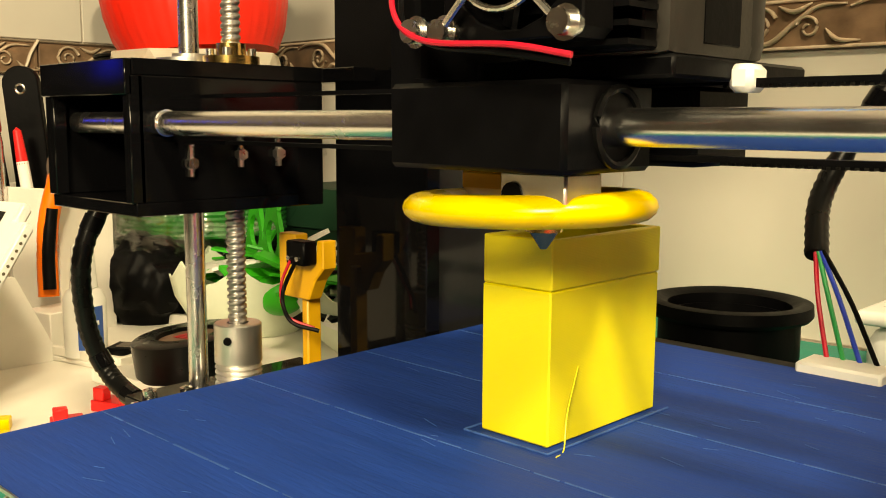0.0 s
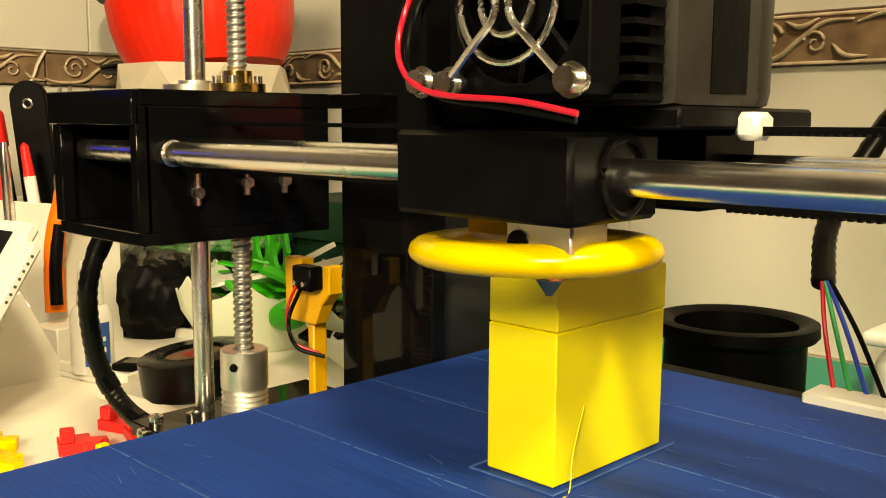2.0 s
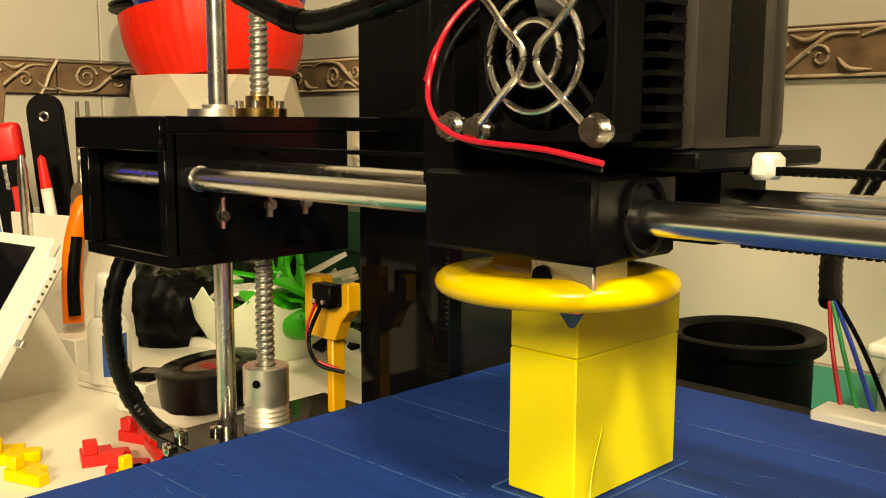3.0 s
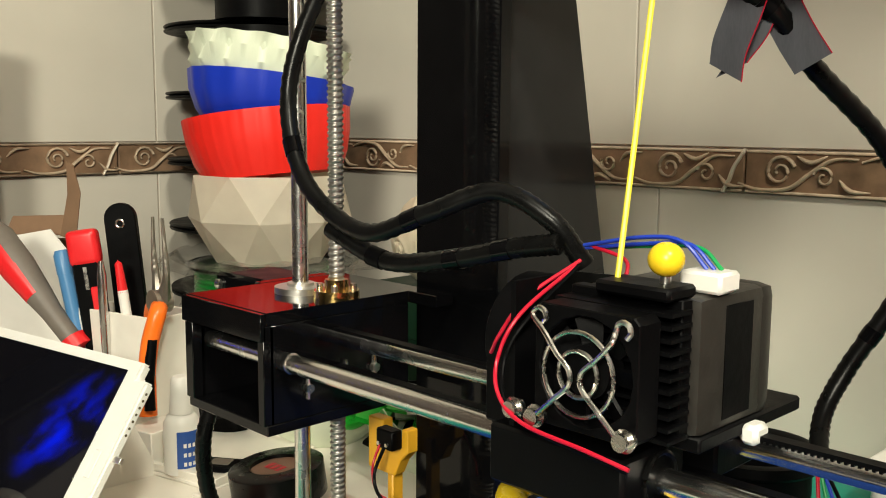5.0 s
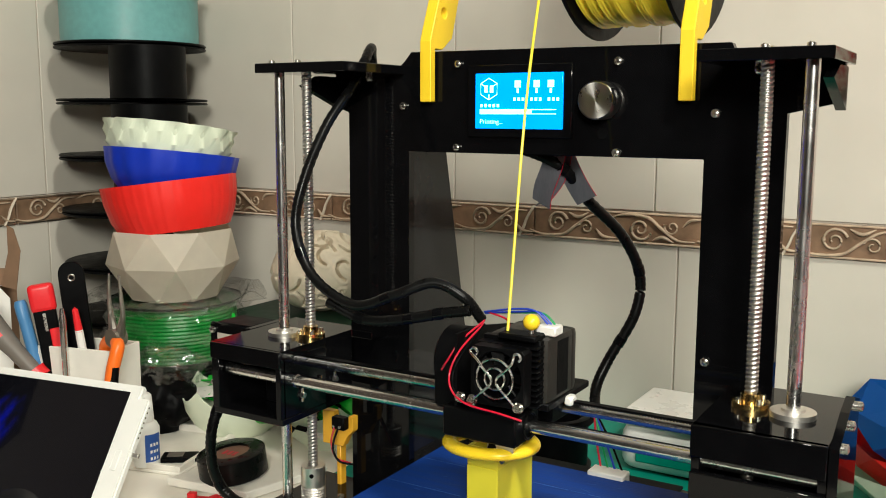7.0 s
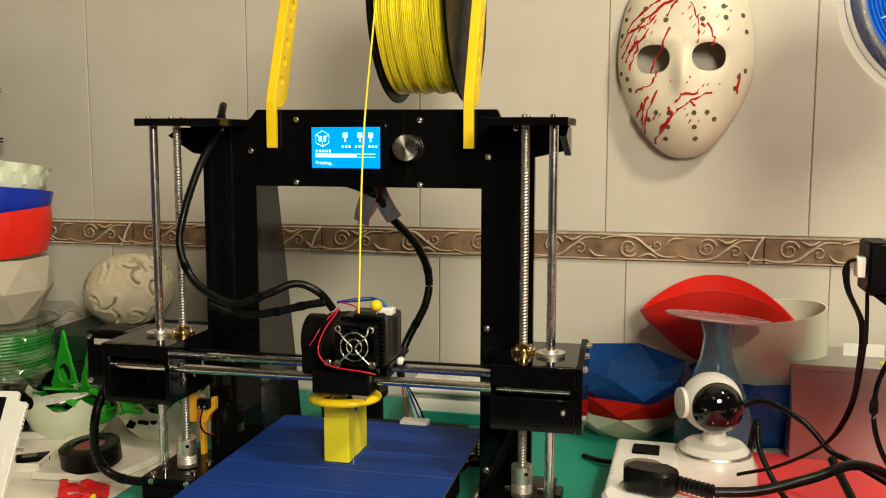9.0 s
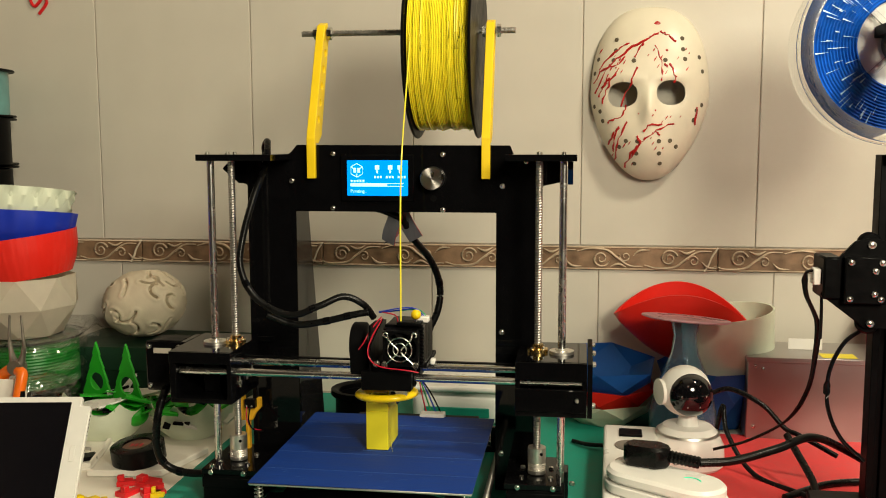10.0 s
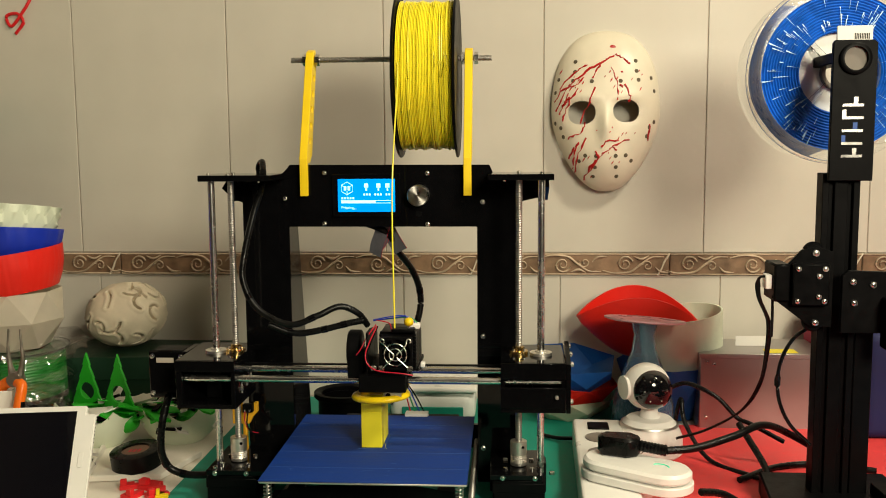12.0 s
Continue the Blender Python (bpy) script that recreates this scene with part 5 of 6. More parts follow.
tower_bowl("fluted_bowl", "glossy red fluted printed bowl in the stack", open_bowl(0.065, 0.080, 0.059, flute(44, 0.008)), M_RED, pose(TX + 0.004, TY + 0.002, 0.2045, 2, -7, 0))
tower_bowl("fluted_bowl", "deep blue fluted printed bowl in the stack", open_bowl(0.055, 0.0790, 0.052, flute(18, 0.010)), M_BLUE, pose(TX - 0.003, TY, 0.2450, -7, 1, 0))
tower_bowl("zigzag_bowl", "pale green zigzag printed bowl topping the stack", lathe([(0, 0), (0.064, 0), (0.071, 0.014), (0.073, 0.028), (0.076, 0.040), (0.072, 0.040), (0.062, 0.003), (0, 0.003)], 112,
           wave=lambda a, k: 1 + 0.055 * (2 / math.pi) * math.asin(math.sin(14 * a + (1.5 if k in (1, 3) else -1.5))) * (1 if 1 <= k <= 5 else 0)), M_PALE, pose(TX - 0.002, TY - 0.001, 0.2890, -8, 1, 0))

# stack of empty spools in the corner
CXS, CYS = -0.750, 0.335
for k in range(7):
    z = T + 0.0735 * k
    full = k == 6
    g = thing("empty_spool" if not full else "teal_spool", (CXS, CYS, z), label="black empty filament spool in a corner stack" if not full else "spool of pale teal filament in clear film", category="filament spool", group="corner spool stack")
    part("flange", lathe([(0.027, 0), (0.098, 0), (0.099, 0.001), (0.099, 0.002), (0.098, 0.003), (0.027, 0.003)], 56), M_BLACK, g)
    part("flange", lathe([(0.027, 0.069), (0.098, 0.069), (0.099, 0.070), (0.099, 0.071), (0.098, 0.072), (0.027, 0.072)], 56), M_BLACK, g)
    part("hub", lathe([(0.048 if not full else 0.090, 0.003), (0.048 if not full else 0.090, 0.069), (0.027, 0.069), (0.027, 0.003)], 48), M_BLACK if not full else M_TEALF, g)
    if not full:
        for j in range(3):
            a = radians(-75 + 24 * j)
            part("clip", box(-0.006, 0.006, -0.003, 0.003, 0.072, 0.076, 0.0006), M_BLACK, g).matrix_parent_inverse = Matrix.Identity(4)
            g.children[-1].matrix_basis = pose(0.082 * math.cos(a), 0.082 * math.sin(a), 0, 0, 0, math.degrees(a))
# embossed tin
tin = thing("tall_tin", label="tall black embossed tin box with pale lettering", category="tin")
TMX = pose(-0.790, -0.016, T, 0, 0, 40)
part("tin_body", box(-0.075, 0.055, -0.05, 0.05, 0, 0.345, 0.003), M_TIN, tin).matrix_world = TMX
part("tin_lid", box(-0.077, 0.057, -0.052, 0.052, 0.320, 0.350, 0.004), M_BLACK, tin).matrix_world = TMX
for k, (a, b, h) in enumerate(((-0.014, 0.006, 0.026), (0.011, 0.014, 0.005), (0.019, 0.046, 0.026))):
    part("lettering_bar", box(a, b, -0.0508, -0.0503, 0.255, 0.255 + h, 0), M_INK, tin, "pale unreadable lettering").matrix_world = TMX

# dark clutter between the cup and bowls
random.seed(21)
clut = thing("bagged_parts", label="dark bag of small parts in crumpled clear film", category="bag")
bm = bmesh.new()
bmesh.ops.create_icosphere(bm, subdivisions=4, radius=1)
for v in bm.verts:
    f = 1 + 0.22 * noise.noise(v.co * 2.3) + 0.08 * noise.noise(v.co * 7)
    v.co = Vector((-0.500 + v.co.x * f * 0.040, 0.140 + v.co.y * f * 0.035, max(T + 0.001, 0.026 + v.co.z * f * 0.036)))
part("dark_pouch", bm, M_BLACK, clut)
bm = bmesh.new()
bmesh.ops.create_icosphere(bm, subdivisions=4, radius=1)
for v in bm.verts:
    f = 1 + 0.30 * noise.noise(v.co * 2.6) + 0.08 * noise.noise(v.co * 6)
    v.co = Vector((-0.500 + v.co.x * f * 0.045, 0.150 + v.co.y * f * 0.035, 0.062 + v.co.z * f * 0.026))
fl = part("bag_film", bm, M_CLEAR, clut, "crumpled clear film")
fl.visible_shadow = False
key = thing("black_keyfob", label="flat black adapter lying in the organizer tray", category="adapter")
part("body", box(-0.018, 0.018, -0.010, 0.010, 0, 0.005, 0.001), M_BLACK, key).matrix_world = pose(-0.408, 0.080, T + 0.0045, 0, 0, 35)
part("inset", box(-0.012, 0.004, -0.006, 0.006, 0.005, 0.0058, 0.0004), M_GREY, key).matrix_world = pose(-0.408, 0.080, T + 0.0045, 0, 0, 35)
wb = thing("white_ball", label="smooth white rounded lamp head near the tablet", category="lamp")
part("dome", ball((-0.458, -0.140, 0.030), 0.025), M_WHITE, wb)
part("neck", lathe([(0, 0), (0.020, 0), (0.020, 0.004), (0.008, 0.007), (0.008, 0.020), (0, 0.020)], 24, c=(-0.458, -0.140, T)), M_WHITE, wb)

dev = thing("lit_device", label="small box with a glowing blue status panel", category="light")
dev.matrix_world = pose(-0.800, -0.350, T, 0, 0, 62)
part("housing", box(-0.095, 0.095, -0.012, 0.03, 0, 0.38, 0.003), M_BLACK, dev)
part("glowing_panel", plate([(-0.085, -0.085), (0.085, -0.085), (0.085, 0.085), (-0.085, 0.085)], 0.001, FRONT), M_GLOW, dev, "glowing blue panel").matrix_basis = at(0, -0.0135, 0.275)

# ---- behind the bed ----
dish = thing("white_dish", label="white rounded container behind the printer", category="container")
part("shell", box(-0.024, 0.106, 0.296, 0.405, T + 0.002, 0.042, 0.018, seg=4), M_WHITE, dish)
part("lid", box(-0.027, 0.109, 0.293, 0.408, 0.042, 0.050, 0.0038, seg=3), M_WHITE, dish, "white snap-on lid")
part("teal_band", box(-0.005, 0.088, 0.2935, 0.2965, 0.006, 0.020, 0.001), M_TEALMAT, dish)
ring = thing("black_spool_ring", label="round black spool lying behind the bed", category="spool")
part("flange", lathe([(0.024, 0), (0.042, 0), (0.043, 0.003), (0.024, 0.003)], 44, c=(-0.088, 0.272, T + 0.002)), M_BLACK, ring)
part("hub", lathe([(0.033, 0.003), (0.039, 0.003), (0.039, 0.048), (0.033, 0.048), (0.033, 0.003)], 40, c=(-0.088, 0.272, T + 0.002)), M_BLACK, ring)
part("flange", lathe([(0.034, 0.048), (0.044, 0.048), (0.0455, 0.050), (0.045, 0.056), (0.040, 0.057), (0.034, 0.054), (0.034, 0.048)], 44, c=(-0.088, 0.272, T + 0.002)), M_BLACK, ring)

# ---- right of the printer ----
def low_bowl(name, label, mat, c, r, h, n, tilt=(0, 0, 0), r0=0.5, flat=True):
    g = thing(name, label=label, category="bowl", group="bowls by the wall")
    g.matrix_world = pose(*c, *tilt)
    part("shell", facet_bowl(r * r0, r * 0.86, r, h, n, 0.2), mat, g, smooth=not flat)


low_bowl("faceted_dish", "pale green faceted dish under the others", M_PALE, (0.247, 0.352, T + 0.002), 0.076, 0.036, 7)
low_bowl("faceted_dish", "red faceted dish in the nested pile", M_RED, (0.248, 0.352, 0.011), 0.077, 0.042, 7, (2, 2, 20))
low_bowl("faceted_dish", "blue faceted dish nested on top of the pile", M_BLUE2, (0.246, 0.352, 0.034), 0.077, 0.052, 6, (7, 3, 10), 0.42)
low_bowl("faceted_dish", "large blue faceted bowl by the wall", M_BLUE2, (0.402, 0.366, T + 0.002), 0.078, 0.085, 8, (0, 0, 30), 0.6)


def leaf_bowl(name, label, mat, m, length, height, depth):
    """A bowl of two pointed, swelling sides, thin-walled and open on top."""
    g = thing(name, label=label, category="bowl", group="bowls by the wall")
    g.matrix_world = m
    own = bmesh.new()
    rows = []
    for i in range(25):
        u = -1 + 2 * i / 24
        row = []
        for j in range(17):
            a = math.pi * (0.0 + j / 16)
            wv = (1 - u * u) ** 0.75
            row.append(own.verts.new((u * length / 2, -math.cos(a) * depth / 2 * wv, height * (0.60 + 0.40 * (1 - u * u)) * (1 - math.sin(a) * wv * 0.95))))
        rows.append(row)
    for a, b in zip(rows, rows[1:]):
        for j in range(16):
            own.faces.new((a[j], a[j + 1], b[j + 1], b[j]))
    bmesh.ops.remove_doubles(own, verts=own.verts, dist=1e-5)
    bmesh.ops.solidify(own, geom=own.faces[:], thickness=0.003)
    part("shell", own, mat, g)


leaf_bowl("leaf_bowl", "large red pointed leaf bowl leaning against the wall", M_RED, pose(0.354, 0.384, 0.074, 6, 3, 0), 0.192, 0.112, 0.080)
pale = thing("leaf_bowl", (0.434, 0.366, T + 0.006), (0, -7, 25), "deep pale green leaf-shaped bowl standing by the wall", "bowl", "bowls by the wall")
own = part("shell", open_bowl(0.034, 0.060, 0.158, lambda a, k: 1 + 0.14 * abs(math.cos(a)) ** 3), M_PALE, pale)
own.matrix_parent_inverse = Matrix.Identity(4)
vase = thing("translucent_vase", label="translucent blue hourglass vase with a flat rose disc", category="vase")
part("body", lathe([(0, 0), (0.036, 0), (0.044, 0.02), (0.043, 0.045), (0.032, 0.085), (0.018, 0.120), (0.0145, 0.145), (0.019, 0.165), (0.017, 0.165), (0.0125, 0.145), (0.016, 0.12), (0.030, 0.085), (0.041, 0.045), (0.042, 0.02), (0.034, 0.003), (0, 0.003)], 40, c=(0.350, 0.258, T + 0.004), wave=lambda a, k: 1 + 0.012 * math.cos(16 * a)), M_VASE, vase)
part("disc", lathe([(0, 0), (0.05, 0.001), (0.0575, 0.003), (0.0575, 0.005), (0.05, 0.004), (0, 0.003)], 40), M_VASEDISC, vase, "flat rose-tinted disc").matrix_world = pose(0.350, 0.256, 0.1595, -6, 4, 0)

camg = thing("security_camera", label="white ball-headed security camera with a black face", category="security camera")
KX, KY = 0.346, 0.172
part("base", lathe([(0, 0), (0.042, 0), (0.0455, 0.004), (0.0445, 0.026), (0.038, 0.040), (0.036, 0.043), (0.030, 0.049), (0, 0.051)], 48, c=(KX, KY, T + 0.004)), M_WHITE, camg)
part("base_ring", lathe([(0.0375, 0.0405), (0.0392, 0.0405), (0.0380, 0.0428), (0.0365, 0.0428)], 48, c=(KX, KY, T + 0.004)), M_ALU, camg, "thin chrome ring")
part("neck", lathe([(0, 0.049), (0.014, 0.049), (0.010, 0.064), (0, 0.064)], 24, c=(KX, KY, T + 0.004)), M_WHITE, camg)
part("head", ball((KX - 0.004, KY + 0.002, 0.088), 0.0315, u=32, v=20), M_WHITE, camg)
face = part("face", lathe([(0, 0.0105), (0.009, 0.0100), (0.019, 0.0052), (0.0258, -0.002), (0.0262, -0.006), (0.023, -0.008), (0, -0.008)], 40), M_LENS, camg, "glossy black camera face")
face.matrix_world = look((KX + 0.002, KY - 0.023, 0.088), (KX + 0.10, KY - 0.60, 0.12)) @ pose(0, 0, 0, 180, 0, 0)
for a in range(6):
    ang = a * math.pi / 3
    part("led", ball((0, 0, 0), 0.0012, u=8, v=6), M_ZINC, camg).matrix_world = face.matrix_world @ at(0.015 * math.cos(ang), 0.015 * math.sin(ang), 0.0078)
part("ear", lathe([(0, 0), (0.014, 0), (0.016, 0.002), (0.016, 0.006), (0, 0.008)], 24), M_WHITE, camg).matrix_world = pose(KX - 0.031, KY - 0.003, 0.087, 0, -90, 20)
part("badge", tube([(0.004 * math.cos(a), 0.004 * math.sin(a), 0) for a in [k * math.pi / 8 for k in range(16)]], 0.0006, 6, n=1, close=True), M_GREY, camg).matrix_world = pose(KX - 0.018, KY - 0.0425, 0.012, 84, 0, -24)

strip = thing("power_strip", label="white multi-way power strip on the worktop", category="power strip")
SM = pose(0.273, 0.068, T + 0.002, 0, 0, -2)
part("body", box(-0.033, 0.033, -0.21, 0.130, 0, 0.040, 0.005, seg=3), M_WHITE, strip).matrix_world = SM
part("switch", box(-0.014, 0.014, 0.080, 0.108, 0.0395, 0.0425, 0.001), M_BLACK, strip, "dark rocker switch").matrix_world = SM
for k in range(3):
    part("socket", lathe([(0.018, 0), (0.0195, 0.001), (0.0195, -0.003), (0, -0.003)], 28), M_GREY, strip).matrix_world = SM @ at(0, 0.045 - 0.06 * k, 0.0405)
plug = thing("smart_plug", label="bulky white smart plug in the power strip", category="smart plug")
PM = pose(0.299, -0.046, T + 0.049, 0, 0, -33) @ Matrix.Scale(0.95, 4)
stad = [(0.036 + 0.031 * math.cos(a), 0.031 * math.sin(a)) for a in [radians(-90 + 15 * k) for k in range(13)]] + [(-0.036 + 0.031 * math.cos(a), 0.031 * math.sin(a)) for a in [radians(90 + 15 * k) for k in range(13)]]
bm = plate(stad, 0.013, at(0, 0, 0.005), bevel=0.0035)
plate([(x * 1.03, y * 1.06) for x, y in stad], 0.010, at(0, 0, -0.006), bm, bevel=0.001)
part("body", bm, M_WHITE, plug).matrix_world = PM
part("pins", box(-0.03, 0.03, -0.02, 0.02, -0.018, -0.004, 0.001), M_WHITE, plug).matrix_world = PM
part("light_ring", tube([(0.030 + 0.010 * math.cos(a), 0.010 * math.sin(a) * 0.8, 0.0182) for a in [radians(20 + 14 * k) for k in range(11)]], 0.0008, 6, n=1), principled("green_led", (0.05, 0.6, 0.35), 0.4, emit=0.4), plug, "thin green status light").matrix_world = PM
pc = thing("black_plug", label="black mains plug pushed into the smart plug", category="plug")
part("plug_body", plate([(-0.020, -0.013), (0.010, -0.016), (0.022, -0.007), (0.022, 0.007), (0.010, 0.016), (-0.020, 0.013), (-0.026, 0.0)], 0.022, pose(0.284, -0.020, T + 0.0664, 0, 0, -14), bevel=0.003), M_RUBBER, pc)
part("strain_relief", tube([(0.305, -0.025, 0.070), (0.320, -0.028, 0.068), (0.335, -0.030, 0.066)], 0.0058, 12, ribs=0.18), M_RUBBER, pc)
part("cord", tube([(0.335, -0.030, 0.066), (0.370, -0.024, 0.068), (0.415, -0.010, 0.078), (0.455, 0.015, 0.084), (0.50, 0.05, 0.06), (0.56, 0.08, 0.02)], 0.0044, 10), M_RUBBER, pc)
for nm, pts, r in (("loose_cable", [(0.365, -0.075, 0.035), (0.395, -0.055, 0.025), (0.440, -0.040, T + 0.008), (0.500, 0.020, T + 0.008), (0.585, 0.060, T + 0.008), (0.68, 0.05, T + 0.008)], 0.0042),
                   ("loose_cable", [(0.372, 0.175, 0.085), (0.395, 0.165, 0.094), (0.430, 0.150, 0.080), (0.455, 0.140, 0.055), (0.470, 0.13, 0.050), (0.510, 0.12, 0.03)], 0.0030),
                   ("loose_cable", [(0.380, 0.185, 0.020), (0.388, 0.175, 0.070), (0.392, 0.160, 0.040), (0.420, 0.130, T + 0.008), (0.470, 0.060, T + 0.008), (0.490, -0.02, T + 0.008), (0.56, -0.06, T + 0.008)], 0.0030),
                   ("loose_cable", [(0.455, 0.130, 0.050), (0.470, 0.070, 0.02), (0.475, 0.020, T + 0.008), (0.520, -0.020, T + 0.008), (0.58, 0.0, T + 0.008), (0.66, 0.03, T + 0.008)], 0.0042),
                   ("loose_cable", [(0.44, 0.06, T + 0.008), (0.50, 0.11, T + 0.008), (0.56, 0.12, T + 0.009), (0.62, 0.10, T + 0.008)], 0.0040),
                   ("loose_cable", [(0.205, 0.235, T + 0.006), (0.235, 0.215, T + 0.008), (0.30, 0.235, T + 0.006), (0.34, 0.29, T + 0.006)], 0.0028)):
    solid(nm, tube(pts, r, 10), M_RUBBER, "loose black cord lying on the worktop", "cable", "loose cables")

psu = thing("power_supply", label="metal cased power supply with a yellow label", category="power supply")
part("case", box(0.436, 0.640, 0.287, 0.400, T + 0.002, 0.106, 0.0015), M_PSU, psu)
part("top_lip", box(0.4345, 0.6415, 0.2855, 0.293, 0.1005, 0.1075, 0.0006), M_PSU, psu)
part("warning_label", box(0.535, 0.580, 0.300, 0.325, 0.1061, 0.1066, 0), M_YLABEL, psu, "yellow warning label")
for x, z in ((0.446, 0.095), (0.456, 0.092), (0.595, 0.090), (0.446, 0.012), (0.60, 0.014)):
    bolt(psu, (x, 0.287, z), "Y", 0.0024)
part("paper_slip", box(0.50, 0.545, 0.345, 0.346, 0.107, 0.122, 0), M_PAPER, psu)

# second printer at the edge of the view
EY = -0.040
end = thing("second_printer", label="black aluminium-profile printer column beside the first", category="3D printer")
prof = [(-0.020, -0.010), (-0.013, -0.010), (-0.013, -0.005), (-0.007, -0.005), (-0.007, -0.010), (0.007, -0.010), (0.007, -0.005), (0.013, -0.005), (0.013, -0.010), (0.020, -0.010),
        (0.020, 0.010), (-0.020, 0.010)]
part("column", plate(prof, 0.385, at(0.5145, EY + 0.012, T + 0.004), bevel=0.0006), M_BLACK, end, smooth=False)
part("column_back", box(0.536, 0.556, EY + 0.004, EY + 0.024, T + 0.004, 0.215, 0.001), M_BLACK, end)
tp = part("top_bracket", plate([(-0.0225, 0.373), (0.0235, 0.373), (0.0235, 0.518), (0.020, 0.5215), (-0.0205, 0.5215), (-0.0225, 0.518)], 0.006, at(0.5195, EY - 0.008, 0) @ FRONT, bevel=0.0008), M_BLACK, end, smooth=False)
part("spool_tube", lathe([(0.0125, 0), (0.0165, 0), (0.0165, 0.004), (0.0145, 0.005), (0.0125, 0.005), (0.0125, 0)], 32), M_BLACK, tp, "black tube end ring").matrix_world = pose(0.5195, EY - 0.008, 0.502, 90, 0, 0)
part("tube_bore", rod((0.5195, EY - 0.0083, 0.502), (0.5195, EY - 0.0078, 0.502), 0.0125, 28), M_GREY, tp)
for k in range(5):
    z = 0.452 - 0.0135 * k
    part("emblem_bar", box(0.5085, 0.5305, EY - 0.0086, EY - 0.0078, z, z + 0.0028, 0), M_STEEL, tp, "silver emblem bars")
    part("emblem_bar", box(0.5085 if k % 2 else 0.5200, 0.5125 if k % 2 else 0.5245, EY - 0.0086, EY - 0.0078, z + 0.0028, z + 0.0100, 0), M_STEEL if k < 2 or k == 4 else M_BLUEL, tp)
part("white_tag", box(0.503, 0.540, EY + 0.000, EY + 0.003, 0.512, 0.537, 0.0005), M_PAPER, end, "white barcode sticker")
for k in range(9):
    part("tag_bar", box(0.521 + 0.0018 * k, 0.5219 + 0.0018 * k, EY - 0.0004, EY - 0.0001, 0.523, 0.529, 0), M_BLACK, end)
part("arm_rod", box(0.509, 0.530, EY - 0.002, EY + 0.16, 0.500, 0.512, 0.001), M_BLACK, end)
cz = part("z_carriage", plate([(-0.060, -0.014), (-0.052, 0.014), (-0.030, 0.038), (-0.012, 0.042), (0.004, 0.036), (0.004, -0.046), (-0.018, -0.046)], 0.004, at(0.500, EY - 0.014, 0.261) @ FRONT, bevel=0.0005), M_BLACK, end, smooth=False)
part("motor_cover", box(0.459, 0.4975, EY - 0.024, EY - 0.014, 0.240, 0.285, 0.0012), M_BLACK, end)
for x, z in ((0.464, 0.280), (0.492, 0.280), (0.486, 0.272), (0.486, 0.250), (0.464, 0.245), (0.492, 0.245)):
    bolt(end, (x, EY - 0.024, z), "Y", 0.0030)
part("stepper", box(0.441, 0.4585, EY - 0.018, EY + 0.024, 0.243, 0.284, 0.002), M_BLACK, end, "black stepper motor")
part("stepper_socket", box(0.4335, 0.4405, EY - 0.012, EY + 0.002, 0.256, 0.272, 0.001), M_WHITE, end, "white motor connector")
for x, z in ((0.4845, 0.296), (0.486, 0.220)):
    part("wheel", lathe([(0.003, 0), (0.0095, 0), (0.0115, 0.003), (0.0115, 0.006), (0.0095, 0.009), (0.003, 0.009)], 28), M_BLACK, end).matrix_world = pose(x, EY - 0.001, z, 90, 0, 0)
    bolt(end, (x, EY - 0.014, z), "Y", 0.0036, 0.003)
part("gantry_plate", plate([(0.006, -0.046), (0.080, -0.046), (0.080, 0.020), (0.012, 0.022), (0.006, 0.016)], 0.005, at(0.505, EY - 0.022, 0.256) @ FRONT, bevel=0.0006), M_BLACK, end, smooth=False)
for x, z in ((0.522, 0.266), (0.543, 0.263), (0.524, 0.243)):
    bolt(end, (x, EY - 0.022, z), "Y", 0.0034)
part("gantry_bar", box(0.530, 0.85, EY - 0.012, EY + 0.008, 0.232, 0.252, 0.001), M_BLACK, end)
part("hot_end_cover", box(0.552, 0.60, EY - 0.045, EY - 0.022, 0.195, 0.250, 0.002), M_BLACK, end)
part("cover_mark", box(0.554, 0.566, EY - 0.0456, EY - 0.0451, 0.236, 0.241, 0), M_YLABEL, end, "small yellow logo shape")
part("base_foot", plate([(0.440, -0.090), (0.600, -0.090), (0.600, 0.03), (0.455, 0.03)], 0.026, at(0, 0, T + 0.004), bevel=0.002), M_BLACK, end, smooth=False)
part("base_beam", box(0.56, 1.0, -0.075, -0.035, T + 0.004, 0.035, 0.001), M_BLACK, end)
for x, y in ((0.475, -0.075), (0.495, -0.07), (0.555, -0.075), (0.555, -0.085)):
    bolt(end, (x, y, T + 0.030), "Z", 0.0026)
eb = thing("second_bed", label="light blue taped bed of the second printer", category="print bed")
part("bed_plate", box(0.572, 0.80, -0.26, -0.06, 0.060, 0.063, 0.0006), M_ALU, eb)
part("tape_cover", box(0.571, 0.80, -0.2605, -0.0595, 0.0631, 0.0638, 0.0003), M_LIGHTBLUE, eb)
part("bed_leg", box(0.66, 0.68, -0.17, -0.15, T + 0.004, 0.060, 0.001), M_BLACK, eb)
part("clip", box(0.598, 0.612, -0.150, -0.125, 0.0638, 0.078, 0.002), M_WHITE, eb, "white bed clip")
solid("belt_wiring", tube([(0.437, EY - 0.006, 0.270), (0.428, EY - 0.004, 0.266), (0.430, EY, 0.245), (0.444, EY + 0.01, 0.215), (0.446, EY + 0.02, 0.180), (0.442, EY + 0.03, 0.140), (0.430, 0.02, 0.100), (0.395, 0.04, 0.070), (0.36, 0.05, 0.055)], 0.0030, 10, flat=0.5), M_RUBBER, "flat black motor lead hanging from the second printer", "cable")
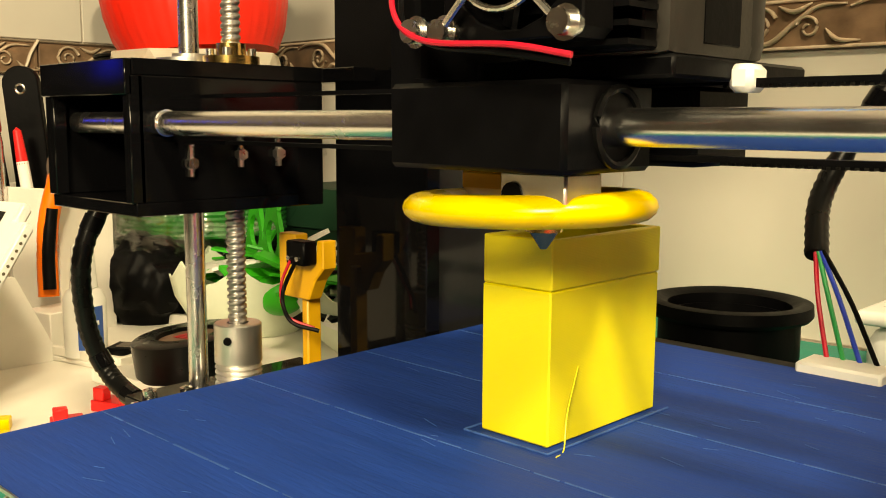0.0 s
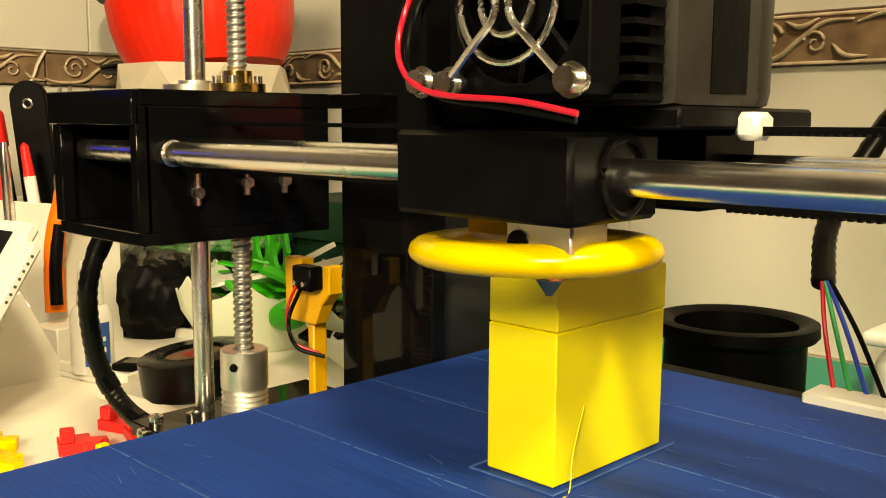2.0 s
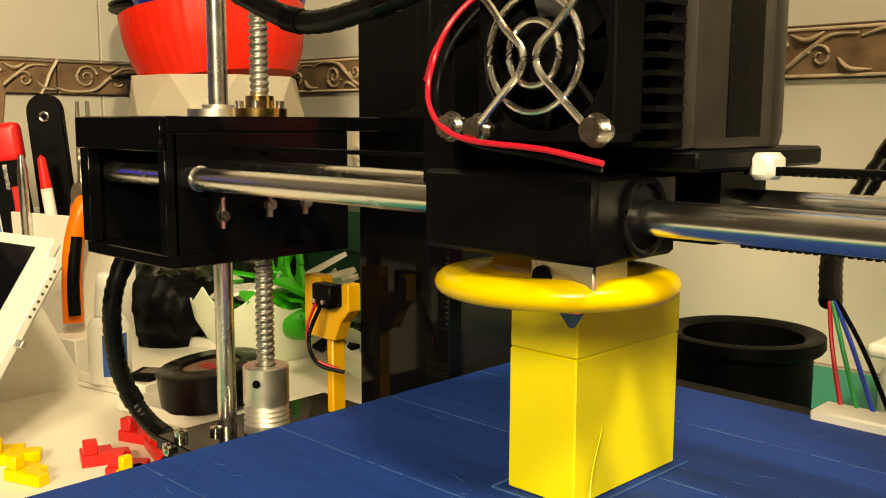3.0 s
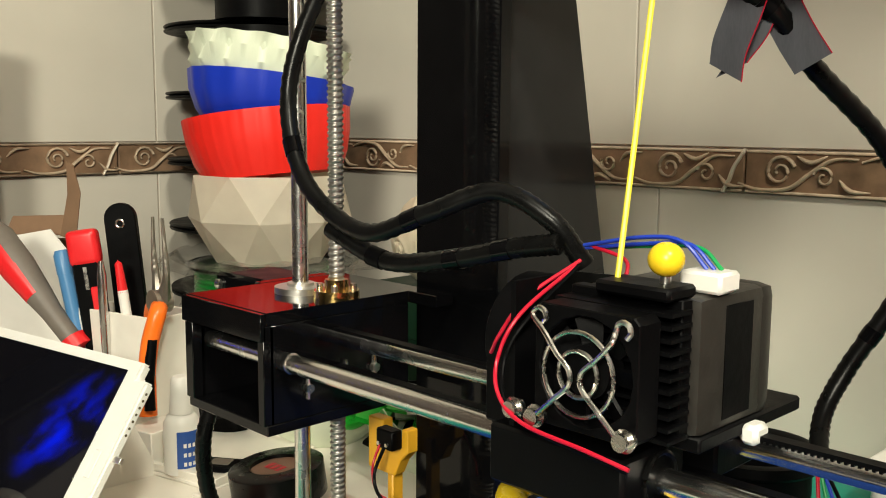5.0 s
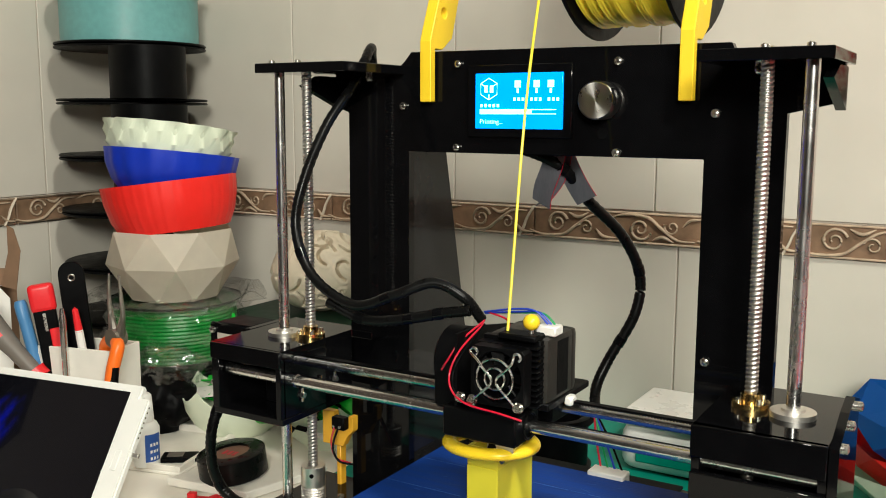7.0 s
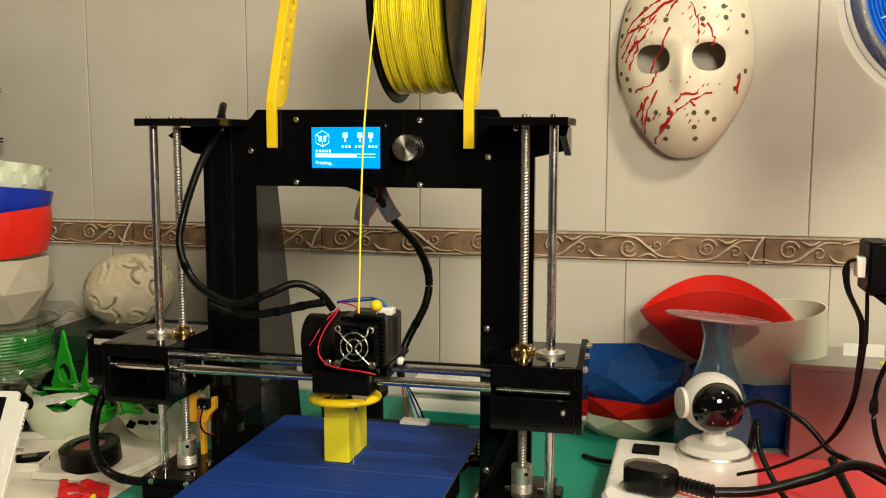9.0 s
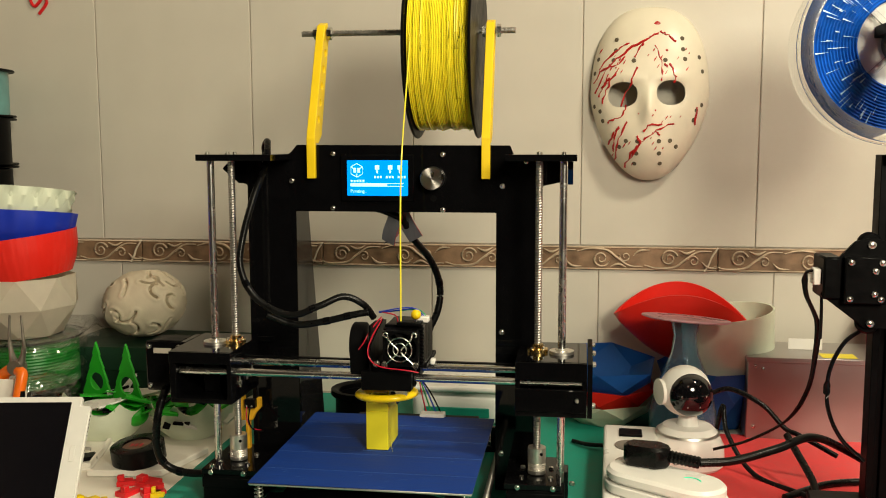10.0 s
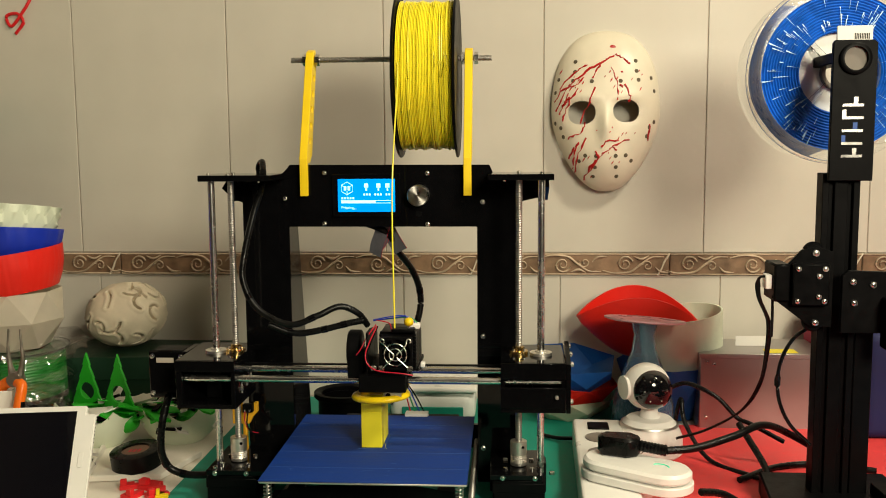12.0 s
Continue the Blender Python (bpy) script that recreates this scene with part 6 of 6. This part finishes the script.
solid("belt_wiring", tube([(0.444, EY - 0.002, 0.243), (0.445, EY, 0.225), (0.447, EY + 0.008, 0.2)], 0.0016, 8), M_RUBBER, "thin black motor lead on the second printer", "cable")
solid("gantry_cable", tube([(0.488, EY + 0.006, 0.212), (0.470, EY + 0.010, 0.195), (0.458, EY + 0.012, 0.165), (0.458, EY + 0.012, 0.130), (0.470, EY + 0.008, 0.100), (0.492, EY + 0.002, 0.078)], 0.0034, 10, flat=0.6), M_RUBBER, "black cable curving into the second printer's column", "cable")
solid("red_cloth", box(0.62, 1.2, 0.30, 0.42, T + 0.004, 0.18, 0.02, seg=3), M_MAGENTA, "crimson folded bag behind the second printer", "bag")
solid("blue_cloth", box(0.655, 1.1, 0.24, 0.296, T + 0.004, 0.15, 0.015, seg=3), M_NAVY, "blue folded bag behind the second printer", "bag")

# transparent blue spool carried by the second printer
bs = thing("blue_spool", label="translucent blue filament on a clear spool", category="filament spool")
bs.matrix_world = pose(0.536, 0.045, 0.494, -90, 0, 0)


def local(ob):
    ob.matrix_parent_inverse = Matrix.Identity(4)
    ob.matrix_basis = Matrix.Identity(4)
    return ob


for z in (-0.004, 0.058):
    f = local(part("clear_flange", lathe([(0.0902, z), (0.101, z), (0.1025, z + 0.001), (0.101, z + 0.002), (0.0902, z + 0.002), (0.0902, z)], 64), M_CLEARP, bs, "clear plastic flange"))
    f.visible_shadow = False
local(part("winding", lathe([(0.046, 0.0)] + [(0.046 + 0.0016 * k, -0.0014 * (k % 2)) for k in range(1, 28)] + [(0.0895, 0.056), (0.046, 0.056), (0.046, 0.0)], 64), M_BLUEF, bs, "shiny translucent blue windings"))
local(part("hub_ring", lathe([(0.016, 0.0), (0.020, 0.0), (0.020, 0.05), (0.016, 0.05), (0.016, 0.0)], 36), M_GREY, bs))
for k in range(4):
    a = math.pi / 4 + k * math.pi / 2
    local(part("hub_spoke", merge(None, box(0.019, 0.046, -0.003, 0.003, -0.002, 0.002, 0.0004), Matrix.Rotation(a, 4, "Z")), M_CLEARP, bs))
local(part("hub_disc", lathe([(0.019, 0.010), (0.046, 0.010), (0.046, 0.012), (0.019, 0.012), (0.019, 0.010)], 48), M_WHITE, bs, "pale hub disc"))
# painted glints: thin pale slivers laid radially over the windings as highlights
random.seed(8)
bm = bmesh.new()
for k in range(110):
    a, r = random.uniform(0, 6.28), random.uniform(0.050, 0.084)
    l, wd = random.uniform(0.002, 0.009), random.uniform(0.0002, 0.0009)
    r = min(r, 0.0885 - l)
    merge(bm, plate([(-l, 0), (l, -wd), (l, wd)], 0.0006, at(0, 0, -0.0023)), Matrix.Rotation(a, 4, "Z") @ at(r, 0, 0))
tagged(local(part("glint_strand", bm, M_GLINT, bs, "pale painted glints across the windings")), kind="stuff")
local(part("loose_strand", tube([(0.1045 * math.cos(a), 0.1045 * math.sin(a), 0.005 + 0.004 * math.sin(3 * a)) for a in [radians(95 + 6 * k) for k in range(30)]], 0.0009, 6, n=1), M_CLEARP, bs, "loose clear strand"))

solid("red_hook", tube([(-0.655, WALL - 0.004, 0.600), (-0.640, WALL - 0.006, 0.618), (-0.650, WALL - 0.006, 0.632), (-0.668, WALL - 0.006, 0.628), (-0.660, WALL - 0.006, 0.612), (-0.636, WALL - 0.006, 0.640), (-0.625, WALL - 0.004, 0.660)], 0.0026, 8), M_REDP, "small curly red hanger on the tiles", "hanger")

# mask hanging on the wall
MW, MH, MD = 0.086, 0.127, 0.050


def mask_wide(v):
    return MW * (1 - 0.36 * max(0, -v) ** 1.5 - 0.04 * max(0, v))


def mask_depth(x, z):
    v = z / MH
    r = min(1.0, (abs(x / mask_wide(v)) ** 2.5 + abs(v) ** 2.5) ** 0.4)
    d = MD * math.sqrt(max(0.0, 1 - r ** 2.4))
    d += 0.012 * math.exp(-((x + 0.004) / 0.012) ** 2 - ((z + 0.026) / 0.026) ** 2)
    d -= 0.007 * math.exp(-((abs(x + 0.006) - 0.034) / 0.02) ** 2 - ((z + 0.006) / 0.018) ** 2)
    d += 0.004 * math.exp(-((abs(x + 0.006) - 0.030) / 0.03) ** 2 - ((z - 0.018) / 0.010) ** 2)
    return d + 0.006 * math.exp(-((x + 0.004) / 0.03) ** 2 - ((z + 0.078) / 0.028) ** 2)


def face_mask():
    """A shell of a plain face mask: an egg-shaped dome with eye openings and a nose ridge."""
    own = bmesh.new()
    n, rings = 110, 54
    eyes = [(-0.041, -0.006, 0.0210, 0.0178), (0.027, -0.004, 0.0205, 0.0173)]
    grid = []
    for i in range(rings + 1):
        r = i / rings
        row = []
        for k in range(n):
            a = 2 * math.pi * k / n
            k2 = r * (abs(math.cos(a)) ** 2.5 + abs(math.sin(a)) ** 2.5) ** -0.4
            v = k2 * math.sin(a)
            x, z = k2 * math.cos(a) * mask_wide(v), v * MH
            row.append(own.verts.new((x, -mask_depth(x, z), z)))
        grid.append(row)
    for a, b in zip(grid, grid[1:]):
        for k in range(n):
            try:
                own.faces.new((a[k], a[(k + 1) % n], b[(k + 1) % n], b[k]))
            except ValueError:
                pass
    bmesh.ops.remove_doubles(own, verts=own.verts, dist=1e-6)
    cut = []
    for f in own.faces:
        c = f.calc_center_median()
        if any(abs((c.x - ex) / rx) ** 2.3 + abs((c.z - ez) / rz) ** 2.3 < 1 for ex, ez, rx, rz in eyes):
            cut.append(f)
    bmesh.ops.delete(own, geom=cut, context="FACES")
    for ex, ez, rx, rz in eyes:
        for v in own.verts:
            if any(e.is_boundary for e in v.link_edges):
                q = (abs((v.co.x - ex) / rx) ** 2.3 + abs((v.co.z - ez) / rz) ** 2.3) ** (1 / 2.3)
                if 0.7 < q < 1.35:
                    v.co.x, v.co.z = ex + (v.co.x - ex) / q, ez + (v.co.z - ez) / q
    bmesh.ops.solidify(own, geom=own.faces[:], thickness=-0.003)
    return own


mask = thing("wall_mask", label="cream face mask with red paint streaks hung on the tiles", category="mask")
mask.matrix_world = pose(0.310, WALL - 0.008, 0.464, -4, 0, 0)
part("mask_shell", face_mask(), M_MASK, mask)
for s in (-1, 1):
    for x, z in ((0.022, 0.042), (0.046, 0.074), (0.047, 0.058), (0.050, 0.044), (0.071, 0.048), (0.076, 0.028), (0.076, -0.020), (0.064, -0.042), (0.068, -0.028), (0.015, -0.073), (0.016, -0.090), (0.031, -0.072), (0.040, -0.080), (0.018, -0.104)):
        x = x * s - 0.004
        d = mask_depth(x, z)
        gx, gz = (mask_depth(x + 0.002, z) - d) / 0.002, (mask_depth(x, z + 0.002) - d) / 0.002
        nrm = Vector((-gx, -1, -gz)).normalized()
        p = Vector((x, -d, z))
        part("vent_hole", rod(p - nrm * 0.001, p + nrm * 0.0004, 0.0032, 16), M_HOLE, mask)
random.seed(31)
streaks = [[(-0.078, 0.0), (-0.061, 0.036), (-0.034, 0.058), (-0.003, 0.076), (0.013, 0.083)], [(0.004, 0.063), (0.015, 0.036), (0.011, 0.005)], [(-0.070, -0.018), (-0.059, 0.014), (-0.043, 0.036)],
           [(-0.043, -0.022), (-0.030, 0.009), (-0.018, 0.040)], [(-0.050, -0.099), (-0.045, -0.068), (-0.030, -0.040)], [(-0.030, -0.099), (-0.016, -0.076), (0.006, -0.058), (0.038, -0.045)],
           [(0.064, -0.022), (0.063, -0.054)], [(-0.061, -0.045), (-0.043, -0.038), (-0.034, -0.018)], [(0.024, 0.036), (0.033, 0.018), (0.030, 0.009)], [(-0.071, 0.030), (-0.050, 0.036), (-0.034, 0.050)], [(-0.060, -0.075), (-0.048, -0.055)], [(-0.066, 0.010), (-0.056, 0.020)],
           [(0.013, 0.083), (0.022, 0.078), (0.034, 0.066)], [(0.015, 0.036), (0.024, 0.030)], [(-0.016, -0.076), (-0.020, -0.064)], [(0.006, -0.058), (0.012, -0.066)], [(-0.080, 0.014), (-0.066, 0.044), (-0.048, 0.060), (-0.026, 0.070)], [(-0.003, 0.076), (-0.018, 0.062), (-0.026, 0.044)], [(-0.036, -0.108), (-0.024, -0.086), (-0.012, -0.072)],
           [(-0.010, -0.058), (-0.004, -0.050), (0.020, -0.050)], [(-0.052, -0.085), (-0.050, -0.060), (-0.044, -0.048)], [(-0.074, -0.006), (-0.066, 0.012), (-0.060, 0.030)]]
for st in streaks:
    pts = []
    for (xa, za), (xb, zb) in zip(st, st[1:]):
        for k in range(5):
            x, z = xa + (xb - xa) * k / 5 + random.uniform(-0.0016, 0.0016), za + (zb - za) * k / 5 + random.uniform(-0.0016, 0.0016)
            pts.append((x, -mask_depth(x, z) - 0.0001, z))
    part("paint_streak", tube(pts, [random.uniform(0.0004, 0.0021) for _ in range(40)], 6, n=1), M_STAIN, mask, "dried red paint streak")
for k in range(46):
    x, z = random.choice(((-0.062, 0.022), (-0.050, 0.044), (-0.046, -0.075), (-0.030, -0.088), (0.004, -0.055), (0.012, 0.030))) if k % 2 else (random.uniform(-0.07, 0.06), random.uniform(-0.095, 0.07))
    x, z, l = x + random.uniform(-0.014, 0.014), z + random.uniform(-0.018, 0.018), random.uniform(0.002, 0.007)
    if abs(z + 0.005) < 0.026 and (abs(x + 0.041) < 0.03 or abs(x - 0.027) < 0.03):
        continue
    dab = [(x + 0.3 * l * j, -mask_depth(x + 0.3 * l * j, z + 0.5 * l * j) - 0.0001, z + 0.5 * l * j) for j in (-1, 0, 1)]
    part("paint_fleck", tube(dab, [0.0003, random.uniform(0.0005, 0.0012), 0.0003], 6, n=1), M_STAIN, mask)
for x, z, r in ((0.007, 0.096, 0.0038), (0.004, -0.030, 0.0016), (0.020, 0.056, 0.0018), (-0.018, -0.034, 0.0012)):
    part("paint_spot", ball((x, -mask_depth(x, z), z), r, scale=(1.2, 0.2, 0.9)), M_STAIN, mask)

# ---- wall tiles ----
BZ0, BZ1 = 0.2005, 0.2365
TW, BW = 0.2575, 0.3035
X0T = -0.046


def tile_mesh(w, h):
    bm = box(0, w, -0.0024, 0.0, 0, h, 0.0008)
    me = bpy.data.meshes.new("tile")
    bmesh.ops.recalc_face_normals(bm, faces=bm.faces)
    bm.to_mesh(me)
    bm.free()
    me.materials.append(M_TILE)
    me.shade_smooth()
    me.set_sharp_from_angle(angle=radians(30))
    return me


def spiral(cx, cz, r, turns, s, start, bm, rad):
    pts = []
    for k in range(int(turns * 16) + 1):
        a = start + s * k * math.pi / 8
        rr = r * (1 - 0.82 * k / (turns * 16))
        pts.append((cx + rr * math.cos(a), -0.0065, cz + rr * math.sin(a)))
    tube(pts, [rad * (1 - 0.4 * k / len(pts)) for k in range(len(pts))], 6, bm, n=1, flat=0.6)


def border_mesh(w):
    h = BZ1 - BZ0
    bm = box(0, w, -0.0055, 0.0, 0.0006, h - 0.0006, 0.001)
    me = bpy.data.meshes.new("border_tile")
    bm.to_mesh(me)
    bm.free()
    me.materials.append(M_BORDER)
    me.materials.append(M_SCROLL)
    me.materials.append(M_DIAG)
    b2 = bmesh.new()
    c = h / 2
    for k in range(3):
        x = w * (k + 0.42) / 3
        s = 1 if k % 2 == 0 else -1
        spiral(x - 0.012, c + 0.0008 * s, 0.0130, 1.6, s, math.pi * 0.1 * s, b2, 0.0026)
        spiral(x + 0.024, c - 0.003 * s, 0.0088, 1.3, -s, math.pi * 0.9, b2, 0.0021)
        tube([(x - 0.048, -0.006, c - 0.010 * s), (x - 0.030, -0.0065, c - 0.0145 * s), (x - 0.004, -0.0065, c - 0.0125 * s), (x + 0.012, -0.0065, c - 0.001 * s), (x + 0.030, -0.006, c + 0.011 * s), (x + 0.050, -0.006, c + 0.012 * s)],
             [0.0014 + 0.0018 * math.sin(math.pi * j / 25) for j in range(26)], 6, b2, n=5, flat=0.6)
        tube([(x + 0.002, -0.006, c + 0.013 * s), (x + 0.014, -0.0065, c + 0.0085 * s), (x + 0.026, -0.006, c + 0.014 * s)], [0.0012 + 0.0030 * math.sin(math.pi * j / 8) for j in range(9)], 6, b2, n=4, flat=0.5)
        tube([(x + 0.036, -0.006, c - 0.004 * s), (x + 0.045, -0.0065, c - 0.012 * s), (x + 0.060, -0.006, c - 0.013 * s)], [0.0010 + 0.0026 * math.sin(math.pi * j / 8) for j in range(9)], 6, b2, n=4, flat=0.5)
    for z in (0.0016, h - 0.0016):
        tube([(0.001, -0.0058, z), (w - 0.001, -0.0058, z)], 0.0013, 6, b2, n=1)
    plain = len(b2.faces)
    tube([(w - 0.018, -0.006, 0.0), (w - 0.012, -0.0068, h * 0.3), (w - 0.008, -0.0068, h * 0.6), (w + 0.001, -0.006, h)], 0.0030, 6, b2, n=4, flat=0.5)
    for i, f in enumerate(b2.faces):
        f.material_index = 1 if i < plain else 2
        f.smooth = True
    t2 = bmesh.new()
    t2.from_mesh(me)
    tmp = bpy.data.meshes.new("t")
    b2.to_mesh(tmp)
    b2.free()
    t2.from_mesh(tmp)
    bpy.data.meshes.remove(tmp)
    t2.to_mesh(me)
    t2.free()
    return me


TOP_H, LOW_H = 0.56, 0.208
up_me, low_me, bord_me = tile_mesh(TW - 0.0015, TOP_H), tile_mesh(TW - 0.0015, LOW_H - 0.0015), border_mesh(BW - 0.0015)


def tile(me, parent, m):
    ob = new("border_tile" if me is bord_me else "tile", me)
    ob.parent = parent
    ob.matrix_world = m
    return ob


for k in range(-4, 7):
    x = X0T + TW * k
    lo = LEFT + 0.002
    if x < lo - 0.2:
        continue
    tile(up_me, wall_back, at(x + 0.0011, WALL, BZ1 + 0.001))
    tile(up_me, wall_back, at(x + 0.0011, WALL, BZ1 + 0.003 + TOP_H))
    tile(low_me, wall_back, at(x + 0.0295, WALL, BZ0 - LOW_H + 0.001))
for k in range(-2, 10):
    tile(bord_me, wall_back, at(-0.494 + BW * k, WALL, BZ0))
R = pose(0, 0, 0, 0, 0, 90)
for k in range(0, 2):
    y, dz = 0.263 - TW * k, -0.005
    tile(up_me, wall_left, at(LEFT, y, BZ1 + 0.001 + dz) @ R)
    tile(up_me, wall_left, at(LEFT, y, BZ1 + 0.003 + TOP_H + dz) @ R)
    tile(low_me, wall_left, at(LEFT, y, BZ0 - LOW_H + 0.001 + dz) @ R)
    tile(bord_me, wall_left, at(LEFT, 0.2125 - BW * k, BZ0 + dz) @ R)
